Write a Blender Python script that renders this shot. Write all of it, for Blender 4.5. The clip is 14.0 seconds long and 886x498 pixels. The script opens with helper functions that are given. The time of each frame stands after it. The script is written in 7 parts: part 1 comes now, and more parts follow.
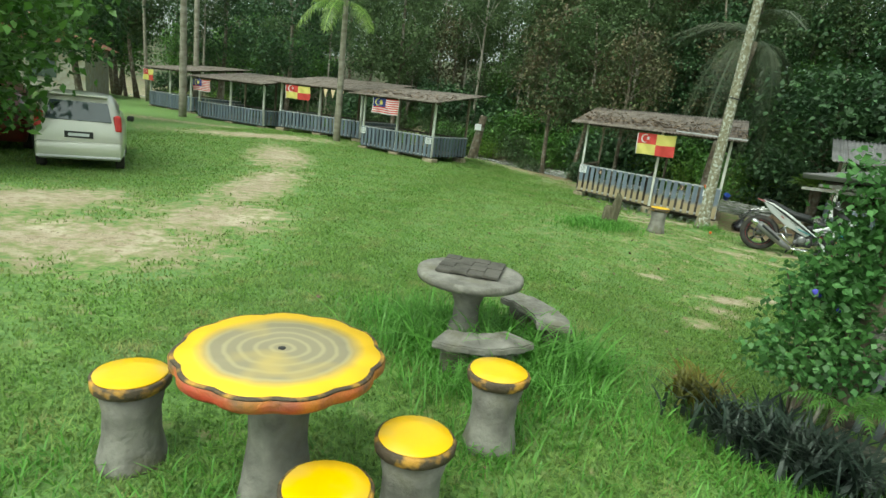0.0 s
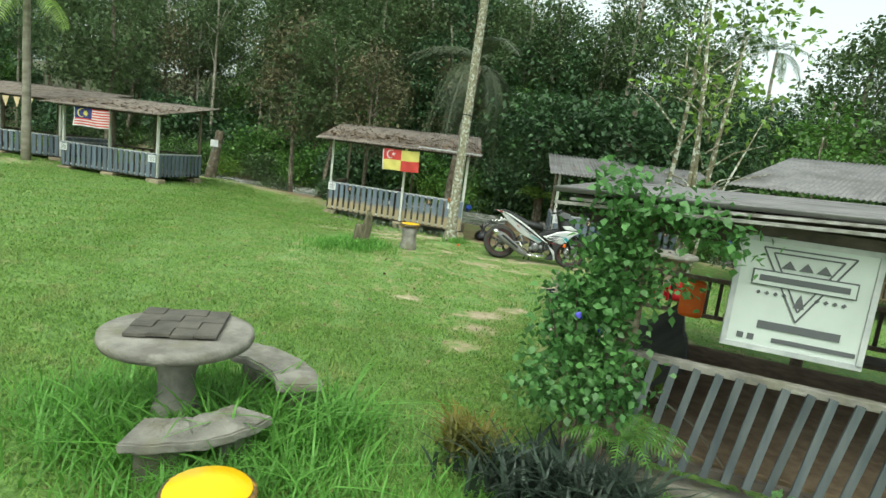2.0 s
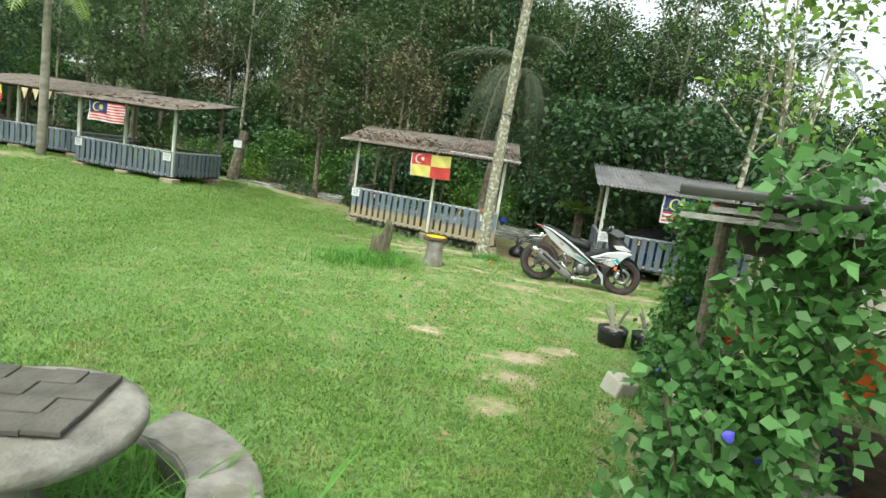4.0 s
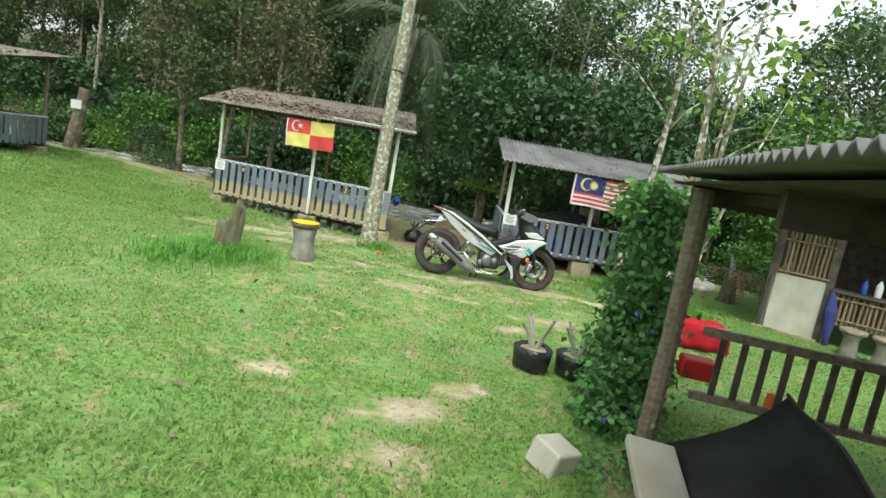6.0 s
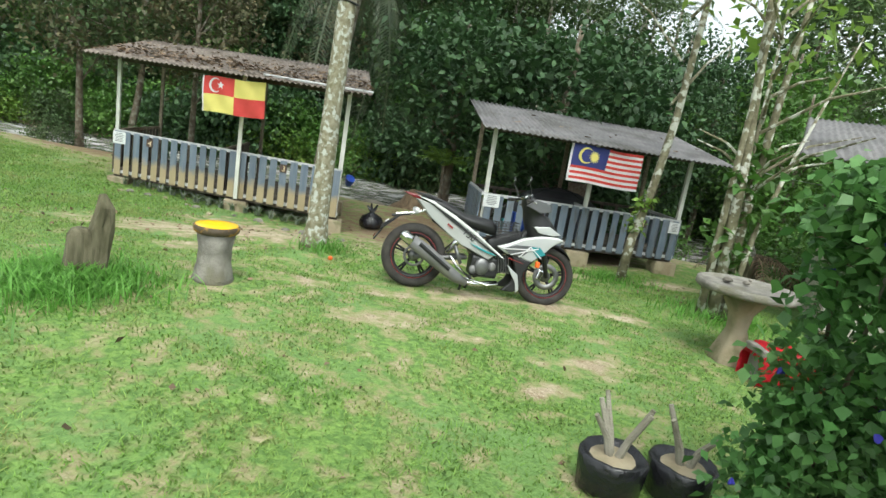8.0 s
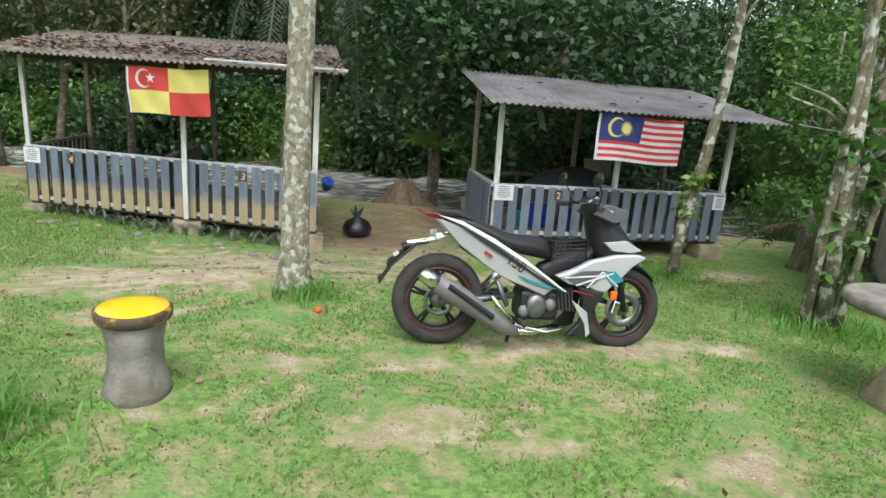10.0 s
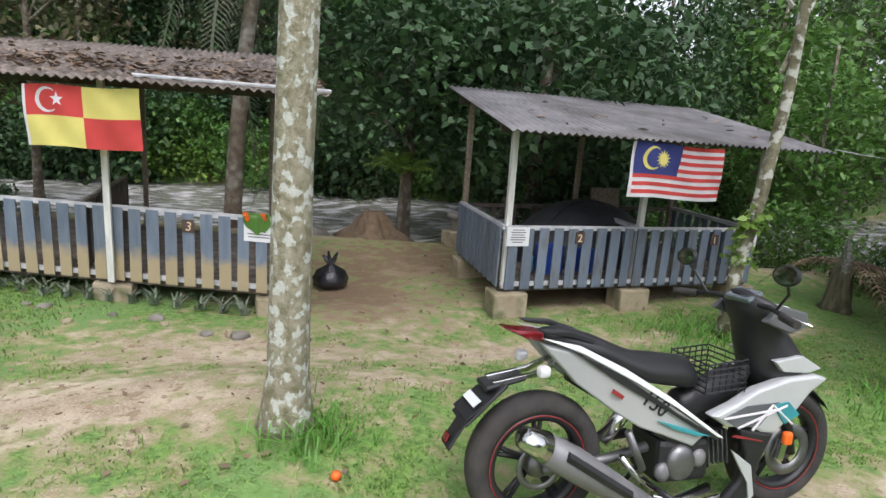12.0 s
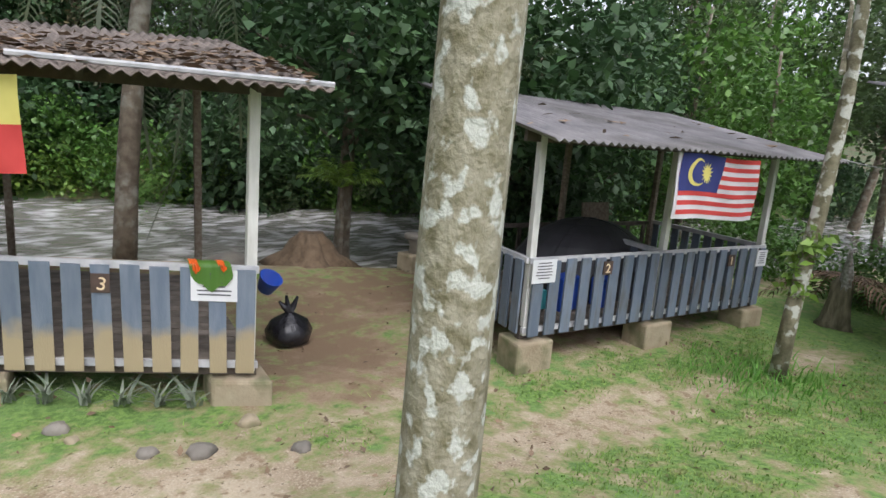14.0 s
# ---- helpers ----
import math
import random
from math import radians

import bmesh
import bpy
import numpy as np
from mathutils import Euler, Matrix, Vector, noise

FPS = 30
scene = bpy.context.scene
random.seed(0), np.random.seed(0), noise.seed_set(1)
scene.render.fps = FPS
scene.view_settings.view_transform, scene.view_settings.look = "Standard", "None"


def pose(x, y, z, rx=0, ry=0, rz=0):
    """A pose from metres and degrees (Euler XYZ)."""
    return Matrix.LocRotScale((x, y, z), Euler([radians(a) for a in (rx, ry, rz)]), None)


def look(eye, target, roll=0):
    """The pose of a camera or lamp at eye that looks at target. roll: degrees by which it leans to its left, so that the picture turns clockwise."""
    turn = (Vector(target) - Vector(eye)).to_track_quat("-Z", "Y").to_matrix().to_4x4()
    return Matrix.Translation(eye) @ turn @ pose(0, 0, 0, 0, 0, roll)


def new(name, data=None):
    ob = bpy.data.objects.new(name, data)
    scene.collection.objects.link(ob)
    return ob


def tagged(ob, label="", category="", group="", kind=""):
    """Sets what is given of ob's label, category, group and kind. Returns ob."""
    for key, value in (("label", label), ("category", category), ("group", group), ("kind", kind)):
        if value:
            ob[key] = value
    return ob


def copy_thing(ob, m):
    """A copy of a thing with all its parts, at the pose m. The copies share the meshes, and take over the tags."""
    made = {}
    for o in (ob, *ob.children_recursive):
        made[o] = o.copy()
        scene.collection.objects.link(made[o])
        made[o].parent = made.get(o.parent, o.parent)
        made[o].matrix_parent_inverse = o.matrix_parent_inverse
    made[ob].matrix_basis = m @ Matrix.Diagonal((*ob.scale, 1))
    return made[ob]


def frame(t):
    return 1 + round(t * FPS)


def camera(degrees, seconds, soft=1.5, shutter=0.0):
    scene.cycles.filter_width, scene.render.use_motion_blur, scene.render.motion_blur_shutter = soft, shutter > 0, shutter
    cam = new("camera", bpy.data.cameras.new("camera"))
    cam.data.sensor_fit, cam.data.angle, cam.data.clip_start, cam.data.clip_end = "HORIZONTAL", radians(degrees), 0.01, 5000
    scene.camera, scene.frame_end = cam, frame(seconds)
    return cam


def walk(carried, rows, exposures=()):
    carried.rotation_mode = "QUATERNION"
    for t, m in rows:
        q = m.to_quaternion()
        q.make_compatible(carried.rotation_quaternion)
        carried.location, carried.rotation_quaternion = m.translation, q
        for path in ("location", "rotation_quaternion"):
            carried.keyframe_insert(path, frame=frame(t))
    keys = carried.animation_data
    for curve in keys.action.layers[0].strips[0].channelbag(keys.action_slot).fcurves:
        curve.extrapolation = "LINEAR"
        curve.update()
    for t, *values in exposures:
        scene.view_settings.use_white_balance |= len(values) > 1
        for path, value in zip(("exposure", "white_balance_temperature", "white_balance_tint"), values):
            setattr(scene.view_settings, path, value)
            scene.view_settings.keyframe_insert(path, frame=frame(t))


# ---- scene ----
cam = camera(75.0, 14.0)
PATH = [
    (0, look((-1.600, -3.855, 1.807), (-2.114, -1.981, 1.333), 6.84)),
    (0.5, look((-1.642, -3.883, 1.813), (-1.751, -1.921, 1.440), 7.22)),
    (1, look((-1.600, -3.724, 1.801), (-1.671, -1.765, 1.404), 4.94)),
    (1.5, look((-1.493, -3.340, 1.810), (-1.458, -1.388, 1.374), 3.90)),
    (2, look((-1.543, -2.981, 1.766), (-1.256, -1.028, 1.448), 6.98)),
    (2.5, look((-1.498, -2.630, 1.715), (-1.306, -0.660, 1.425), 9.63)),
    (3, look((-1.471, -2.191, 1.670), (-1.343, -0.227, 1.311), 9.01)),
    (3.2, look((-1.472, -2.062, 1.635), (-1.300, -0.086, 1.378), 8.52)),
    (5.3, look((-0.897, -0.497, 1.636), (-0.714, 1.457, 1.248), 8.85)),
    (5.5, look((-0.865, -0.289, 1.585), (-0.584, 1.655, 1.207), 9.95)),
    (6, look((-0.861, 0.250, 1.552), (-0.341, 2.155, 1.236), 9.87)),
    (6.5, look((-0.893, 0.836, 1.503), (-0.484, 2.787, 1.340), 9.15)),
    (7, look((-0.883, 1.453, 1.491), (-0.484, 3.403, 1.293), 9.03)),
    (7.5, look((-0.790, 1.978, 1.487), (-0.351, 3.917, 1.271), 9.02)),
    (8, look((-0.564, 2.517, 1.477), (0.128, 4.353, 1.086), 9.18)),
    (8.5, look((-0.527, 2.949, 1.488), (0.276, 4.740, 1.102), 10.79)),
    (9, look((-0.403, 3.367, 1.476), (0.269, 5.235, 1.236), 6.78)),
    (9.2, look((-0.342, 3.560, 1.485), (0.329, 5.419, 1.179), 4.83)),
    (11.3, look((-0.438, 5.420, 1.650), (0.471, 7.129, 1.144), 4.99)),
    (11.5, look((-0.456, 5.572, 1.678), (0.491, 7.265, 1.194), 4.18)),
    (12, look((-0.393, 6.043, 1.688), (0.565, 7.745, 1.260), 4.16)),
    (12.5, look((-0.368, 6.495, 1.663), (0.656, 8.160, 1.237), 5.18)),
    (13, look((-0.428, 6.938, 1.677), (0.591, 8.615, 1.291), 3.76)),
    (13.5, look((-0.410, 7.390, 1.718), (0.545, 9.093, 1.287), 2.36)),
    (14, look((-0.573, 7.912, 1.647), (0.716, 9.391, 1.254), 4.41)),
]
walk(cam, PATH, exposures=((0, 0.85, 6500, -13), (1.5, 0.9, 6500, -12), (2.5, 1.2, 6500, -5), (3, 1.28, 6500, -4), (6.5, 1.2, 6450, -3), (9, 1.1, 6300, 4), (11.5, 0.97, 6150, 14), (12.5, 1.0, 6150, 15), (14, 1.02, 6150, 15)))

# ---------- world and light ----------
world = bpy.data.worlds.new("overcast_sky")
scene.world = world
world.use_nodes = True
wn = world.node_tree.nodes
sky = wn.new("ShaderNodeTexSky")
sky.sky_type, sky.sun_disc = "NISHITA", False
sky.sun_elevation, sky.sun_rotation = radians(58), radians(200)
sky.air_density, sky.dust_density = 1.0, 4.0
grey = wn.new("ShaderNodeHueSaturation")
grey.inputs["Saturation"].default_value = 0.22
world.node_tree.links.new(sky.outputs[0], grey.inputs["Color"])
world.node_tree.links.new(grey.outputs[0], wn["Background"].inputs["Color"])
wn["Background"].inputs["Strength"].default_value = 0.15
sun = new("sun", bpy.data.lights.new("sun", "SUN"))
sun.data.energy, sun.data.angle, sun.data.color = 0.6, radians(30), (1.0, 0.97, 0.92)
sun.matrix_world = look((0, 0, 30), (4, 11, 30 - 18.5))


# ---------- materials ----------
def mat(name, base, rough=0.7, metal=0.0, second=None, scale=6.0, detail=6.0, bump=0.0, bump_scale=40.0,
        spread=(0.35, 0.65), island=0.0, obj=0.0, stretch=(1, 1, 1), coat=0.0, leaf=0.0, third=None, third_scale=1.2, third_spread=(0.5, 0.68)):
    """A node material: two colours mixed by noise, a third in larger stains, fine bump, and variation by island or object."""
    m = bpy.data.materials.new(name)
    m.use_nodes = True
    n, l = m.node_tree.nodes, m.node_tree.links
    p = n["Principled BSDF"]
    p.inputs["Roughness"].default_value, p.inputs["Metallic"].default_value = rough, metal
    p.inputs["Coat Weight"].default_value = coat
    tc, mp = n.new("ShaderNodeTexCoord"), n.new("ShaderNodeMapping")
    mp.inputs["Scale"].default_value = stretch
    l.new(tc.outputs["Object"], mp.inputs[0])

    def noise_at(s, d=detail):
        t = n.new("ShaderNodeTexNoise")
        t.inputs["Scale"].default_value, t.inputs["Detail"].default_value = s, d
        l.new(mp.outputs[0], t.inputs["Vector"])
        return t

    def blend(fac, a, b):
        x = n.new("ShaderNodeMix")
        x.data_type = "RGBA"
        for sock, v in ((x.inputs[0], fac), (x.inputs[6], a), (x.inputs[7], b)):
            if isinstance(v, (tuple, float, int)):
                sock.default_value = (*v, 1) if isinstance(v, tuple) else v
            else:
                l.new(v, sock)
        return x.outputs[2]

    def ramp(src, lo, hi):
        r = n.new("ShaderNodeMapRange")
        r.inputs[1].default_value, r.inputs[2].default_value = lo, hi
        l.new(src, r.inputs[0])
        return r.outputs[0]

    col = base
    if second:
        col = blend(ramp(noise_at(scale).outputs[0], *spread), base, second)
    if third:
        col = blend(ramp(noise_at(third_scale, 3).outputs[0], *third_spread), col, third)
    if island or obj:
        hs = n.new("ShaderNodeHueSaturation")
        src = n.new("ShaderNodeNewGeometry").outputs["Random Per Island"] if island else n.new("ShaderNodeObjectInfo").outputs["Random"]
        k = island or obj
        r = n.new("ShaderNodeMapRange")
        r.inputs[3].default_value, r.inputs[4].default_value = 1 - k, 1 + k
        l.new(src, r.inputs[0])
        l.new(r.outputs[0], hs.inputs["Value"])
        if isinstance(col, tuple):
            hs.inputs["Color"].default_value = (*col, 1)
        else:
            l.new(col, hs.inputs["Color"])
        col = hs.outputs[0]
    if isinstance(col, tuple):
        p.inputs["Base Color"].default_value = (*col, 1)
    else:
        l.new(col, p.inputs["Base Color"])
    if bump:
        b = n.new("ShaderNodeBump")
        b.inputs["Strength"].default_value, b.inputs["Distance"].default_value = bump, 0.02
        l.new(noise_at(bump_scale, 4).outputs[0], b.inputs["Height"])
        l.new(b.outputs[0], p.inputs["Normal"])
    if leaf:
        tr, mx = n.new("ShaderNodeBsdfTranslucent"), n.new("ShaderNodeMixShader")
        if isinstance(col, tuple):
            tr.inputs[0].default_value = (*col, 1)
        else:
            l.new(col, tr.inputs[0])
        mx.inputs[0].default_value = leaf
        l.new(p.outputs[0], mx.inputs[1])
        l.new(tr.outputs[0], mx.inputs[2])
        l.new(mx.outputs[0], n["Material Output"].inputs[0])
    return m


M_GRASS = mat("grass_blade", (0.15, 0.275, 0.048), 0.6, second=(0.22, 0.32, 0.085), scale=1.5, island=0.42, leaf=0.5, third=(0.29, 0.31, 0.11), third_scale=2.6, third_spread=(0.55, 0.72))
M_TALL = mat("tall_grass_blade", (0.11, 0.28, 0.035), 0.5, second=(0.19, 0.4, 0.085), scale=3, island=0.3, leaf=0.5)
M_PLANK = mat("slate_blue_paint", (0.105, 0.135, 0.18), 0.55, second=(0.15, 0.18, 0.22), scale=5, bump=0.15, obj=0.18, stretch=(3, 3, 0.6), third=(0.10, 0.11, 0.12), third_scale=5)
M_PLANK_YARD = mat("grey_weathered_paint", (0.055, 0.066, 0.076), 0.65, second=(0.1, 0.108, 0.112), scale=5, bump=0.2, obj=0.2, stretch=(3, 3, 0.6))
M_WHITE = mat("chalky_white_paint", (0.62, 0.62, 0.58), 0.7, second=(0.45, 0.45, 0.41), scale=7, bump=0.1, stretch=(2, 2, 0.5))
M_RAIL = mat("pale_rail_paint", (0.5, 0.5, 0.5), 0.7, second=(0.33, 0.34, 0.35), scale=8, bump=0.15)
M_WOOD = mat("weathered_wood", (0.16, 0.12, 0.085), 0.85, second=(0.26, 0.22, 0.17), scale=8, bump=0.4, obj=0.15, stretch=(4, 1, 4))
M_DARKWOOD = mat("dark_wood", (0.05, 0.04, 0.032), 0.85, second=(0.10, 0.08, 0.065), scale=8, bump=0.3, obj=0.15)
M_DECK = mat("old_deck_boards", (0.12, 0.10, 0.08), 0.9, second=(0.2, 0.17, 0.14), scale=7, bump=0.3, obj=0.2)
M_ROOF = mat("grey_corrugated_sheet", (0.13, 0.125, 0.13), 0.75, second=(0.2, 0.19, 0.19), scale=4, bump=0.2, third=(0.09, 0.085, 0.08))
M_ROOF_OLD = mat("mossy_corrugated_sheet", (0.12, 0.10, 0.085), 0.9, second=(0.24, 0.2, 0.17), scale=9, bump=0.6, third=(0.07, 0.055, 0.04), third_scale=4)
M_LITTER = mat("dead_leaves", (0.13, 0.085, 0.05), 0.9, second=(0.24, 0.17, 0.11), scale=3, island=0.5)
M_CONC = mat("raw_concrete", (0.26, 0.245, 0.215), 0.9, second=(0.13, 0.12, 0.105), scale=7, bump=0.5, third=(0.15, 0.14, 0.1), third_scale=5)
M_BLOCK = mat("muddy_concrete_block", (0.34, 0.29, 0.2), 0.95, second=(0.25, 0.2, 0.13), scale=5, bump=0.4, third=(0.14, 0.14, 0.07), third_scale=4)
M_BARK = mat("lichen_bark", (0.14, 0.125, 0.07), 0.9, second=(0.28, 0.26, 0.19), scale=16, bump=0.6, bump_scale=45, third=(0.42, 0.43, 0.38), third_scale=15, third_spread=(0.53, 0.6), stretch=(1.3, 1.3, 1.1))
M_BARK3 = mat("mottled_bark", (0.1, 0.09, 0.05), 0.9, second=(0.22, 0.2, 0.13), scale=11, bump=0.6, bump_scale=40, third=(0.46, 0.46, 0.4), third_scale=9, third_spread=(0.52, 0.58))
M_BARK2 = mat("brown_bark", (0.085, 0.065, 0.045), 0.9, second=(0.17, 0.14, 0.1), scale=7, bump=0.6, third=(0.25, 0.24, 0.2), third_scale=5)
M_PALE_BARK = mat("pale_bark", (0.3, 0.28, 0.23), 0.9, second=(0.18, 0.16, 0.12), scale=3, bump=0.5, stretch=(1, 1, 2))
M_LEAF_DARK = mat("dark_glossy_leaf", (0.028, 0.066, 0.026), 0.6, second=(0.055, 0.115, 0.035), scale=1.2, island=0.4, leaf=0.22)
M_LEAF_MID = mat("olive_leaf", (0.055, 0.1, 0.034), 0.68, second=(0.1, 0.145, 0.055), scale=0.8, island=0.35, leaf=0.35)
M_LEAF_FRESH = mat("fresh_green_leaf", (0.06, 0.15, 0.025), 0.45, second=(0.11, 0.21, 0.04), scale=1.0, island=0.4, leaf=0.35)
M_LEAF_LIME = mat("lime_green_leaf", (0.14, 0.26, 0.04), 0.45, second=(0.22, 0.33, 0.06), scale=1.0, island=0.35, leaf=0.4)
M_LEAF_BROWN = mat("browning_leaf", (0.115, 0.09, 0.045), 0.7, second=(0.085, 0.105, 0.045), scale=0.9, island=0.45, leaf=0.2)
M_VINE = mat("vine_leaf", (0.075, 0.19, 0.05), 0.5, second=(0.13, 0.27, 0.08), scale=2.5, island=0.35, leaf=0.4)
M_FERN = mat("dark_strap_leaf", (0.02, 0.035, 0.025), 0.5, second=(0.05, 0.07, 0.05), scale=3, island=0.4, leaf=0.1)
M_OCHRE = mat("ochre_fern", (0.2, 0.15, 0.015), 0.6, second=(0.11, 0.11, 0.02), scale=3, island=0.3, leaf=0.3)
M_BLUEFLOWER = mat("blue_petal", (0.03, 0.03, 0.28), 0.6, second=(0.05, 0.045, 0.4), scale=20)
M_YELLOW = mat("yellow_enamel", (0.85, 0.5, 0.0), 0.35, second=(0.75, 0.43, 0.01), scale=3, bump=0.04, third=(0.7, 0.5, 0.12), third_scale=2.2)
M_RIMBARK = mat("painted_bark_rim", (0.07, 0.05, 0.03), 0.7, second=(0.5, 0.26, 0.04), scale=12, bump=0.5, spread=(0.5, 0.66))
M_ORANGE_RIM = mat("orange_painted_edge", (0.55, 0.2, 0.03), 0.6, second=(0.15, 0.1, 0.06), scale=9, bump=0.4, third=(0.5, 0.06, 0.03), third_scale=3)
M_BLACK = mat("black_plastic", (0.009, 0.009, 0.01), 0.5, second=(0.015, 0.015, 0.016), scale=15, bump=0.08, bump_scale=200)
M_RUBBER = mat("tyre_rubber", (0.02, 0.019, 0.018), 0.85, second=(0.045, 0.04, 0.035), scale=9, bump=0.3)
M_SILVER = mat("silver_bike_paint", (0.52, 0.53, 0.53), 0.3, metal=0.3, second=(0.46, 0.47, 0.48), scale=2, coat=0.6)
M_BIKEGREY = mat("grey_bike_panel", (0.33, 0.34, 0.33), 0.4, metal=0.2, second=(0.4, 0.4, 0.39), scale=2, coat=0.3)
M_CHROME = mat("chrome", (0.75, 0.75, 0.74), 0.15, metal=1.0, second=(0.6, 0.6, 0.6), scale=8)
M_ALLOY = mat("cast_alloy", (0.22, 0.22, 0.22), 0.45, metal=0.8, second=(0.14, 0.14, 0.14), scale=10, bump=0.1)
M_MUFFLER = mat("grey_muffler_paint", (0.15, 0.15, 0.155), 0.5, metal=0.3, second=(0.2, 0.195, 0.19), scale=6)
M_RED = mat("red_plastic", (0.5, 0.02, 0.015), 0.4, second=(0.42, 0.02, 0.02), scale=5)
M_CLOTHRED = mat("red_cloth", (0.62, 0.015, 0.03), 0.85, second=(0.5, 0.01, 0.025), scale=9, bump=0.2)
M_ORANGE = mat("orange_plastic", (0.75, 0.13, 0.01), 0.45, second=(0.6, 0.1, 0.01), scale=5)
M_TEAL = mat("teal_decal", (0.04, 0.25, 0.27), 0.35, second=(0.03, 0.2, 0.22), scale=5)
M_FLAGRED = mat("red_flag_cloth", (0.62, 0.07, 0.06), 0.85, second=(0.55, 0.055, 0.05), scale=5, leaf=0.25)
M_FLAGYEL = mat("yellow_flag_cloth", (0.76, 0.68, 0.2), 0.85, second=(0.7, 0.61, 0.17), scale=5, leaf=0.25)
M_FLAGWHITE = mat("white_flag_cloth", (0.75, 0.73, 0.74), 0.85, second=(0.66, 0.64, 0.66), scale=5, leaf=0.25)
M_FLAGBLUE = mat("navy_flag_cloth", (0.03, 0.04, 0.16), 0.85, second=(0.04, 0.05, 0.2), scale=5, leaf=0.2)
M_PAPER = mat("laminated_paper", (0.68, 0.69, 0.7), 0.35, second=(0.6, 0.61, 0.62), scale=4)
M_INK = mat("grey_print", (0.09, 0.09, 0.1), 0.6)
M_PLAQUE = mat("brown_plaque", (0.05, 0.032, 0.025), 0.6, second=(0.08, 0.05, 0.04), scale=9)
M_CREAM = mat("cream_paint", (0.7, 0.55, 0.35), 0.6, second=(0.6, 0.48, 0.3), scale=9)
M_SIGN = mat("white_sign_vinyl", (0.54, 0.57, 0.55), 0.4, second=(0.46, 0.49, 0.47), scale=3)
M_TENT = mat("black_tent_fabric", (0.02, 0.02, 0.023), 0.6, second=(0.035, 0.035, 0.04), scale=4, bump=0.2, bump_scale=8)
M_BLUE = mat("blue_plastic", (0.012, 0.06, 0.36), 0.45, second=(0.012, 0.05, 0.3), scale=4)
M_BATTEN = mat("peeling_grey_whitewash", (0.34, 0.33, 0.31), 0.85, second=(0.15, 0.14, 0.12), scale=7, bump=0.4, obj=0.2, stretch=(1, 4, 4))
M_PALM = mat("dark_palm_leaf", (0.04, 0.06, 0.028), 0.5, second=(0.07, 0.085, 0.04), scale=1.5, leaf=0.2)
M_TAILRED = mat("dark_red_lens", (0.16, 0.008, 0.012), 0.2, second=(0.1, 0.006, 0.01), scale=12, coat=0.6)
M_BAG = mat("black_bin_liner", (0.012, 0.012, 0.014), 0.25, second=(0.02, 0.02, 0.024), scale=6, bump=0.5, bump_scale=25)
M_NET = mat("black_shade_net", (0.025, 0.027, 0.026), 0.8, second=(0.06, 0.062, 0.055), scale=3, bump=0.3, bump_scale=150)
M_WALL = mat("whitewashed_plaster", (0.47, 0.45, 0.39), 0.9, second=(0.36, 0.33, 0.27), scale=3, bump=0.2, third=(0.4, 0.35, 0.25), third_scale=2)
M_BAMBOO = mat("split_bamboo", (0.22, 0.165, 0.09), 0.7, second=(0.13, 0.1, 0.06), scale=5, obj=0.3, bump=0.2, stretch=(3, 3, 0.5))
M_STONE = mat("river_stone", (0.22, 0.2, 0.17), 0.9, second=(0.13, 0.12, 0.1), scale=4, bump=0.5, obj=0.3)
M_CARPAINT = mat("champagne_car_paint", (0.58, 0.57, 0.49), 0.3, metal=0.3, second=(0.53, 0.52, 0.45), scale=1.5, coat=0.7)
M_CARRED = mat("maroon_car_paint", (0.16, 0.015, 0.015), 0.3, second=(0.12, 0.012, 0.012), scale=2, coat=0.7)
M_GLASS = mat("tinted_car_glass", (0.05, 0.065, 0.07), 0.08, second=(0.06, 0.075, 0.08), scale=2, coat=1.0)
M_MIRROR = mat("mirror_glass", (0.8, 0.82, 0.84), 0.03, metal=1.0)
M_LAMPWHITE = mat("clear_lens", (0.7, 0.7, 0.7), 0.12, second=(0.55, 0.55, 0.56), scale=20, coat=1.0)
M_TERRA = mat("terracotta_roof", (0.3, 0.13, 0.08), 0.85, second=(0.22, 0.1, 0.07), scale=6)
M_RED_RIM = mat("red_rim_stripe", (0.22, 0.02, 0.02), 0.5)
M_WHITEPAINT = mat("white_bike_paint", (0.7, 0.71, 0.7), 0.25, second=(0.6, 0.61, 0.6), scale=2, coat=0.5)
M_STUMP = mat("rotten_stump_wood", (0.06, 0.055, 0.028), 0.95, second=(0.15, 0.135, 0.085), scale=9, bump=0.9, bump_scale=22, stretch=(2, 2, 0.5))
M_DECAL = mat("dark_grey_decal", (0.07, 0.075, 0.08), 0.35, second=(0.1, 0.1, 0.105), scale=4)
M_EARTH = mat("bare_brown_earth", (0.11, 0.075, 0.045), 0.95, second=(0.19, 0.135, 0.085), scale=9, bump=1.0, bump_scale=14)
M_ROSETTE = mat("grey_green_rosette", (0.12, 0.16, 0.11), 0.6, second=(0.2, 0.22, 0.16), scale=8, island=0.3, leaf=0.15)
M_TREADPAD = mat("cracked_grey_pad", (0.06, 0.055, 0.045), 0.85, second=(0.11, 0.1, 0.085), scale=7, bump=0.4)


# ---------- mesh helpers ----------
def part(name, bm, material, parent=None, label="", smooth=False):
    """One mesh object from a bmesh, under a thing or a part."""
    me = bpy.data.meshes.new(name)
    bm.to_mesh(me)
    bm.free()
    me.materials.append(material)
    if smooth:
        me.shade_smooth()
    ob = new(name, me)
    if parent:
        ob.parent = parent
    if label:
        ob["label"] = label
    return ob


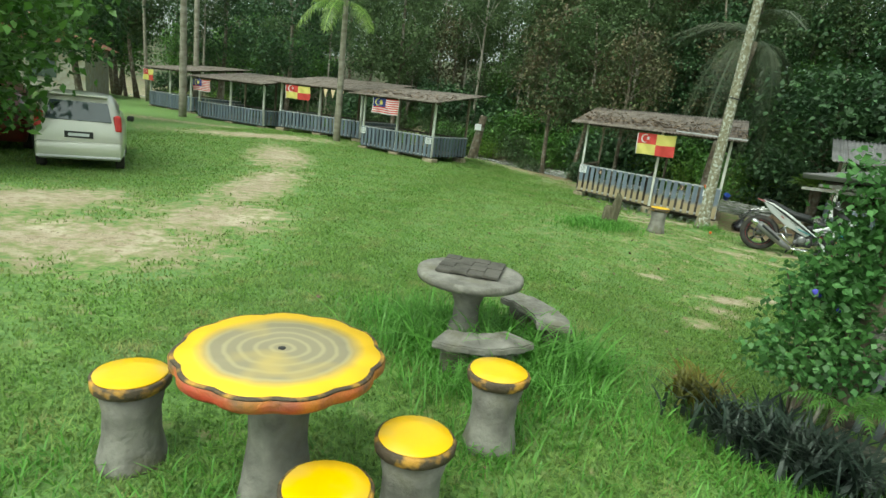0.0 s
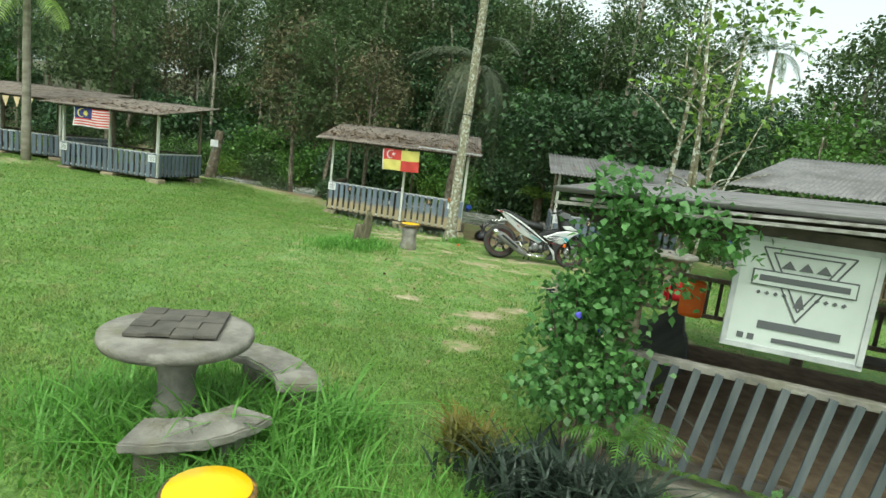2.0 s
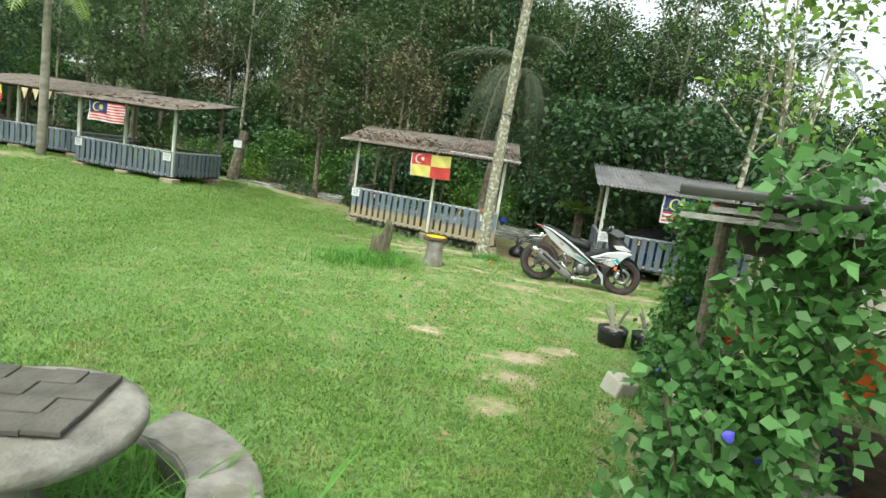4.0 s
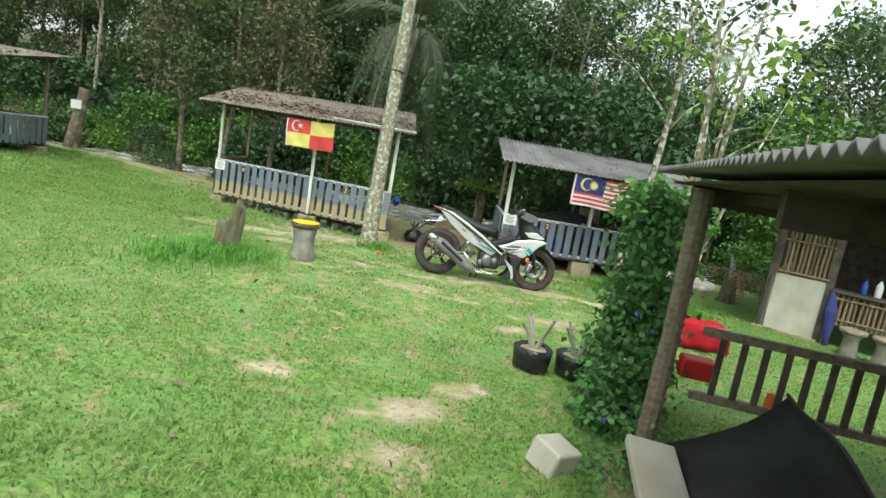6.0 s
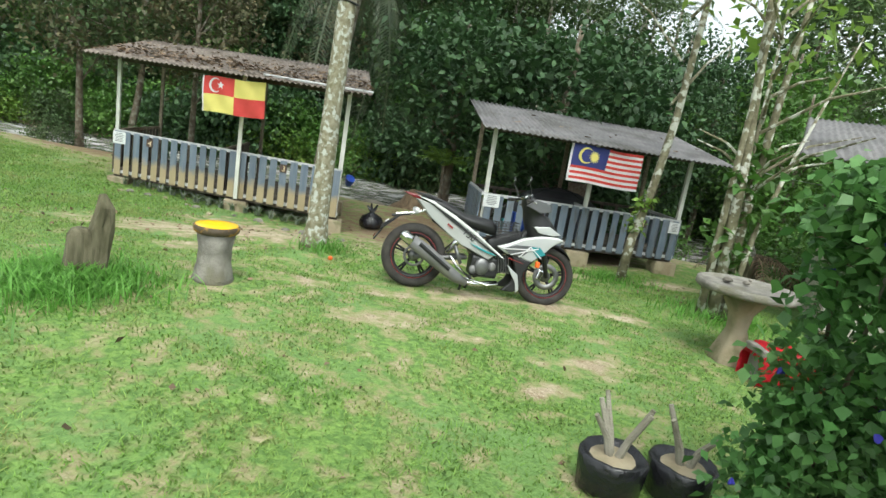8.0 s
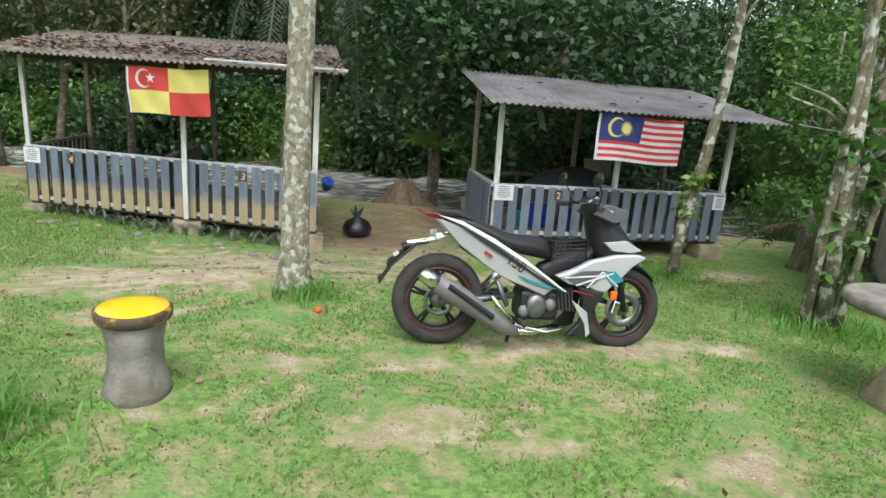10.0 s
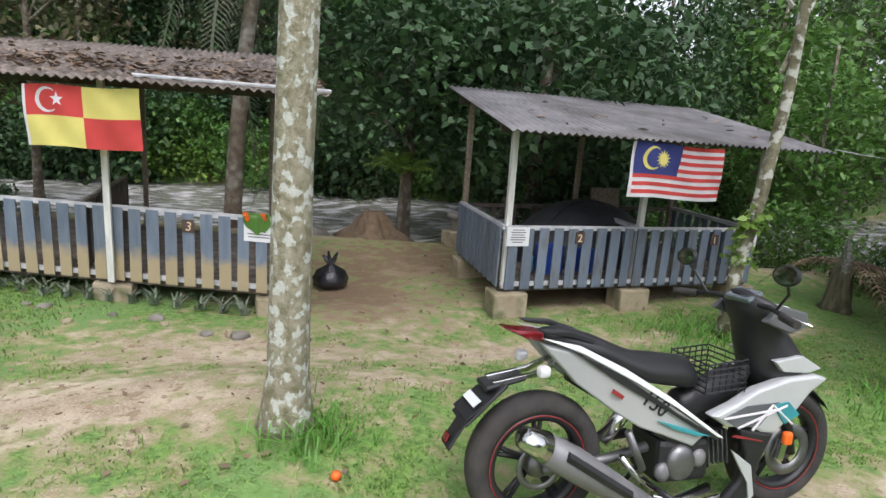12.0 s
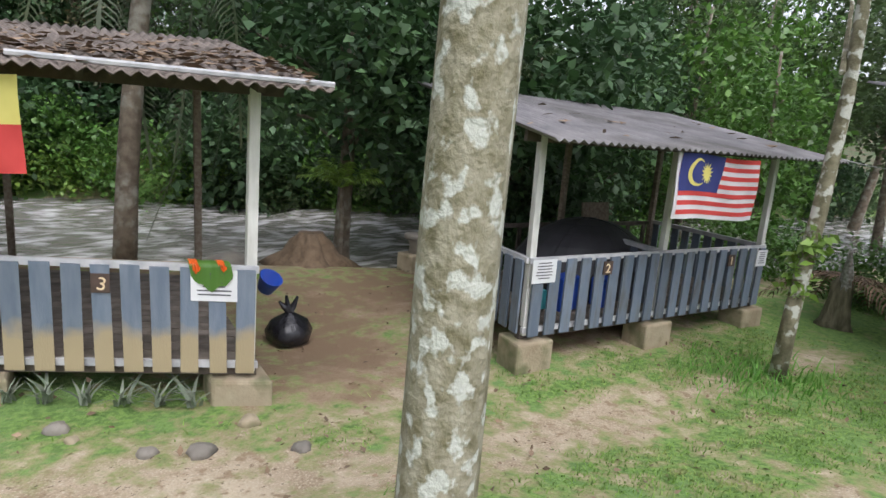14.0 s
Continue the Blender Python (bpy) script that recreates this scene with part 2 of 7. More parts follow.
def thing(name, label, category, group="", kind="", m=None):
    ob = new(name)
    ob.empty_display_size = 0.1
    if m is not None:
        ob.matrix_basis = m
    return tagged(ob, label, category, group, kind)


def raw(name, verts, faces, material, parent=None, label="", smooth=False):
    me = bpy.data.meshes.new(name)
    me.from_pydata([tuple(v) for v in verts], [], faces)
    me.materials.append(material)
    if smooth:
        me.shade_smooth()
    ob = new(name, me)
    if parent:
        ob.parent = parent
    if label:
        ob["label"] = label
    return ob


def box(bm, c, s, rot=(0, 0, 0), bevel=0.0):
    g = bmesh.ops.create_cube(bm, size=1.0, matrix=Matrix.LocRotScale(c, Euler([radians(a) for a in rot]), s))
    if bevel:
        edges = list({e for v in g["verts"] for e in v.link_edges})
        bmesh.ops.bevel(bm, geom=edges, offset=bevel, segments=2, profile=0.5, affect="EDGES")
    return bm


def boxes(*items, bevel=0.0):
    bm = bmesh.new()
    for it in items:
        box(bm, it[0], it[1], it[2] if len(it) > 2 else (0, 0, 0), bevel)
    return bm


def tube(bm, pts, radii, seg=10, caps=True, wobble=0.0, seed=0):
    """A round bar along pts, with a radius at each."""
    rnd = random.Random(seed)
    pts = [Vector(p) for p in pts]
    if not hasattr(radii, "__len__"):
        radii = [radii] * len(pts)
    rings, side = [], None
    for i, p in enumerate(pts):
        d = (pts[min(i + 1, len(pts) - 1)] - pts[max(i - 1, 0)]).normalized()
        if side is None:
            side = d.orthogonal().normalized()
        side = (side - d * side.dot(d)).normalized()
        other = d.cross(side)
        ring = []
        for k in range(seg):
            a = 2 * math.pi * k / seg
            r = radii[i] * (1 + wobble * (rnd.random() - 0.5))
            ring.append(bm.verts.new(p + side * (r * math.cos(a)) + other * (r * math.sin(a))))
        rings.append(ring)
    for a, b in zip(rings, rings[1:]):
        for k in range(seg):
            bm.faces.new((a[k], a[(k + 1) % seg], b[(k + 1) % seg], b[k]))
    if caps:
        bm.faces.new(rings[0][::-1])
        bm.faces.new(rings[-1])
    return bm


def bar(*args, **kw):
    return tube(bmesh.new(), *args, **kw)


def lathe(profile, seg=28, wob=0.0, lobes=0, seed=0):
    """A turned solid: profile is (radius, height) from the bottom up."""
    rnd = random.Random(seed)
    bm, rings = bmesh.new(), []
    ph = [rnd.random() * 6.28 for _ in range(4)]
    for r, z in profile:
        ring = []
        for k in range(seg):
            a = 2 * math.pi * k / seg
            f = 1 + wob * (math.sin(3 * a + ph[0]) * 0.5 + math.sin(5 * a + ph[1] + z * 4) * 0.3 + math.sin(9 * a + ph[2]) * 0.2)
            if lobes:
                f += 0.05 * (abs(math.sin(lobes * a / 2 + ph[3])) - 0.6)
            ring.append(bm.verts.new((r * f * math.cos(a), r * f * math.sin(a), z)))
        rings.append(ring)
    for a, b in zip(rings, rings[1:]):
        for k in range(seg):
            bm.faces.new((a[k], a[(k + 1) % seg], b[(k + 1) % seg], b[k]))
    bm.faces.new(rings[0][::-1])
    bm.faces.new(rings[-1])
    return bm


def extrude_outline(pts, y0, y1, bevel=0.0, bulge=0.0):
    """A plate from an outline in x and z, between two y."""
    bm = bmesh.new()
    a = [bm.verts.new((x, y0, z)) for x, z in pts]
    b = [bm.verts.new((x, y1, z)) for x, z in pts]
    bm.faces.new(a)
    bm.faces.new(b[::-1])
    k = len(pts)
    for i in range(k):
        bm.faces.new((a[i], b[i], b[(i + 1) % k], a[(i + 1) % k]))
    bmesh.ops.recalc_face_normals(bm, faces=bm.faces)
    if bevel:
        bmesh.ops.bevel(bm, geom=list(bm.edges), offset=bevel, segments=2, profile=0.5, affect="EDGES", clamp_overlap=True)
    return bm


def writing(name, text, size, m, material, parent):
    """Raised letters in the built-in font."""
    cu = bpy.data.curves.new(name, "FONT")
    cu.body, cu.size, cu.extrude, cu.align_x = text, size, 0.002, "CENTER"
    tmp = bpy.data.objects.new(name, cu)
    me = bpy.data.meshes.new_from_object(tmp)
    bpy.data.objects.remove(tmp)
    me.materials.append(material)
    ob = new(name, me)
    ob.parent, ob.matrix_basis = parent, m
    return ob


# ---------- leaves and blades, in arrays ----------
def leaf_cloud(name, centres, normals_up, size, material, parent=None, rng=None, shape=1.0, droop=0.3, seed=1):
    """Leaves at given places: each a folded diamond of four triangles' worth of outline, turned at random."""
    rng = np.random.default_rng(seed)
    c = np.asarray(centres, float)
    n = len(c)
    yaw, pit, rol = rng.uniform(0, 6.283, n), rng.normal(-droop, 0.55, n), rng.normal(0, 0.6, n)
    s = size * rng.uniform(0.6, 1.35, n)
    ax = np.stack([np.cos(yaw) * np.cos(pit), np.sin(yaw) * np.cos(pit), np.sin(pit)], 1)
    sd = np.stack([-np.sin(yaw), np.cos(yaw), np.zeros(n)], 1)
    up = np.cross(ax, sd)
    sd = sd * np.cos(rol)[:, None] + up * np.sin(rol)[:, None]
    up = np.cross(ax, sd)
    w = (0.3 * shape * s)[:, None]
    L = s[:, None]
    v = np.stack([c, c + ax * L * 0.4 + sd * w + up * L * 0.06, c + ax * L - up * L * 0.08, c + ax * L * 0.4 - sd * w + up * L * 0.06], 1).reshape(-1, 3)
    me = bpy.data.meshes.new(name)
    me.vertices.add(4 * n)
    me.vertices.foreach_set("co", v.astype(np.float32).ravel())
    me.loops.add(4 * n)
    me.loops.foreach_set("vertex_index", np.arange(4 * n, dtype=np.int32))
    me.polygons.add(n)
    me.polygons.foreach_set("loop_start", (np.arange(n) * 4).astype(np.int32))
    me.polygons.foreach_set("loop_total", np.full(n, 4, np.int32))
    me.update(calc_edges=True)
    me.materials.append(material)
    ob = new(name, me)
    if parent:
        ob.parent = parent
    return ob


def blades(name, base, height, width, lean, material, parent=None, seed=1, segs=2):
    """Grass blades: strips that taper and bend over."""
    rng = np.random.default_rng(seed)
    b = np.asarray(base, float)
    n = len(b)
    yaw = rng.uniform(0, 6.283, n)
    h = height * rng.uniform(0.5, 1.3, n)
    le = lean * rng.uniform(0.2, 1.6, n) * h
    d = np.stack([np.cos(yaw), np.sin(yaw), np.zeros(n)], 1)
    sd = np.stack([-np.sin(yaw), np.cos(yaw), np.zeros(n)], 1)
    w = (width * rng.uniform(0.6, 1.4, n))[:, None]
    rows, up = [], np.array([0, 0, 1.0])
    for k in range(segs):
        f = k / segs
        p = b + up * (h * (f - 0.25 * f * f * lean))[:, None] + d * (le * f * f)[:, None]
        ww = w * (1 - 0.5 * f)
        rows += [p - sd * ww, p + sd * ww]
    rows.append(b + up * (h * (1 - 0.25 * lean))[:, None] + d * le[:, None])
    k = len(rows)
    v = np.stack(rows, 1).reshape(-1, 3)
    o = np.arange(n)[:, None] * k
    quads = [np.concatenate([o + 2 * i, o + 2 * i + 1, o + 2 * i + 3, o + 2 * i + 2], 1) for i in range(segs - 1)]
    tri = np.concatenate([o + 2 * (segs - 1), o + 2 * (segs - 1) + 1, o + k - 1], 1)
    loops = np.concatenate([q.ravel() for q in quads] + [tri.ravel()]).astype(np.int32)
    tot = np.concatenate([np.full(n * (segs - 1), 4), np.full(n, 3)]).astype(np.int32)
    st = np.concatenate([[0], np.cumsum(tot)[:-1]]).astype(np.int32)
    me = bpy.data.meshes.new(name)
    me.vertices.add(len(v))
    me.vertices.foreach_set("co", v.astype(np.float32).ravel())
    me.loops.add(len(loops))
    me.loops.foreach_set("vertex_index", loops)
    me.polygons.add(len(tot))
    me.polygons.foreach_set("loop_start", st)
    me.polygons.foreach_set("loop_total", tot)
    me.update(calc_edges=True)
    me.materials.append(material)
    ob = new(name, me)
    if parent:
        ob.parent = parent
    return ob


# ---------- the ground ----------
HEIGHTS = ((-2.9, -2.1, 0.05), (-2, -1.2, 0.03), (-2.6, 0.5, 0.02), (0.8, 3.0, -0.07), (1.3, 4.6, -0.1), (1.9, 3.5, -0.1), (1.15, 7.9, -0.05),
           (2.47, 7.6, -0.06), (0.4, 8.8, 0.03), (-0.65, 7.33, 0.03), (-1.5, 7.2, 0.06), (3.8, 6.3, -0.16), (4.75, 7.5, -0.15), (5.1, 9.6, -0.3),
           (3.1, 10.6, -0.42), (4.8, 10.4, -0.38), (-0.7, 12.3, -0.32), (-2.6, 13.6, -0.25), (1.0, 11.3, -0.33), (1.84, 12.8, -0.45), (-9, 14.6, 0.05), (-12.5, 16.8, 0.15),
           (-18, 18.6, 0.02), (-24, 21.5, 0.05), (-12.0, 5.4, -0.3), (-6, 1.5, -0.1), (-7, 10, -0.02), (6, 0, -0.1), (0, -12, 0.0), (8, 9.5, -0.4), (-3, 4, 0.02), (0, -1, -0.02))
SHORE = np.array(((-60, 47), (-27, 30.5), (-13, 23.2), (-6, 21.0), (0, 18.9), (5, 16.3), (10.5, 13.1), (18, 11.3), (45, 7)), float)


def shore_distance(x, y):
    """Metres beyond the near bank; negative on the camp's side."""
    p = np.stack([x, y], -1)
    best, sign = np.full(x.shape, 1e9), np.ones(x.shape)
    for a, b in zip(SHORE, SHORE[1:]):
        ab = b - a
        t = np.clip(((p - a) @ ab) / (ab @ ab), 0, 1)
        q = p - (a + t[..., None] * ab)
        d = np.hypot(q[..., 0], q[..., 1])
        s = np.where(ab[0] * q[..., 1] - ab[1] * q[..., 0] >= 0, 1.0, -1.0)
        m = d < best
        best, sign = np.where(m, d, best), np.where(m, s, sign)
    return best * sign


def ground_z(x, y):
    x, y = np.asarray(x, float), np.asarray(y, float)
    num, den = np.zeros(x.shape), np.full(x.shape, 1e-9)
    for a, b, h in HEIGHTS:
        w = 1.0 / (0.25 + (x - a) ** 2 + (y - b) ** 2) ** 1.6
        num, den = num + w * h, den + w
    z = num / den + 0.012 * np.sin(x * 2.3 + np.sin(y * 1.7)) * np.cos(y * 2.9)
    d = shore_distance(x, y)
    k = np.clip((d + 2.2) / 3.2, 0, 1)
    k = k * k * (3 - 2 * k)
    z = z * (1 - k) + k * (-1.1 + 0.08 * np.sin(x * 1.3) * np.cos(y * 1.1))
    r = np.clip((d - 5.0) / 2.0, 0, 1)
    z = z + r * 1.0 + np.clip(d - 6.5, 0, 60) * 0.2 + 0.3 * r * np.sin(x * 0.6) * np.cos(y * 0.5)
    return z


def gz(x, y):
    return float(ground_z(np.array([x]), np.array([y]))[0])


BARE = ((-7.3, 1.0, 2.1, 1.4, 0.4), (-6.9, 3.1, 1.2, 1.4, 0.0), (-8.3, 6.2, 0.9, 3.4, 0.35), (-10.6, 10.5, 1.1, 3.2, 0.6), (-14, 14, 3.8, 1.1, 0.55), (-18, 16, 3, 1.0, 0.3), (-9.5, 2.5, 1.6, 1.8, 0.3),
        (-0.6, 9.75, 2.5, 1.0, -0.25), (0.3, 10.7, 2.3, 0.85, -0.5), (1.1, 9.5, 1.0, 0.5, -0.3), (2.7, 10.15, 2.1, 0.65, -0.1), (1.9, 12.2, 1.6, 2.4, 0.1), (3.2, 13.6, 2.8, 2.2, 0), (1.7, 7.5, 0.9, 0.35, -0.15),
        (2.6, 7.4, 0.9, 0.35, -0.1), (3.4, 7.3, 0.6, 0.3, 0), (0.9, 7.5, 0.5, 0.22, 0.2), (0.15, 7.6, 0.5, 0.25, 0), (0.62, 6.75, 0.75, 0.3, 0.1), (1.2, 6.45, 0.4, 0.2, 0), (2.2, 6.05, 0.65, 0.3, 0.1), (1.5, 5.6, 0.45, 0.2, 0.3),
        (-0.06, 3.6, 0.65, 0.3, 0.4), (0.5, 4.0, 0.45, 0.22, 0.4), (-0.2, 3.0, 0.4, 0.3, 0.3), (-0.9, 4.1, 0.4, 0.2, 0.4), (-0.86, 8.6, 0.8, 0.35, 0), (-0.4, 2.4, 0.3, 0.25, 0), (4.9, 11.6, 3.0, 1.2, -0.15), (4.4, 9.9, 1.2, 0.3, -0.1),
        (-0.5, 15.5, 4.5, 2.2, -0.5), (-4, 18.2, 3.5, 1.6, -0.4), (6, 9.6, 1.3, 0.5, 0), (1.7, 1.9, 1.5, 1.7, -0.5), (8, 13, 4, 1.5, -0.4), (3.0, 8.6, 0.9, 0.3, 0))


def bareness(x, y):
    """How worn the turf is: 0 grass, 1 soil."""
    v = np.zeros(np.shape(x))
    for a, b, ra, rb, rot in BARE:
        c, s = math.cos(rot), math.sin(rot)
        u, w = (x - a) * c + (y - b) * s, -(x - a) * s + (y - b) * c
        v = np.maximum(v, (1.02 if ra * rb < 1.0 else 1.2) - np.sqrt((u / ra) ** 2 + (w / rb) ** 2))
    d = shore_distance(np.asarray(x, float), np.asarray(y, float))
    v = np.maximum(v, np.where(d < 5.8, (d + 3.4) / 2.0, np.clip(0.55 + (d - 7.5) / 3, 0, 1)))
    v = np.maximum(v, 0.34 * np.exp(-((x - 0.8) / 4.2) ** 2 - ((y - 7.0) / 3.4) ** 2))
    v = np.maximum(v, 0.36 * np.exp(-((x - 3.2) / 3.2) ** 2 - ((y - 9.8) / 1.8) ** 2))
    return np.clip(v, 0, 1)


def axis(lo, hi, n0, n1, far):
    return np.concatenate([-far * np.linspace(1, 0.02, n1) ** 2.2 + lo, np.linspace(lo, hi, n0), far * np.linspace(0.02, 1, n1) ** 2.2 + hi])


gx, gy = axis(-14, 12, 210, 34, 700), axis(-6, 24, 240, 34, 700)
GX, GY = np.meshgrid(gx, gy)
far_out = np.clip((np.hypot(GX, GY - 10) - 60) / 60, 0, 1)
GZ = ground_z(GX, GY)
GZ = np.minimum(GZ, 16.0) * (1 - far_out) + np.clip(GZ, -1, 9) * far_out
nx, ny = len(gx), len(gy)
idx = np.arange(nx * ny).reshape(ny, nx)
quads = np.stack([idx[:-1, :-1], idx[:-1, 1:], idx[1:, 1:], idx[1:, :-1]], -1).reshape(-1, 4)
gme = bpy.data.meshes.new("ground")
gme.from_pydata(np.stack([GX, GY, GZ], -1).reshape(-1, 3).tolist(), [], quads.tolist())
gme.shade_smooth()
# ellipses where the bare soil is a darker brown
DARK_SOIL = ((1.9, 1.6, 1.7, 2.1, -0.5), (2.0, 13.0, 1.6, 2.4, 0.0), (4.0, 14.3, 3.0, 2.0, 0.2), (-0.3, 15.6, 4.2, 2.2, -0.5), (4.6, 12.2, 2.6, 1.4, 0), (-3.5, 18.5, 4.5, 1.8, -0.6), (0.3, 12.5, 2.4, 0.7, -0.62))
dark_soil = np.zeros(GX.shape)
for a, b, ra, rb, rot in DARK_SOIL:
    c, s = math.cos(rot), math.sin(rot)
    dark_soil = np.maximum(dark_soil, 1.2 - np.hypot(((GX - a) * c + (GY - b) * s) / ra, (-(GX - a) * s + (GY - b) * c) / rb))
gme.attributes.new("wooded", "FLOAT", "POINT").data.foreach_set("value", np.clip((shore_distance(GX, GY) - 6.2) / 3, 0, 1).astype(np.float32).ravel())
gme.attributes.new("dark_soil", "FLOAT", "POINT").data.foreach_set("value", np.clip(dark_soil, 0, 1).astype(np.float32).ravel())
gme.attributes.new("worn", "FLOAT", "POINT").data.foreach_set("value", bareness(GX, GY).astype(np.float32).ravel())

M_GROUND = bpy.data.materials.new("turf_and_soil")
M_GROUND.use_nodes = True


def ground_nodes(m):
    n, l = m.node_tree.nodes, m.node_tree.links
    p = n["Principled BSDF"]
    p.inputs["Roughness"].default_value = 0.95
    tc = n.new("ShaderNodeTexCoord")

    def nz(s, d=6):
        t = n.new("ShaderNodeTexNoise")
        t.inputs["Scale"].default_value, t.inputs["Detail"].default_value = s, d
        l.new(tc.outputs["Object"], t.inputs["Vector"])
        return t.outputs[0]

    def rng(src, a, b, c=0.0, d=1.0):
        r = n.new("ShaderNodeMapRange")
        for i, v in zip((1, 2, 3, 4), (a, b, c, d)):
            r.inputs[i].default_value = v
        l.new(src, r.inputs[0])
        return r.outputs[0]

    def mix(f, a, b):
        x = n.new("ShaderNodeMix")
        x.data_type = "RGBA"
        l.new(f, x.inputs[0])
        for s, v in ((x.inputs[6], a), (x.inputs[7], b)):
            if isinstance(v, tuple):
                s.default_value = (*v, 1)
            else:
                l.new(v, s)
        return x.outputs[2]

    def add(a, b):
        x = n.new("ShaderNodeMath")
        l.new(a, x.inputs[0])
        l.new(b, x.inputs[1])
        return x.outputs[0]

    turf = mix(rng(nz(22, 8), 0.4, 0.6), (0.085, 0.165, 0.034), (0.165, 0.27, 0.06))
    turf = mix(rng(nz(1.1, 4), 0.45, 0.7), turf, (0.135, 0.235, 0.07))
    soil = mix(rng(nz(5), 0.35, 0.65), (0.40, 0.325, 0.23), (0.28, 0.215, 0.14))
    soil = mix(rng(nz(1.3, 3), 0.5, 0.66), soil, (0.45, 0.38, 0.27))
    soil = mix(rng(nz(26, 3), 0.62, 0.7), soil, (0.11, 0.075, 0.04))
    soil = mix(rng(nz(70, 4), 0.5, 0.72), soil, (0.5, 0.43, 0.32))
    soil = mix(rng(nz(11, 7), 0.56, 0.66), soil, (0.24, 0.18, 0.11))
    ad = n.new("ShaderNodeAttribute")
    ad.attribute_name = "dark_soil"
    soil = mix(rng(add(ad.outputs["Fac"], rng(nz(2.6, 6), 0.3, 0.7, -0.3, 0.3)), 0.2, 0.7), soil, (0.2, 0.135, 0.08))
    at = n.new("ShaderNodeAttribute")
    at.attribute_name = "worn"
    f = add(at.outputs["Fac"], rng(nz(6, 9), 0.3, 0.7, -0.5, 0.5))
    thin = mix(rng(nz(30, 4), 0.4, 0.6), (0.19, 0.23, 0.075), (0.26, 0.24, 0.12))
    col = mix(rng(f, 0.2, 0.5), turf, thin)
    col = mix(rng(f, 0.48, 0.95), col, soil)
    aw = n.new("ShaderNodeAttribute")
    aw.attribute_name = "wooded"
    col = mix(aw.outputs["Fac"], col, mix(rng(nz(1.7, 7), 0.4, 0.6), (0.05, 0.085, 0.028), (0.095, 0.075, 0.045)))
    l.new(col, p.inputs["Base Color"])
    b = n.new("ShaderNodeBump")
    b.inputs["Strength"].default_value, b.inputs["Distance"].default_value = 0.6, 0.03
    l.new(nz(45, 5), b.inputs["Height"])
    l.new(b.outputs[0], p.inputs["Normal"])


ground_nodes(M_GROUND)
gme.materials.append(M_GROUND)
tagged(new("ground", gme), "grassy camp ground with worn sandy patches sloping to a stream", "ground", kind="structure")

# the stream
WX, WY = np.meshgrid(np.linspace(-62, 46, 190), np.linspace(4, 72, 150))
WZ = -0.62 + 0.035 * np.sin(WX * 2.1 + 1.7 * np.sin(WY * 1.3)) * np.cos(WY * 2.4 + WX * 0.8) + 0.02 * np.sin(WX * 5.1 - WY * 4.3)
wi = np.arange(WX.size).reshape(WX.shape)
wd = shore_distance(WX, WY)
keep = (wd[:-1, :-1] > -2.5) & (wd[:-1, :-1] < 9)
wq = np.stack([wi[:-1, :-1], wi[:-1, 1:], wi[1:, 1:], wi[1:, :-1]], -1)[keep]
M_WATER = mat("rushing_stream", (0.22, 0.215, 0.185), 0.15, second=(0.7, 0.7, 0.68), scale=1.6, bump=0.9, bump_scale=5, spread=(0.47, 0.64), stretch=(1, 1.8, 1))
tagged(raw("water", np.stack([WX, WY, WZ], -1).reshape(-1, 3).tolist(), wq.tolist(), M_WATER, smooth=True),
       "shallow grey-brown rushing stream with white riffles", "stream", kind="structure")


# ---------- riverside huts ----------
def mud_plank_material():
    """Slate paint whose foot is caked with dried mud up to an uneven line."""
    m = mat("mud_stained_slate_paint", (0.105, 0.135, 0.18), 0.6, second=(0.15, 0.18, 0.22), scale=5, bump=0.15, obj=0.15, stretch=(3, 3, 0.6))
    n, l = m.node_tree.nodes, m.node_tree.links
    p = n["Principled BSDF"]
    old = p.inputs["Base Color"].links[0].from_socket
    tc, sep, nz = n.new("ShaderNodeTexCoord"), n.new("ShaderNodeSeparateXYZ"), n.new("ShaderNodeTexNoise")
    l.new(tc.outputs["Object"], sep.inputs[0])
    l.new(tc.outputs["Object"], nz.inputs["Vector"])
    nz.inputs["Scale"].default_value = 7
    a = n.new("ShaderNodeMath")
    a.operation = "MULTIPLY_ADD"
    l.new(nz.outputs[0], a.inputs[0])
    a.inputs[1].default_value = -0.22
    l.new(sep.outputs[2], a.inputs[2])
    r = n.new("ShaderNodeMapRange")
    for i, v in zip((1, 2, 3, 4), (0.02, 0.14, 0.9, 0.0)):
        r.inputs[i].default_value = v
    l.new(a.outputs[0], r.inputs[0])
    x = n.new("ShaderNodeMix")
    x.data_type = "RGBA"
    l.new(r.outputs[0], x.inputs[0])
    l.new(old, x.inputs[6])
    x.inputs[7].default_value = (0.34, 0.27, 0.15, 1)
    l.new(x.outputs[2], p.inputs["Base Color"])
    return m


M_PLANK_MUD = mud_plank_material()


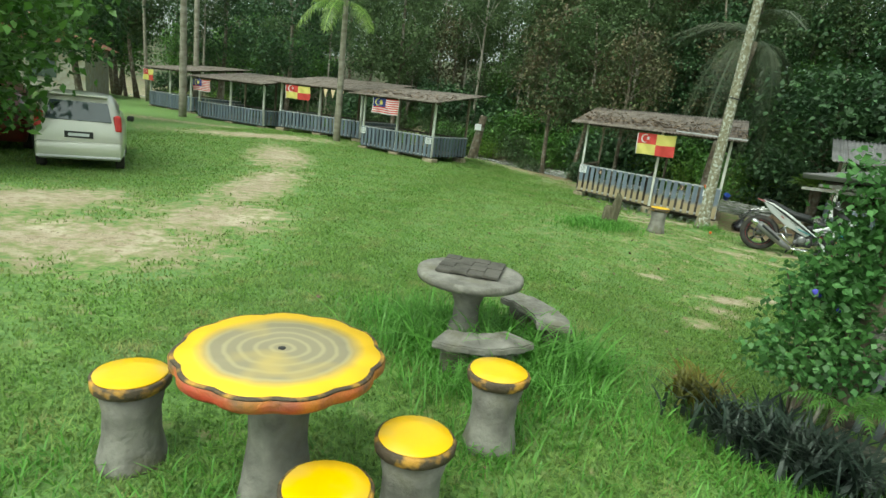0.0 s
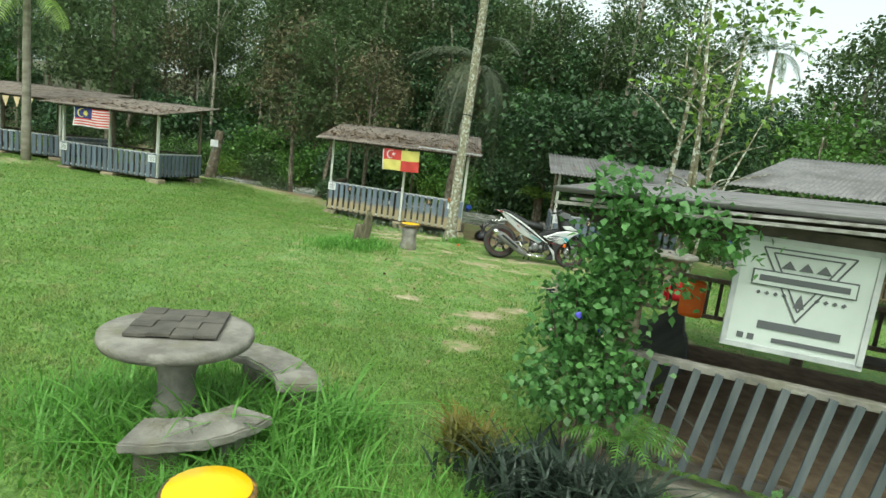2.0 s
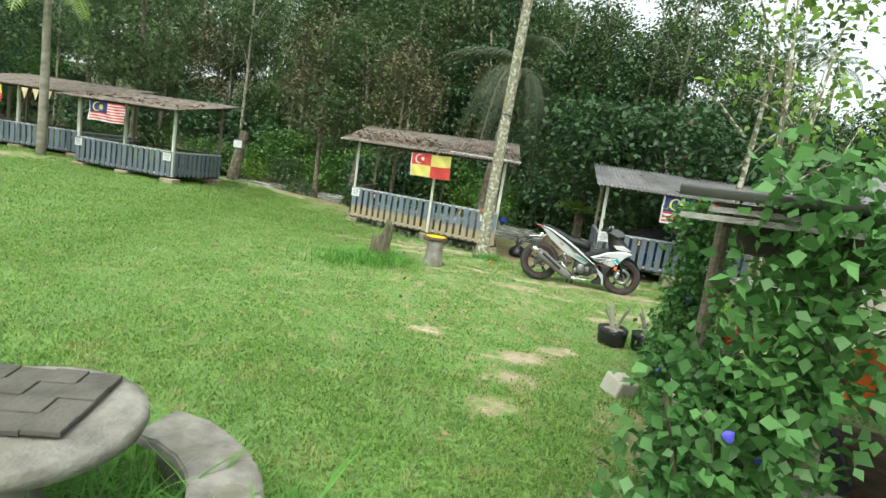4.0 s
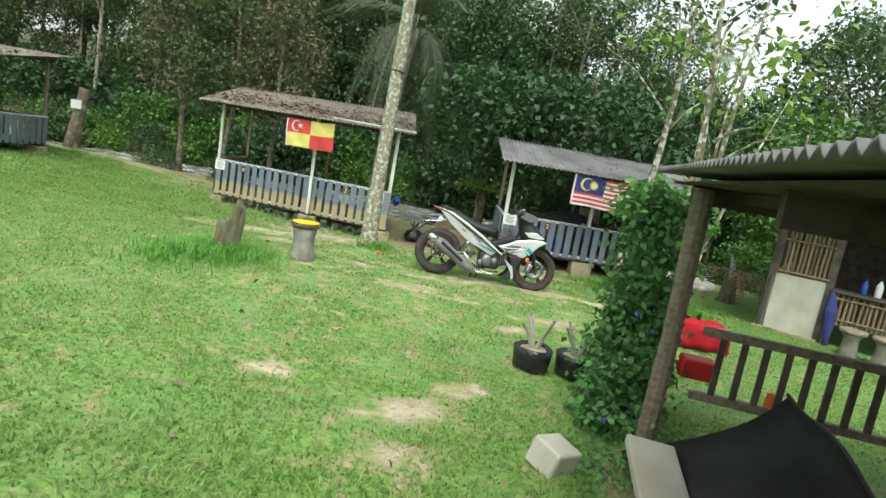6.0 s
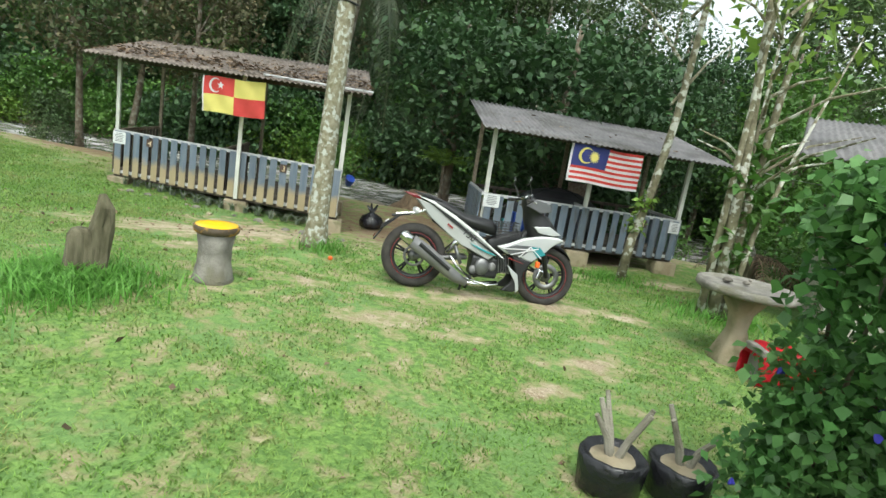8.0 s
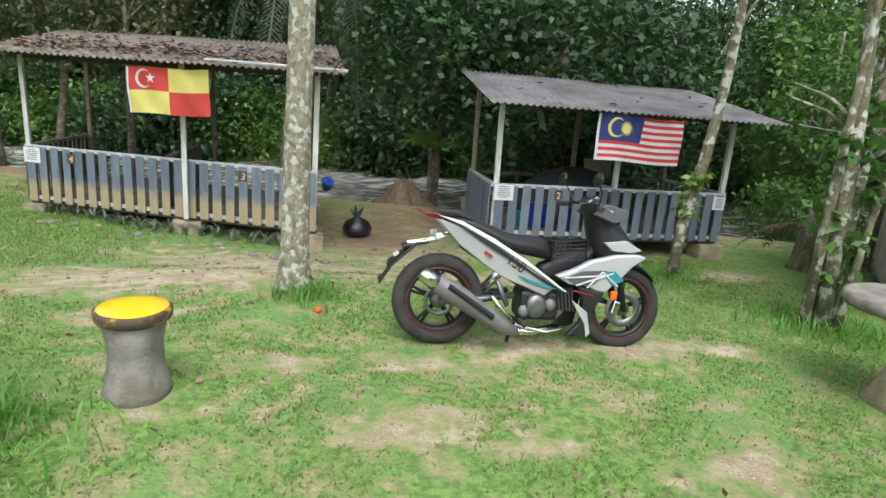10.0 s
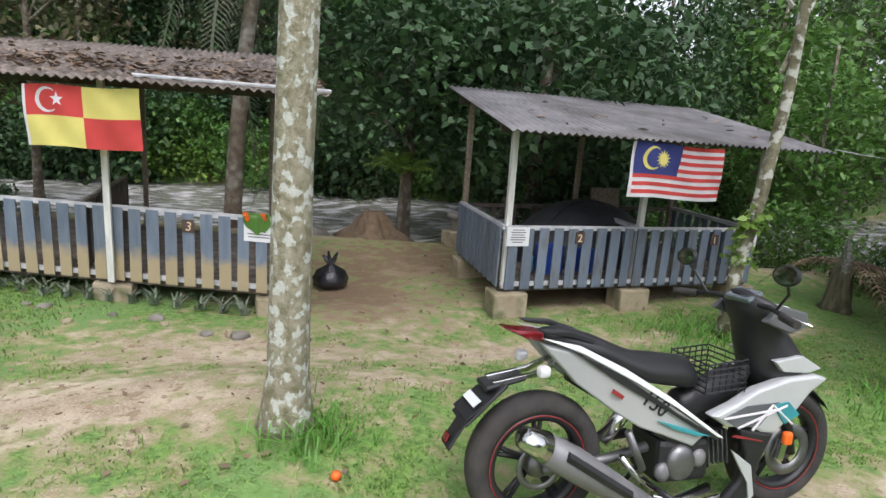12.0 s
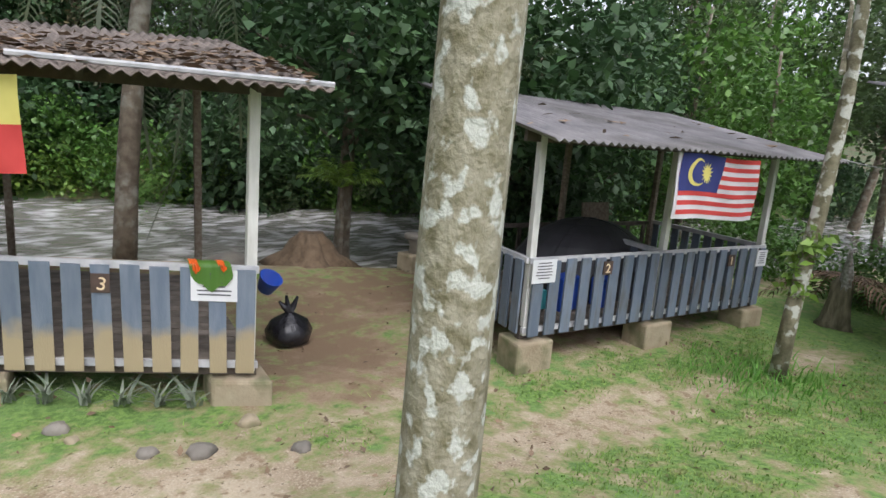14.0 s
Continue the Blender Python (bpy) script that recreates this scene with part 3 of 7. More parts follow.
def corrugated(x0, x1, y0, y1, z0, z1, pitch=0.09, amp=0.016, wave="x", sag=0.0, seed=0):
    """A wavy roof sheet with thickness; z0 at y0, z1 at y1. wave: the axis across which it ripples."""
    rnd = np.random.default_rng(seed)
    nu, nv = int((x1 - x0) / pitch * 4) if wave == "x" else 9, 7 if wave == "x" else int((y1 - y0) / pitch * 4)
    us, vs = np.linspace(x0, x1, nu), np.linspace(y0, y1, nv)
    U, V = np.meshgrid(us, vs)
    w = U if wave == "x" else V
    f = (V - y0) / (y1 - y0)
    Z = z0 + (z1 - z0) * f + amp * np.sin(w / pitch * 2 * np.pi) - sag * np.sin((U - x0) / (x1 - x0) * np.pi)
    edge = 0.03 * np.sin(U * 1.7 + seed) + 0.02 * np.sin(U * 7.3)
    V = V - edge * (1 - f)
    top = np.stack([U, V, Z], -1).reshape(-1, 3)
    bot = top - np.array([0, 0, 0.008])
    i = np.arange(nu * nv).reshape(nv, nu)
    q = np.stack([i[:-1, :-1], i[:-1, 1:], i[1:, 1:], i[1:, :-1]], -1).reshape(-1, 4)
    k = nu * nv
    rim = list(i[0, :]) + list(i[1:, -1]) + list(i[-1, -2::-1]) + list(i[-2:0:-1, 0])
    side = [(a, a + k, b + k, b) for a, b in zip(rim, rim[1:] + rim[:1])]
    bm = bmesh.new()
    vs_ = [bm.verts.new(v) for v in np.concatenate([top, bot])]
    for f4 in q.tolist() + (q[:, ::-1] + k).tolist() + side:
        bm.faces.new([vs_[int(j)] for j in f4])
    return bm


def frame_of(fl, fr, back):
    """Local axes of a hut: x along its front, y to its back, z up."""
    fl, fr, back = Vector((*fl, 0)), Vector((*fr, 0)), Vector((*back, 0))
    length, depth = (fr - fl).length, back.length
    u, v = (fr - fl) / length, back / depth
    m = Matrix(((u.x, v.x, 0, fl.x), (u.y, v.y, 0, fl.y), (0, 0, 1, 0), (0, 0, 0, 1)))
    return m, length, depth


def notice(m, c, w, h, seed=0):
    """A laminated notice: sheet and rows of print as bars, facing local -y."""
    t = thing("notice", "white laminated paper notice pinned to the hut's railing", "notice", "notices on the huts")
    bm = boxes((c, (w, 0.004, h)))
    bm.transform(m)
    part("sheet", bm, M_PAPER, t)
    rnd = random.Random(seed)
    for i in range(6):
        ww = w * rnd.uniform(0.45, 0.8)
        bm = boxes(((c[0], c[1] - 0.004, c[2] + h * (0.36 - 0.13 * i)), (ww, 0.002, h * 0.045)))
        bm.transform(m)
        part("print_line", bm, M_INK, t)
    return t


def hut(label, fl, fr, back, zb, zt, eave, rise, roof_mat, plank_mat, over=(0.35, 0.35, 0.45), sides=(0, 1), rear=True, litter=0, mid=0.5, seed=0, gap=0.178, front=0.03):
    m, L, D = frame_of(fl, fr, back)
    rnd = random.Random(seed)
    t = thing("hut", label, "hut", "riverside huts")

    def add(name, bm, material, label2="", smooth=False, parent=None):
        bm.transform(m)
        return part(name, bm, material, parent or t, label2, smooth)

    # deck
    nb = max(4, int(D / 0.16))
    for i in range(nb):
        y = (i + 0.5) * D / nb
        add("floor_board", boxes(((L / 2, y, zb + 0.045), (L - 0.02, D / nb - 0.012, 0.03))), M_DECK)
    for y in (0.06, D / 2, D - 0.06):
        add("joist", boxes(((L / 2, y, zb - 0.02), (L, 0.06, 0.09))), M_DARKWOOD)
    # footings
    for x in (0.12, L * mid, L - 0.12):
        for y in (0.1, D - 0.15):
            p = m @ Vector((x, y, 0))
            g = gz(p.x, p.y)
            top = zb - 0.065
            h = max(0.12, top - g + 0.12)
            add("concrete_footing", boxes(((x, y - 0.02, top - h / 2), (0.42, 0.34, h), (0, 0, rnd.uniform(-4, 4))), bevel=0.025), M_BLOCK)
    # posts
    for x in (0.04, L * mid, L - 0.04):
        lean = rnd.uniform(-0.03, 0.03)
        bm = boxes(((x, front if x == L * mid else 0.03, (zb + eave) / 2), (0.07, 0.07, eave - zb + 0.05), (rnd.uniform(-0.6, 0.6), lean * 20, 0)), bevel=0.006)
        add("post", bm, M_WHITE)
        bz = eave + rise
        add("post", boxes(((x, D - 0.04, (zb + bz) / 2), (0.07, 0.07, bz - zb - 0.05)), bevel=0.006), M_WOOD)
    # beams
    for y, z in ((0.03, eave - 0.02), (D - 0.04, eave + rise - 0.06)):
        add("beam", boxes(((L / 2, y, z), (L + 0.3, 0.05, 0.09))), M_DARKWOOD)
    for k in range(5):
        x = 0.05 + (L - 0.1) * k / 4
        a = math.degrees(math.atan2(rise, D))
        add("rafter", boxes(((x, D / 2, eave + rise / 2 + 0.02), (0.045, (D + 0.5) / math.cos(radians(a)), 0.07), (a, 0, 0))), M_DARKWOOD)
    # front railing
    add("top_rail", boxes(((L / 2, -0.012, zt - 0.02), (L, 0.035, 0.05))), M_RAIL)
    add("bottom_rail", boxes(((L / 2, 0.0, zb + 0.03), (L, 0.04, 0.05))), M_RAIL)
    n = int(L / gap)
    for i in range(n):
        x = (i + 0.5) * L / n
        w = 0.118 + rnd.uniform(-0.008, 0.008)
        top = zt - 0.018 + rnd.uniform(-0.006, 0.004)
        add("plank", boxes(((x, -0.045, (zb + top) / 2 - 0.01), (w, 0.022, top - zb + 0.02), (0, rnd.uniform(-0.7, 0.7), 0))), plank_mat)
    # side and back railings
    for fx in sides:
        x = fx * L
        add("top_rail", boxes(((x, D / 2, zt - 0.02), (0.05, D, 0.05))), M_RAIL if plank_mat is not M_PLANK_MUD else M_WOOD)
        ns = int(D / gap)
        for i in range(ns):
            y = (i + 0.5) * D / ns
            sx = x - 0.034 if x == 0 else x + 0.034
            add("plank", boxes(((sx, y, (zb + zt) / 2 - 0.015), (0.022, 0.118, zt - zb - 0.02))), plank_mat if plank_mat is not M_PLANK_MUD else M_DARKWOOD)
    if rear:
        add("top_rail", boxes(((L / 2, D - 0.02, zt - 0.04), (L, 0.05, 0.05))), M_DARKWOOD)
    for i in range(int(L / 0.32) if rear else 0):
        add("baluster", boxes((((i + 0.5) * L / int(L / 0.32), D - 0.02, (zb + zt) / 2), (0.06, 0.03, zt - zb - 0.06))), M_DARKWOOD)
    # roof
    ox0, ox1, oy = over
    slope = rise / D
    roof = add("roof", corrugated(-ox0, L + ox1, -oy, D + 0.4, eave + 0.07 - slope * oy, eave + 0.07 + rise + slope * 0.4, seed=seed), roof_mat, smooth=True)
    if litter:
        bm = bmesh.new()
        for k in range(litter):
            x, y = rnd.uniform(-ox0, L + ox1), rnd.triangular(-oy, D * 0.8, 0.2)
            z = eave + 0.088 + slope * y
            s = rnd.uniform(0.03, 0.085)
            a = rnd.uniform(0, 6.28)
            pts = [Vector((x + s * math.cos(a + b) * q, y + s * math.sin(a + b) * q, z + rnd.uniform(0, 0.03))) for b, q in ((0, 1), (1.6, 0.45), (3.1, 1), (4.7, 0.45))]
            bm.faces.new([bm.verts.new(p) for p in pts])
        add("dead_leaves", bm, M_LITTER, "brown fallen leaves on the roof", parent=roof)
    return t, m, L, D


HUT3, M3, L3, D3 = hut("open riverside hut with mud-stained blue slats and leaf-littered roof", (-2.56, 13.87), (1.0, 11.62), (0.4, 2.4),
                       -0.08, 0.66, 1.86, 0.42, M_ROOF_OLD, M_PLANK_MUD, over=(0.45, 0.3, 0.5), sides=(0, 0.5), rear=False, litter=900, mid=0.57, seed=3, front=-0.1)
HUT2, M2, L2, D2 = hut("open riverside hut with blue slats and a grey corrugated roof", (3.22, 11.12), (6.72, 10.52), (0.47, 1.75),
                       -0.05, 0.64, 1.7, 0.34, M_ROOF, M_PLANK, over=(0.25, 0.5, 0.55), sides=(0, 0.5, 1), litter=25, mid=0.5, seed=5)
HUT4, M4, L4, D4 = hut("open riverside hut with dark slats and a sagging mossy roof", (-10.4, 15.45), (-7.33, 14.25), (0.6, 2.0),
                       0.2, 0.85, 1.92, 0.3, M_ROOF_OLD, M_PLANK, over=(0.4, 0.4, 0.5), litter=300, seed=7)
HUT5, M5, L5, D5 = hut("open riverside hut with dark slats beside a palm", (-15.06, 17.5), (-11.1, 16.84), (0.7, 2.2), 0.3, 0.92, 2.02, 0.35, M_ROOF_OLD, M_PLANK, seed=9)
HUT6, M6, L6, D6 = hut("small riverside hut with dark slats and a low roof", (-20.4, 19.2), (-16.4, 18.4), (0.8, 2.4), 0.14, 0.78, 1.85, 0.35, M_ROOF_OLD, M_PLANK, seed=11)
HUT7, M7, L7, D7 = hut("small riverside hut with dark slats under trees", (-26.3, 22.6), (-22.3, 20.96), (1.2, 2.4), 0.16, 0.85, 2.05, 0.35, M_ROOF_OLD, M_PLANK, seed=13)

# notices and number plaques on the slats
notice(M3, (0.12, -0.065, 0.53), 0.25, 0.2, 1)
notice(M3, (L3 - 0.3, -0.065, 0.53), 0.3, 0.22, 2)
notice(M2, (0.14, -0.065, 0.53), 0.27, 0.21, 3)
notice(M2, (L2 - 0.12, -0.065, 0.5), 0.2, 0.19, 4)
notice(M4, (0.12, -0.065, 0.7), 0.25, 0.2, 5)
notice(M4, (L4 - 0.15, -0.065, 0.7), 0.25, 0.2, 6)


def plaque(m, x, z, figure):
    t = thing("plaque", "small brown plaque with a cream painted figure", "plaque", "plaques on the huts")
    bm = boxes(((x, -0.066, z), (0.12, 0.012, 0.13)), bevel=0.003)
    bm.transform(m)
    part("board", bm, M_PLAQUE, t)
    writing("figure", figure, 0.125, m @ Matrix.Translation((x, -0.075, z - 0.044)) @ Matrix.Rotation(radians(90), 4, "X"), M_CREAM, t)


plaque(M3, 0.72, 0.53, "4")
plaque(M3, L3 * 0.76, 0.52, "3")
plaque(M2, 0.92, 0.52, "2")
plaque(M2, 2.85, 0.5, "1")


# ---------- flags ----------
def flag(kind, m, x0, x1, ztop, h, y, sag=0.0, seed=0):
    """A cloth hung by its top edge from the eave, in a hut's local axes; facing local -y."""
    names = {"state": "red and yellow quartered flag with a white crescent and star",
             "nation": "red and white striped flag with navy canton and yellow crescent"}
    t = thing("flag", names[kind], "flag", "flags on the huts")
    w = x1 - x0
    ph = seed * 1.7

    def place(u, v, lift=0.0):
        d = 0.018 * math.sin(u * 9 + ph) * (1 - v) + 0.012 * math.sin(u * 17 + v * 6 + ph)
        return m @ Vector((x0 + u * w + 0.02 * (1 - v) * math.sin(ph + 2 * v), y + d - lift, ztop - sag * u - (1 - v) * h + 0.008 * math.sin(u * 7)))

    def patch(name, u0, u1, v0, v1, material, lift=0.0, nu=24, nv=10, thick=True):
        bm = bmesh.new()
        rows = [[bm.verts.new(place(u0 + (u1 - u0) * i / nu, v0 + (v1 - v0) * j / nv, lift)) for i in range(nu + 1)] for j in range(nv + 1)]
        for a, b in zip(rows, rows[1:]):
            for i in range(nu):
                bm.faces.new((a[i], a[i + 1], b[i + 1], b[i]))
        return part(name, bm, material, t, smooth=True)

    def shape(name, pts, material, lift):
        bm = bmesh.new()
        c = bm.verts.new(place(sum(p[0] for p in pts) / len(pts), sum(p[1] for p in pts) / len(pts), lift))
        vs = [bm.verts.new(place(u, v, lift)) for u, v in pts]
        for a, b in zip(vs, vs[1:] + vs[:1]):
            bm.faces.new((c, a, b))
        return part(name, bm, material, t)

    def crescent(cu, cv, r, material, lift, asp):
        bm = bmesh.new()
        o, q = [], []
        for k in range(21):
            a = radians(50 + 260 * k / 20)
            o.append(bm.verts.new(place(cu + r * math.cos(a), cv + r * asp * math.sin(a), lift)))
            b = radians(58 + 244 * k / 20)
            q.append(bm.verts.new(place(cu + 0.18 * r + 0.83 * r * math.cos(b), cv + 0.83 * r * asp * math.sin(b), lift)))
        for k in range(20):
            bm.faces.new((o[k], o[k + 1], q[k + 1], q[k]))
        return part("crescent", bm, material, t)

    def star(cu, cv, r, n, inner, material, lift, asp):
        pts = []
        for k in range(2 * n):
            a = math.pi / 2 + math.pi * k / n
            rr = r if k % 2 == 0 else r * inner
            pts.append((cu + rr * math.cos(a), cv + rr * asp * math.sin(a)))
        return shape("star", pts, material, lift)

    asp = w / h
    if kind == "state":
        patch("yellow_quarter", 0.5, 1, 0.5, 1, M_FLAGYEL)
        patch("yellow_quarter", 0, 0.5, 0, 0.5, M_FLAGYEL)
        patch("red_quarter", 0, 0.5, 0.5, 1, M_FLAGRED)
        patch("red_quarter", 0.5, 1, 0, 0.5, M_FLAGRED)
        patch("sleeve", -0.025, 0, 0, 1, M_FLAGWHITE, nu=2)
        crescent(0.19, 0.75, 0.105, M_FLAGWHITE, 0.004, asp)
        star(0.28, 0.765, 0.062, 5, 0.4, M_FLAGWHITE, 0.004, asp)
    else:
        patch("cloth", 0, 1, 0, 1, M_FLAGWHITE, nu=36, nv=16)
        for k in range(7):
            patch("red_stripe", 0, 1, 1 - (2 * k + 1) / 14, 1 - 2 * k / 14, M_FLAGRED, 0.003, nu=36, nv=1)
        patch("canton", 0, 0.5, 6 / 14, 1, M_FLAGBLUE, 0.006)
        patch("sleeve", -0.03, 0, 0, 1, M_FLAGWHITE, nu=2)
        crescent(0.19, 0.72, 0.105, M_FLAGYEL, 0.01, asp)
        star(0.31, 0.71, 0.085, 14, 0.55, M_FLAGYEL, 0.01, asp)
    return t


flag("state", M3, 1.76, 2.82, 1.76, 0.54, -0.42, sag=-0.02, seed=1)
flag("nation", M2, 1.22, 2.4, 1.64, 0.58, -0.5, sag=0.03, seed=2)
flag("nation", M4, 0.85, 2.0, 1.86, 0.5, -0.42, seed=3)
flag("state", M5, 0.7, 1.9, 1.95, 0.5, -0.42, seed=4)
flag("nation", M6, 0.2, 1.3, 1.75, 0.5, -0.42, seed=5)
flag("state", M7, 0.2, 1.3, 1.95, 0.55, -0.42, seed=6)

# pennants by the palm
for x in (2.55, 2.9, 3.3):
    t = thing("pennant", "small cream triangular pennant hung from the eave", "pennant", "pennants on the hut")
    bm = bmesh.new()
    bm.faces.new([bm.verts.new(M5 @ Vector(p)) for p in ((x, -0.45, 1.96), (x + 0.22, -0.45, 1.96), (x + 0.11, -0.45, 1.64))])
    g = bmesh.ops.extrude_face_region(bm, geom=bm.faces[:])
    bmesh.ops.translate(bm, verts=[v for v in g["geom"] if isinstance(v, bmesh.types.BMVert)], vec=(0, 0.006, 0))
    part("cloth", bm, M_CREAM, t)

# gutter strip on the mossy roof
t = thing("metal_strip", "pale metal strip lying on the mossy roof edge", "strip")
bm = bar([(L3 - 1.45, -0.42, 1.9), (L3 + 0.32, -0.42, 1.875)], 0.018, seg=6)
bm.transform(M3)
part("strip", bm, M_CHROME, t)
for ob in t.children:
    ob.data.materials[0] = M_RAIL

# a dark tent and clutter on the second hut's deck
t = thing("tent", "low black dome tent pitched on the hut's deck", "tent")
bm = bmesh.new()
rows = []
for j in range(7):
    f = j / 6
    rows.append([bm.verts.new(M2 @ Vector((1.55 + math.cos(a) * 1.05 * math.cos(f * 1.45), 1.0 + math.sin(a) * 0.68 * math.cos(f * 1.45), 0.03 + 0.78 * math.sin(f * 1.5)))) for a in [2 * math.pi * k / 24 for k in range(24)]])
for a, b in zip(rows, rows[1:]):
    for k in range(24):
        bm.faces.new((a[k], a[(k + 1) % 24], b[(k + 1) % 24], b[k]))
bm.faces.new(rows[-1])
part("canopy", bm, M_TENT, t)
for a0 in (0.6, 2.2):
    bm = bar([M2 @ Vector((1.55 + math.cos(a0) * 1.06 * math.cos(f), 1.0 + math.sin(a0) * 0.69 * math.cos(f), 0.03 + 0.79 * math.sin(f))) for f in np.linspace(0.02, 3.1, 24)], 0.008, seg=6)
    part("tent_pole", bm, M_BLACK, t)
for x, y, s, col, lab in ((0.75, 0.35, (0.3, 0.22, 0.34), M_BLUE, "blue plastic crate on the hut's deck"), (1.25, 0.3, (0.22, 0.18, 0.3), M_BLUE, "blue folded mat on the hut's deck"), (0.5, 0.4, (0.1, 0.1, 0.2), M_TEAL, "teal bottle on the hut's deck")):
    t = thing("crate" if s[0] > 0.2 else "bottle", lab, "crate")
    bm = boxes(((x, y, 0.012 + s[2] / 2), s, (0, 0, 8)), bevel=0.02)
    bm.transform(M2)
    part("body", bm, col, t)
t = thing("board", "brown board leaning inside the hut", "board")
bm = boxes(((2.1, 1.45, 0.66), (0.5, 0.03, 0.55), (-8, 0, 6)))
bm.transform(M2)
part("panel", bm, M_WOOD, t)
t = thing("cloth", "green and orange patterned cloth draped over the hut's rail", "cloth")
for name, x0, x1, drop, material, lift in (("cloth_sheet", -0.13, 0.14, 0.19, M_LEAF_FRESH, 0.0), ("cloth_fold", -0.125, -0.07, 0.07, M_ORANGE, 0.005), ("cloth_fold", 0.055, 0.1, 0.05, M_ORANGE, 0.005)):
    bm, rows = bmesh.new(), []
    for j in range(11):
        row = []
        for i in range(13):
            u, v = i / 12, j / 10
            reach = drop * (0.45 + 0.55 * math.sin(math.pi * u)) * (0.9 + 0.1 * math.sin(u * 17))
            a = min(1.0, v / 0.3)
            y = 0.05 - 0.13 * a - 0.012 * math.sin(u * 19 + v * 3) - lift
            z = 0.672 + 0.02 * math.sin(a * 3.1) - max(0.0, v - 0.3) / 0.7 * reach + lift
            row.append(bm.verts.new((L3 - 0.34 + x0 + (x1 - x0) * u + 0.02 * v, y, z)))
        rows.append(row)
    for p, q in zip(rows, rows[1:]):
        for i in range(12):
            bm.faces.new((p[i], p[i + 1], q[i + 1], q[i]))
    bm.transform(M3)
    part(name, bm, material, t, smooth=True)
t = thing("bucket", "blue plastic pail hanging at the hut's corner", "bucket")
bm = lathe([(0.07, 0), (0.1, 0.16), (0.105, 0.17), (0.095, 0.165), (0.068, 0.02)], seg=18)
bm.transform(M3 @ pose(L3 + 0.12, 0.3, 0.42, 35, 0, 20) @ Matrix.Scale(0.8, 4))
part("pail", bm, M_BLUE, t, smooth=True)

# ---------- the near shelter with the sign ----------
KA, KS, KR = Vector((-0.03, 0.07, 0)), Vector((0.48, 0.877, 0)), Vector((0.877, -0.48, 0))
MK = Matrix(((KR.x, KS.x, 0, KA.x), (KR.y, KS.y, 0, KA.y), (0, 0, 1, 0), (0, 0, 0, 1)))  # x along the front, y to the back
KL, KD = 3.4, 3.5
shelter = thing("shelter", "low timber shelter with a corrugated roof and slatted fence", "shelter")


def kadd(name, bm, material, label="", parent=None, smooth=False):
    bm.transform(MK)
    return part(name, bm, material, parent or shelter, label, smooth)


for x, y in ((0.05, 0.05), (-0.2, KD - 0.05), (KL - 0.05, 0.05), (KL - 0.05, KD), (KL / 2, KD)):
    p = MK @ Vector((x, y, 0))
    g = gz(p.x, p.y) - 0.05
    kadd("post", bar([(x, y, g), (x + 0.01, y, (g + 1.6) / 2), (x, y, 1.62)], [0.062, 0.055, 0.06], seg=10, wobble=0.12, seed=int(y * 9)), M_WOOD)
sheet = corrugated(-0.44, KL + 0.3, -0.2, KD + 0.4, 1.68, 1.72, wave="y", pitch=0.075, amp=0.014, seed=21)
sheet.transform(Matrix(((1, 0, 0, 0), (0, 1, 0, 0), (0.03, 0, 1, 0), (0, 0, 0, 1))))
kadd("roof", sheet, M_ROOF, smooth=True)
for y in (0.05, KD / 2, KD):
    kadd("beam", boxes(((KL / 2 - 0.08, y, 1.55 + 0.01 * y), (KL + 0.35, 0.06, 0.12))), M_DARKWOOD)
for x in (0.05, KL / 2, KL - 0.05):
    kadd("beam", boxes(((x, KD / 2 + 0.1, 1.6), (0.06, KD + 0.5, 0.06))), M_DARKWOOD)
for i, (y, z) in enumerate(((-0.26, 1.665), (-0.16, 1.705), (-0.06, 1.715))):
    kadd("eave_batten", boxes(((KL / 2 - 0.2 + 0.07 * i, y, z), (KL + 0.45, 0.045, 0.016), (0, -2.2 - 0.4 * i, 1.2 * i - 1.1))), M_BATTEN, "whitewashed batten")
# added dark panel that stands in for the shade under the roof sheet
kadd("soffit", boxes(((KL / 2 - 0.03, KD / 2 + 0.1, 1.645 + 0.03 * KL / 2), (KL + 0.6, KD + 0.5, 0.012), (0, -1.72, 0))), M_DARKWOOD, "added dark panel for the shade under the roof")
kadd("fence_rail", boxes(((KL / 2 + 0.02, -0.02, 0.79), (KL, 0.06, 0.045)), bevel=0.006), M_CONC)
kadd("fence_rail", boxes(((KL / 2 + 0.02, 0.01, 0.2), (KL, 0.05, 0.05))), M_DARKWOOD)
rnd = random.Random(31)
for i in range(29):
    x = 0.22 + i * 0.108
    kadd("slat", boxes(((x - 0.03, -0.06, 0.49), (0.04, 0.018, 0.6), (0, 9 + rnd.uniform(-1.5, 1.5), 0))), M_PLANK_YARD)
# added slab, coloured dark to give the shaded interior behind the fence
kadd("floor_slab", boxes(((KL / 2 + 0.1, KD / 2 + 0.2, -0.01), (KL - 0.2, KD - 0.6, 0.12)), bevel=0.01), M_EARTH, "dark floor slab added for the shade inside")
kadd("kerb", boxes(((KL / 2, 0.05, 0.0), (KL, 0.16, 0.16)), bevel=0.02), M_CONC)
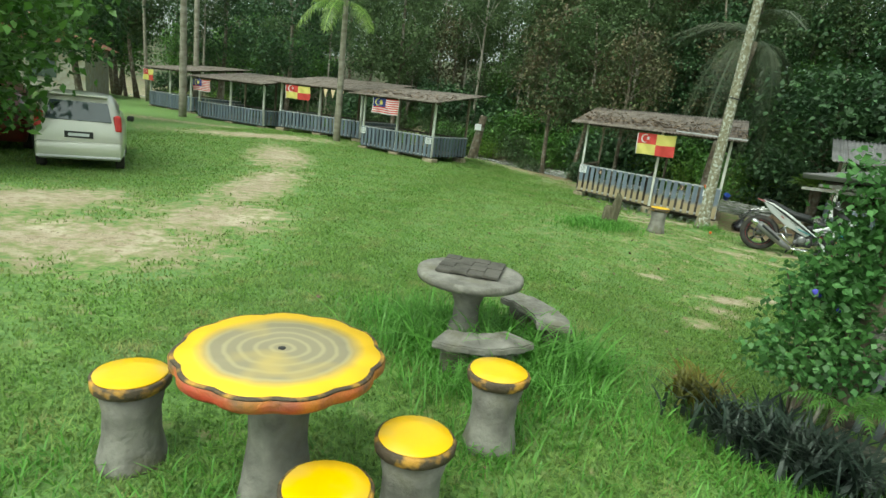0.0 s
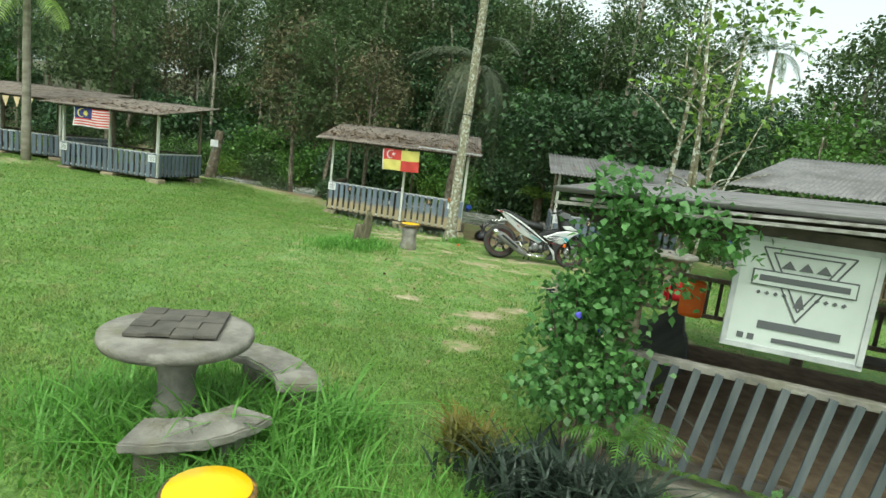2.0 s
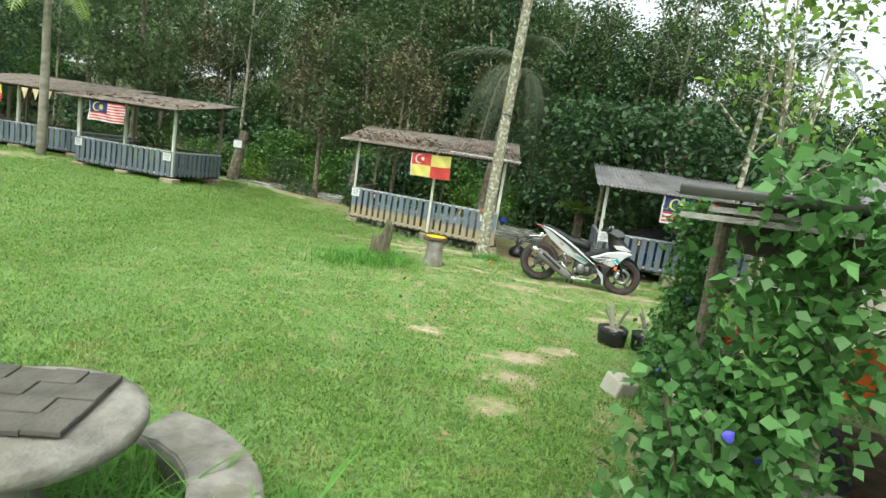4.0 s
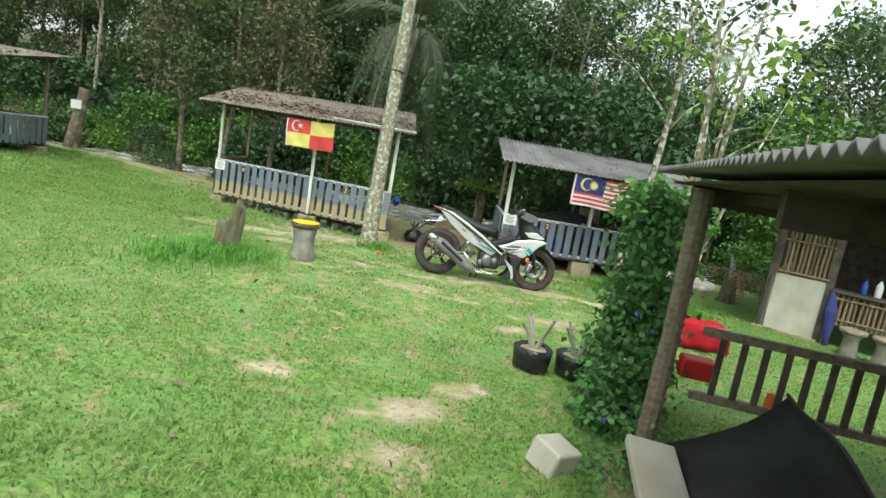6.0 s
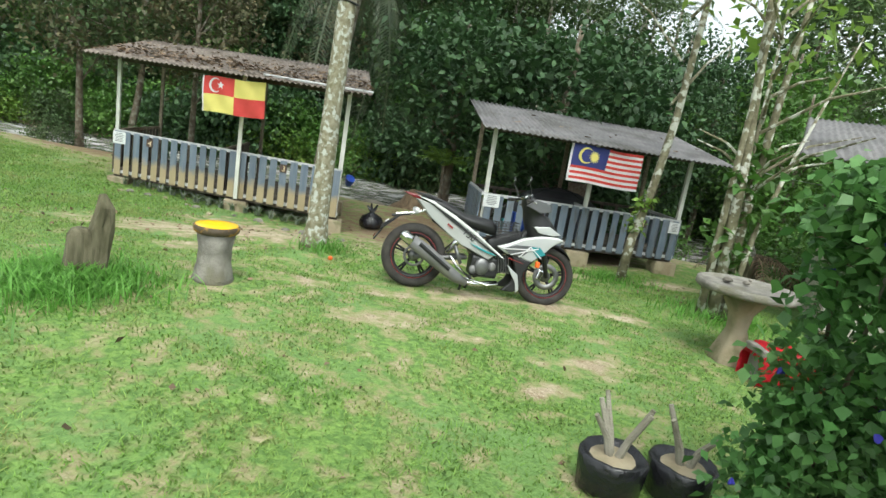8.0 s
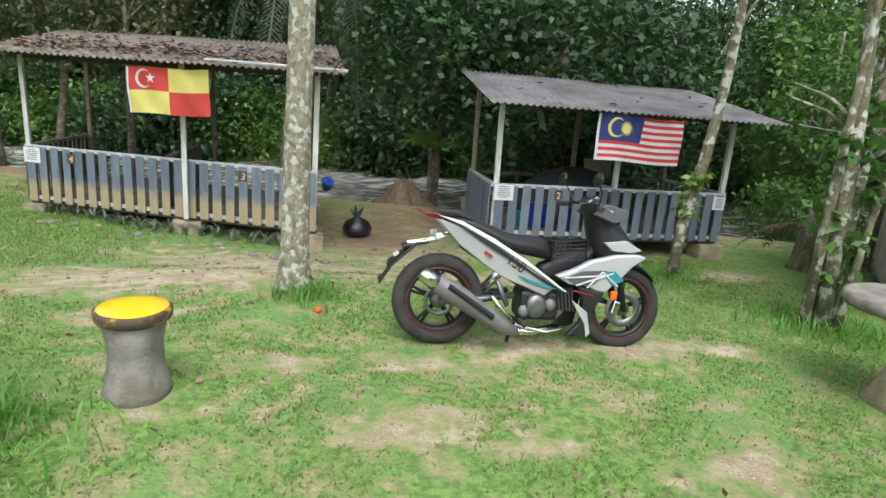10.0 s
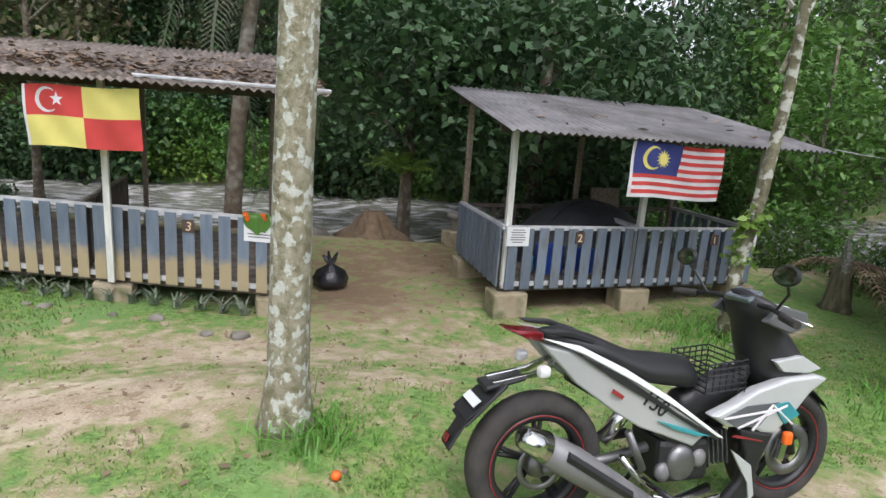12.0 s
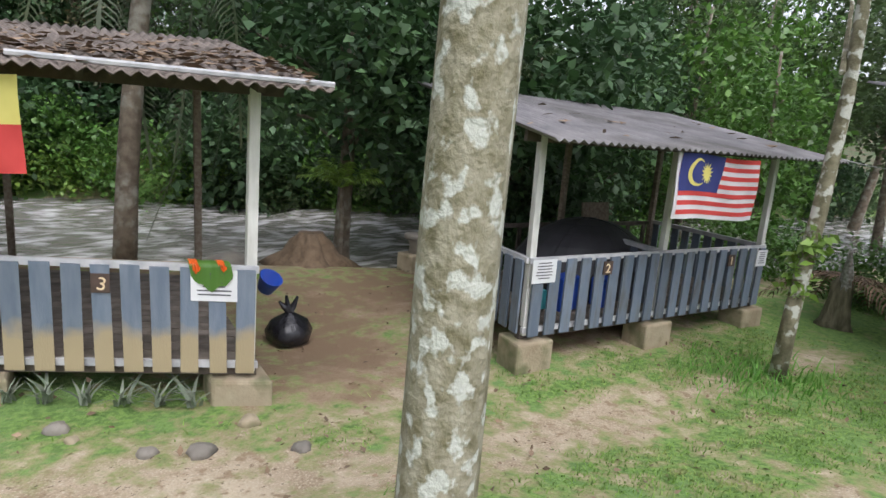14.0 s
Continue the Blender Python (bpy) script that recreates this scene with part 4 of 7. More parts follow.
for y, n0 in ((KD, 26),):
    zr = 0.78
    kadd("inner_rail", boxes(((KL / 2, y, zr), (KL, 0.05, 0.05))), M_WOOD)
    for i in range(n0):
        kadd("baluster", boxes(((0.12 + i * (KL - 0.2) / n0, y, zr - 0.2), (0.035, 0.025, 0.4))), M_DARKWOOD)
    kadd("inner_rail", boxes(((KL / 2, y, 0.37), (KL, 0.05, 0.045))), M_WOOD)
kadd("bench_top", boxes(((KL / 2 + 0.4, 2.6, 0.42), (KL - 1.0, 0.35, 0.04))), M_DARKWOOD)
# made-up dark screen closing the far side, so the interior looks shaded
kadd("back_screen", boxes(((KL + 0.05, KD / 2, 0.75), (0.04, KD, 1.6))), M_DARKWOOD)

# the sign, with its emblem as plain shapes and its words as bars
sign = thing("sign_board", "white vinyl sign board with a black triangular emblem", "sign")
SX0, SX1, SZ0, SZ1, SY = 0.55, 1.18, 0.96, 1.54, 0.02


def sadd(name, bm, material):
    bm.transform(MK)
    return part(name, bm, material, sign)


sadd("board", boxes((((SX0 + SX1) / 2, SY, (SZ0 + SZ1) / 2), (SX1 - SX0, 0.02, SZ1 - SZ0))), M_SIGN)
for c, s in ((((SX0 + SX1) / 2, SY - 0.004, SZ0), (SX1 - SX0 + 0.03, 0.032, 0.028)), (((SX0 + SX1) / 2, SY - 0.004, SZ1), (SX1 - SX0 + 0.03, 0.032, 0.028)),
             ((SX0, SY - 0.004, (SZ0 + SZ1) / 2), (0.028, 0.032, SZ1 - SZ0)), ((SX1, SY - 0.004, (SZ0 + SZ1) / 2), (0.028, 0.032, SZ1 - SZ0))):
    sadd("frame_bar", boxes((c, s)), M_RAIL)
cx = (SX0 + SX1) / 2
YF = SY - 0.013


def line(name, a, b, w):
    a, b = ((cx + (p[0] - cx) * 1.05, p[1]) for p in (a, b))
    dx, dz = b[0] - a[0], b[1] - a[1]
    sadd(name, boxes((((a[0] + b[0]) / 2, YF, (a[1] + b[1]) / 2), (math.hypot(dx, dz), 0.005, w), (0, -math.degrees(math.atan2(dz, dx)), 0))), M_INK)


for k in (0.0, 0.03):
    a, b, c = (cx - 0.2 + k * 1.6, SZ1 - 0.04 - k * 0.8), (cx + 0.2 - k * 1.6, SZ1 - 0.04 - k * 0.8), (cx, SZ1 - 0.41 + k * 1.8)
    for p, q in ((a, b), (b, c), (c, a)):
        line("emblem_line", p, q, 0.008)
sadd("emblem_band", boxes(((cx, YF - 0.004, SZ1 - 0.2), (0.48, 0.005, 0.085))), M_INK)
sadd("emblem_band_face", boxes(((cx, YF - 0.008, SZ1 - 0.2), (0.465, 0.005, 0.07))), M_SIGN)
sadd("word_bar", boxes(((cx, YF - 0.012, SZ1 - 0.2), (0.41, 0.005, 0.032))), M_INK)
for dx in (-0.08, 0.0, 0.08):
    bm = extrude_outline([(cx + dx - 0.035, SZ1 - 0.14), (cx + dx + 0.035, SZ1 - 0.14), (cx + dx, SZ1 - 0.095)], YF - 0.003, YF)
    sadd("emblem_hill", bm, M_INK)
bm = extrude_outline([(cx - 0.025, SZ1 - 0.335), (cx + 0.025, SZ1 - 0.335), (cx + 0.012, SZ1 - 0.29), (cx, SZ1 - 0.26), (cx - 0.014, SZ1 - 0.295)], YF - 0.003, YF)
sadd("emblem_flame", bm, M_INK)
for dx in (-0.17, -0.135, -0.1, -0.065, 0.065, 0.1, 0.135, 0.17):
    sadd("emblem_dot", boxes(((cx + dx * 1.15, YF, SZ1 - 0.28), (0.016, 0.005, 0.018), (0, 45, 0))), M_INK)
sadd("word_bar", boxes(((cx + 0.02, YF, SZ0 + 0.13), (0.38, 0.005, 0.042))), M_INK)
sadd("word_bar", boxes(((cx + 0.1, YF, SZ0 + 0.055), (0.38, 0.005, 0.024))), M_INK)
for dx in (-0.24, -0.19):
    sadd("emblem_square", boxes(((cx + dx, YF, SZ0 + 0.055), (0.032, 0.005, 0.032)), bevel=0.001), M_INK)

# things in the shelter
t = thing("red_bag", "bright red bag hanging behind the fence", "bag")
bm = boxes(((0.42, 0.9, 1.0), (0.16, 0.1, 0.26)), bevel=0.03)
bm.transform(MK)
part("bag_body", bm, M_ORANGE, t)
t = thing("red_tray", "bright red plastic tub by the far rail", "tub")
bm = boxes(((0.1, KD + 0.45, 0.42), (0.22, 0.16, 0.14)), bevel=0.02)
bm.transform(MK)
part("tub_body", bm, M_RED, t)
t = thing("traffic_cone", "orange plastic cone beside the rail", "cone")
bm = lathe([(0.12, -0.2), (0.12, -0.17), (0.085, -0.16), (0.035, 0.45), (0.02, 0.46)], seg=18)
bm.transform(MK @ pose(0.5, KD + 0.12, 0.0))
part("cone_body", bm, M_ORANGE, t, smooth=True)

# shade net draped at the shelter's open side
bm = bmesh.new()
rows = []
for j in range(13):
    f = j / 12
    row = []
    for i in range(17):
        g = i / 16
        y = 1.0 + 2.35 * g
        x = -0.02 - 0.35 * (1 - f) ** 1.5 * (0.7 + 0.3 * math.sin(g * 7)) + 0.5 * f
        p = MK @ Vector((x, y, 0))
        z = gz(p.x, p.y) + 0.03 + (0.5 + 0.12 * g) * f ** 1.3 + 0.03 * math.sin(g * 13 + f * 5)
        row.append(bm.verts.new((p.x, p.y, z)))
    rows.append(row)
for a, b in zip(rows, rows[1:]):
    for i in range(16):
        bm.faces.new((a[i], a[i + 1], b[i + 1], b[i]))
g = bmesh.ops.solidify(bm, geom=bm.faces[:], thickness=0.006)
t = thing("shade_net", "black shade netting draped to the ground by the shelter", "net")
part("netting", bm, M_NET, t, smooth=True)
hem = []
for i in range(17):
    g = i / 16
    p = MK @ Vector((0.48, 1.0 + 2.35 * g, 0))
    hem.append((p.x, p.y, gz(p.x, p.y) + 0.045 + (0.5 + 0.12 * g) + 0.03 * math.sin(g * 13 + 5)))
part("hem_cord", bar(hem, 0.012, seg=6), M_BLACK, t, "black cord along the upper hem")
t = thing("concrete_slab", "grey concrete slab lying by the shelter", "slab")
part("slab", boxes(((1.18, 2.62, gz(1.18, 2.62) + 0.1), (0.28, 0.75, 0.06), (14, 4, -20)), bevel=0.01), M_WALL, t)
t = thing("broken_brick", "pale broken concrete block on the grass", "block")
part("block", boxes(((0.74, 3.0, gz(0.74, 3.0) + 0.07), (0.22, 0.2, 0.17), (12, 8, 25)), bevel=0.015), M_WALL, t)

# ---------- the kitchen hut at the far side ----------
K1 = Matrix.Translation((6.32, 7.55, 0)) @ pose(0, 0, 0, 0, 0, -50)
kh = thing("kitchen_hut", "whitewashed hut with a bamboo screen and corrugated roof", "hut")


def hadd(name, bm, material, smooth=False):
    bm.transform(K1)
    return part(name, bm, material, kh, "", smooth)


hadd("half_wall", boxes(((0.43, 0, 0.2), (0.74, 0.12, 0.95)), ((0.1, 1.5, 0.2), (0.12, 3.0, 0.95))), M_WALL)
hadd("wall_base", boxes(((0.43, -0.03, -0.33), (0.85, 0.26, 0.3))), M_BLOCK)
for x, y in ((0.1, 0), (0.1, 3.0), (0.84, 0), (3.1, 0), (3.1, 3)):
    hadd("post", boxes(((x, y, 0.75), (0.12, 0.12, 2.1)), bevel=0.01), M_DARKWOOD)
rnd = random.Random(41)
for i in range(10):
    x = 0.22 + i * 0.058
    hadd("bamboo_stick", bar([(x, -0.02, 0.66), (x + rnd.uniform(-0.02, 0.02), -0.03, 1.72)], 0.021, seg=7), M_BAMBOO)
for z in (0.72, 1.2, 1.66):
    hadd("bamboo_batten", bar([(0.15, -0.06, z), (0.82, -0.06, z)], 0.016, seg=6), M_BAMBOO)
for i in range(24):
    y = 0.12 + i * 0.12
    hadd("bamboo_stick", bar([(0.06, y, 0.66), (0.06, y + rnd.uniform(-0.03, 0.03), 1.7)], 0.02, seg=7), M_BAMBOO)
hadd("roof", corrugated(-0.55, 4.2, -0.85, 3.8, 1.88, 2.75, seed=8), M_ROOF, True)
hadd("back_wall", boxes(((1.6, 3.1, 0.8), (3.2, 0.1, 2.0)), ((3.2, 1.5, 0.8), (0.1, 3.0, 2.0))), M_DARKWOOD)
hadd("ledge", boxes(((2.0, 0.05, 0.6), (2.2, 0.4, 0.04)), bevel=0.008), M_DARKWOOD)
for i in range(22):
    x = 0.98 + i * 0.06
    hadd("bamboo_stick", bar([(x, -0.06, 0.12), (x + rnd.uniform(-0.015, 0.015), -0.06, 0.57)], 0.02, seg=7), M_BAMBOO)
for z in (0.2, 0.5):
    hadd("bamboo_batten", bar([(0.92, -0.09, z), (2.3, -0.09, z)], 0.015, seg=6), M_BAMBOO)
for x, y, r, h, m_, lab in ((1.25, 0.0, 0.04, 0.24, M_BLUE, "blue plastic bottle standing on the kitchen ledge"), (1.42, 0.02, 0.045, 0.28, M_PAPER, "pale plastic bottle standing on the kitchen ledge"),
                            (1.95, 0.0, 0.075, 0.22, M_BLUE, "blue plastic jug standing on the kitchen ledge"), (2.4, 0.0, 0.05, 0.26, M_PAPER, "white plastic bottle standing on the kitchen ledge")):
    t = thing("bottle", lab, "bottle")
    bm = lathe([(r * 0.9, 0), (r, 0.02), (r, h * 0.62), (r * 0.45, h * 0.78), (r * 0.4, h * 0.86)], seg=14)
    bm.transform(K1 @ pose(x, y, 0.622))
    part("bottle_body", bm, m_, t, smooth=True)
    bm = lathe([(r * 0.46, h * 0.86), (r * 0.46, h), (r * 0.3, h * 1.01)], seg=12)
    bm.transform(K1 @ pose(x, y, 0.622))
    part("cap", bm, M_BLACK, t)
for x in (1.25, 1.62):
    t = thing("stool", "small grey concrete stool beside the kitchen screen", "stool", "stools by the kitchen")
    p = K1 @ Vector((x, -0.75, 0))
    g = gz(p.x, p.y)
    bm = lathe([(0.13, g - 0.03), (0.1, g + 0.1), (0.09, g + 0.26), (0.13, g + 0.33)], seg=18, wob=0.05, seed=3)
    bm.transform(Matrix.Translation((p.x, p.y, 0)))
    part("pedestal", bm, M_CONC, t, smooth=True)
    bm = lathe([(0.14, g + 0.33), (0.165, g + 0.345), (0.165, g + 0.385), (0.15, g + 0.39)], seg=22)
    bm.transform(Matrix.Translation((p.x, p.y, 0)))
    part("seat", bm, M_WOOD, t, smooth=True)
for x, y, w, h, m_, name, lab in ((2.05, -0.7, 0.2, 0.42, M_RED, "plastic_tub", "red plastic tub standing by the kitchen screen"), (2.5, -0.55, 0.24, 0.62, M_PAPER, "canister", "tall white plastic canister by the kitchen screen"), (2.95, -0.6, 0.22, 0.66, M_TEAL, "canister", "tall blue plastic canister by the kitchen screen")):
    p = K1 @ Vector((x, y, 0))
    t = thing(name, lab, "container", m=pose(p.x, p.y, gz(p.x, p.y) - 0.01))
    part("container_body", lathe([(w * 0.42, 0), (w * 0.5, 0.02), (w * 0.52, h * 0.8), (w * 0.42, h * 0.92)], seg=18), m_, t, smooth=True)
    part("lid", lathe([(w * 0.44, h * 0.9), (w * 0.45, h * 0.97), (w * 0.25, h)], seg=18), M_BLACK if m_ is M_PAPER else m_, t)
t = thing("umbrella", "furled navy umbrella leaning on the wall", "umbrella")
bm = bar([(0.98, -0.2, -0.25), (0.94, -0.15, 0.3), (0.9, -0.12, 0.62)], [0.03, 0.09, 0.015], seg=10)
bm.transform(K1)
part("canopy", bm, M_FLAGBLUE, t)


# ---------- painted concrete garden furniture ----------
M_RINGS = bpy.data.materials.new("painted_tree_rings")
M_RINGS.use_nodes = True


def ring_nodes(m):
    """Grey-brown growth rings painted on yellow, worn."""
    n, l = m.node_tree.nodes, m.node_tree.links
    p = n["Principled BSDF"]
    p.inputs["Roughness"].default_value = 0.4
    tc, nz, ln = n.new("ShaderNodeTexCoord"), n.new("ShaderNodeTexNoise"), n.new("ShaderNodeVectorMath")
    nz.inputs["Scale"].default_value, nz.inputs["Detail"].default_value = 5, 4
    l.new(tc.outputs["Object"], nz.inputs["Vector"])
    l.new(tc.outputs["Object"], ln.inputs[0])
    ln.operation = "LENGTH"
    a = n.new("ShaderNodeMath")
    a.operation = "MULTIPLY_ADD"
    l.new(nz.outputs[0], a.inputs[0])
    a.inputs[1].default_value = 0.06
    l.new(ln.outputs["Value"], a.inputs[2])
    s = n.new("ShaderNodeMath")
    s.operation = "MULTIPLY"
    s.inputs[1].default_value = 105
    l.new(a.outputs[0], s.inputs[0])
    w = n.new("ShaderNodeMath")
    w.operation = "SINE"
    l.new(s.outputs[0], w.inputs[0])

    def mp(src, lo, hi):
        r = n.new("ShaderNodeMapRange")
        r.inputs[1].default_value, r.inputs[2].default_value = lo, hi
        l.new(src, r.inputs[0])
        return r.outputs[0]

    def mix(f, c0, c1):
        x = n.new("ShaderNodeMix")
        x.data_type = "RGBA"
        l.new(f, x.inputs[0])
        for sk, v in ((x.inputs[6], c0), (x.inputs[7], c1)):
            if isinstance(v, tuple):
                sk.default_value = (*v, 1)
            else:
                l.new(v, sk)
        return x.outputs[2]

    n2 = n.new("ShaderNodeTexNoise")
    n2.inputs["Scale"].default_value = 3.2
    l.new(tc.outputs["Object"], n2.inputs["Vector"])
    core = mix(mp(w.outputs[0], 0.1, 1.0), (0.27, 0.23, 0.14), (0.38, 0.32, 0.18))
    core = mix(mp(n2.outputs[0], 0.52, 0.7), core, (0.48, 0.36, 0.12))
    l.new(mix(mp(a.outputs[0], 0.31, 0.375), core, (0.85, 0.52, 0.02)), p.inputs["Base Color"])


ring_nodes(M_RINGS)


def yellow_stool(x, y, top, seed, r=0.165, dry=False):
    g = gz(x, y) - 0.02
    t = thing("stool", "yellow-topped concrete tree-stump stool standing in the grass" if not dry else "yellow-topped plain concrete stool on bare sandy ground", "stool", "" if dry else "stools round the table", m=pose(x, y, 0, 0, 0, seed * 40))
    h = top - g
    part("pedestal", lathe([(r * 0.98, g), (r * 0.9, g + 0.05), (r * 0.76, g + h * 0.35), (r * 0.74, g + h * 0.6), (r * 0.88, top - 0.06)], wob=0.06, seed=seed), M_CONC, t, smooth=True)
    part("bark_rim", lathe([(r * 0.9, top - 0.065), (r * 1.02, top - 0.05), (r * 1.04, top - 0.008), (r * 0.97, top - 0.002), (r * 0.9, top - 0.004)], wob=0.03, seed=seed), M_RIMBARK, t, smooth=True)
    part("yellow_top", lathe([(r * 0.9, top - 0.01), (r * 0.95, top), (r * 0.93, top + 0.004), (r * 0.5, top + 0.006)], wob=0.02, seed=seed), M_YELLOW, t, smooth=True)


TX, TY = -2.78, -1.88
t = thing("garden_table", "round concrete table painted as a yellow sawn log", "table", m=pose(TX, TY, 0))
g0 = gz(TX, TY)
part("pedestal", lathe([(0.18, g0 - 0.03), (0.155, g0 + 0.08), (0.125, g0 + 0.3), (0.13, 0.56), (0.2, 0.68)], wob=0.1, seed=2), M_CONC, t, smooth=True)
part("painted_rim", lathe([(0.31, 0.675), (0.4, 0.688), (0.422, 0.71), (0.424, 0.745), (0.415, 0.752)], seg=96, lobes=11, seed=5), M_ORANGE_RIM, t, "chipped orange and brown edge", smooth=True)
part("bark_line", lathe([(0.395, 0.746), (0.421, 0.75), (0.417, 0.757), (0.395, 0.758)], seg=96, lobes=11, seed=5), M_RIMBARK, t, smooth=True)
top = part("table_top", lathe([(0.38, 0), (0.404, 0.004), (0.4, 0.009), (0.17, 0.011)], seg=96, lobes=11, seed=5), M_RINGS, t, "yellow top with painted rings", smooth=True)
top.location.z = 0.752
part("umbrella_hole", lathe([(0.016, 0.7625), (0.016, 0.7655), (0.012, 0.766)], seg=16), M_BLACK, t)
yellow_stool(-3.52, -1.92, 0.48, 1)
yellow_stool(-2.19, -1.78, 0.47, 2)
yellow_stool(-2.0, -0.97, 0.47, 3)
yellow_stool(-2.37, -2.22, 0.46, 4)
yellow_stool(-0.67, 7.33, 0.49, 5, r=0.17, dry=True)

GTX, GTY = -2.51, 0.35
g1 = gz(GTX, GTY)
t = thing("stone_table", "round grey weathered concrete table with a pad lying on it", "table", m=pose(GTX, GTY, 0))
part("table_top", lathe([(0.33, 0.535), (0.405, 0.545), (0.415, 0.57), (0.41, 0.605), (0.38, 0.61)], seg=64, wob=0.004), M_CONC, t, smooth=True)
part("pedestal", lathe([(0.2, g1 - 0.04), (0.15, g1 + 0.05), (0.1, g1 + 0.22), (0.1, 0.36), (0.17, 0.54)], wob=0.08, seed=7), M_CONC, t, smooth=True)
t = thing("pad", "square cracked dark grey pad lying on the round table", "pad", m=pose(GTX - 0.01, GTY + 0.06, 0.613, 0, 0, 4))
bm = bmesh.new()
for i in range(4):
    for j in range(4):
        box(bm, (-0.18 + 0.12 * i, -0.18 + 0.12 * j, 0.014 + 0.006 * ((i + j) % 2)), (0.118, 0.118, 0.022), (0, 0, 0), 0.004)
part("pad_tiles", bm, M_TREADPAD, t)


def arc_bench(a0, a1, r0, r1, top, seed):
    t = thing("curved_bench", "curved grey concrete bench slab on short legs in tall grass", "bench", "benches round the table", m=pose(GTX, GTY, 0))
    bm, n = bmesh.new(), 14
    rings = []
    for k in range(n + 1):
        a = radians(a0 + (a1 - a0) * k / n)
        ring = []
        for r, z in ((r0, top - 0.055), (r1, top - 0.055), (r1, top), (r0, top)):
            ring.append(bm.verts.new((r * math.cos(a), r * math.sin(a), z + 0.004 * math.sin(k * 2 + r * 9))))
        rings.append(ring)
    for a, b in zip(rings, rings[1:]):
        for k in range(4):
            bm.faces.new((a[k], b[k], b[(k + 1) % 4], a[(k + 1) % 4]))
    bm.faces.new(rings[0])
    bm.faces.new(rings[-1][::-1])
    bmesh.ops.recalc_face_normals(bm, faces=bm.faces)
    bmesh.ops.bevel(bm, geom=[e for e in bm.edges if len(e.link_faces) == 2 and e.calc_face_angle() > 0.8], offset=0.01, segments=2, affect="EDGES")
    part("seat_slab", bm, M_CONC, t)
    for f in (0.2, 0.8):
        a = radians(a0 + (a1 - a0) * f)
        r = (r0 + r1) / 2
        x, y = r * math.cos(a), r * math.sin(a)
        g = gz(GTX + x, GTY + y)
        part("leg", boxes(((x, y, (g - 0.03 + top - 0.05) / 2), (0.1, 0.2, top - 0.02 - g), (0, 0, math.degrees(a))), bevel=0.015), M_CONC, t)


arc_bench(-95, -28, 0.4, 0.68, 0.27, 1)
arc_bench(8, 72, 0.56, 0.84, 0.28, 2)

# the round stone table by the kitchen
t = thing("stone_table", "pale round stone table on a flared brown stone foot", "table", m=pose(3.85, 6.35, 0))
g2 = gz(3.85, 6.35)
part("table_top", lathe([(0.3, 0.5), (0.42, 0.5), (0.44, 0.52), (0.435, 0.57), (0.4, 0.575), (0.39, 0.565)], seg=48, wob=0.01), M_CONC, t, smooth=True)
part("pedestal", lathe([(0.24, g2 - 0.04), (0.17, g2 + 0.06), (0.085, g2 + 0.3), (0.1, 0.3), (0.22, 0.5)], wob=0.16, seed=9), M_BLOCK, t, smooth=True)
for k, (dx, dy) in enumerate(((-0.2, 0.05), (-0.05, -0.02), (0.12, 0.1))):
    s = thing("pebble", "small dark pebble on the stone table", "stone", "pebbles on the table", m=pose(3.85 + dx, 6.35 + dy, 0.575))
    part("stone", lathe([(0.01, 0), (0.045 - 0.012 * k, 0.01), (0.04 - 0.012 * k, 0.04 - 0.008 * k), (0.008, 0.055 - 0.01 * k)], seg=10, wob=0.2, seed=k), M_STONE, s, smooth=True)
t = thing("stone_bench", "low stone bench under a red cloth", "bench", m=pose(3.92, 5.85, 0, 0, 0, -20))
g3 = gz(3.92, 5.85)
part("seat_slab", boxes(((0, 0, 0.12), (0.6, 0.3, 0.07)), bevel=0.02), M_CONC, t)
for x in (-0.2, 0.2):
    part("leg", boxes(((x, 0, (g3 + 0.08) / 2 - 0.02), (0.12, 0.22, 0.12 - g3)), bevel=0.015), M_CONC, t)
t = thing("red_cloth", "crumpled bright red cloth draped over the stone bench", "cloth", m=pose(3.92, 5.85, 0, 0, 0, -20))
bm, rows = bmesh.new(), []
for j in range(17):
    row = []
    for i in range(17):
        u, v = i / 16 * 2 - 1, j / 16 * 2 - 1
        drop = max(0, abs(v) - 0.45) * 0.55 + max(0, abs(u) - 0.8) * 0.5
        row.append(bm.verts.new((u * 0.31, math.copysign(min(abs(v) * 0.33, 0.168 + 0.02 * math.sin(u * 9)), v), 0.168 - drop + 0.008 * math.sin(u * 11 + v * 5))))
    rows.append(row)
for a, b in zip(rows, rows[1:]):
    for i in range(16):
        bm.faces.new((a[i], a[i + 1], b[i + 1], b[i]))
bmesh.ops.solidify(bm, geom=bm.faces[:], thickness=0.006)
part("cloth", bm, M_CLOTHRED, t, smooth=True)

# stump
t = thing("tree_stump", "short weathered tree stump split at the top, in long grass", "stump", m=pose(-1.56, 7.15, 0))
g4 = gz(-1.56, 7.15)
part("stump_wood", lathe([(0.15, g4 - 0.05), (0.12, g4 + 0.05), (0.1, g4 + 0.2), (0.095, g4 + 0.32), (0.07, g4 + 0.36)], wob=0.3, seed=3), M_STUMP, t, smooth=True)
part("splinter", bar([(0.1, 0, g4 + 0.05), (0.12, 0, g4 + 0.36), (0.14, 0.01, g4 + 0.52), (0.12, 0.01, g4 + 0.62)], [0.075, 0.075, 0.055, 0.02], seg=9, wobble=0.5, seed=3), M_STUMP, t)

# bin bag
t = thing("bin_bag", "knotted black bin bag on the bare earth", "bag", m=pose(1.84, 12.85, gz(1.84, 12.85)))
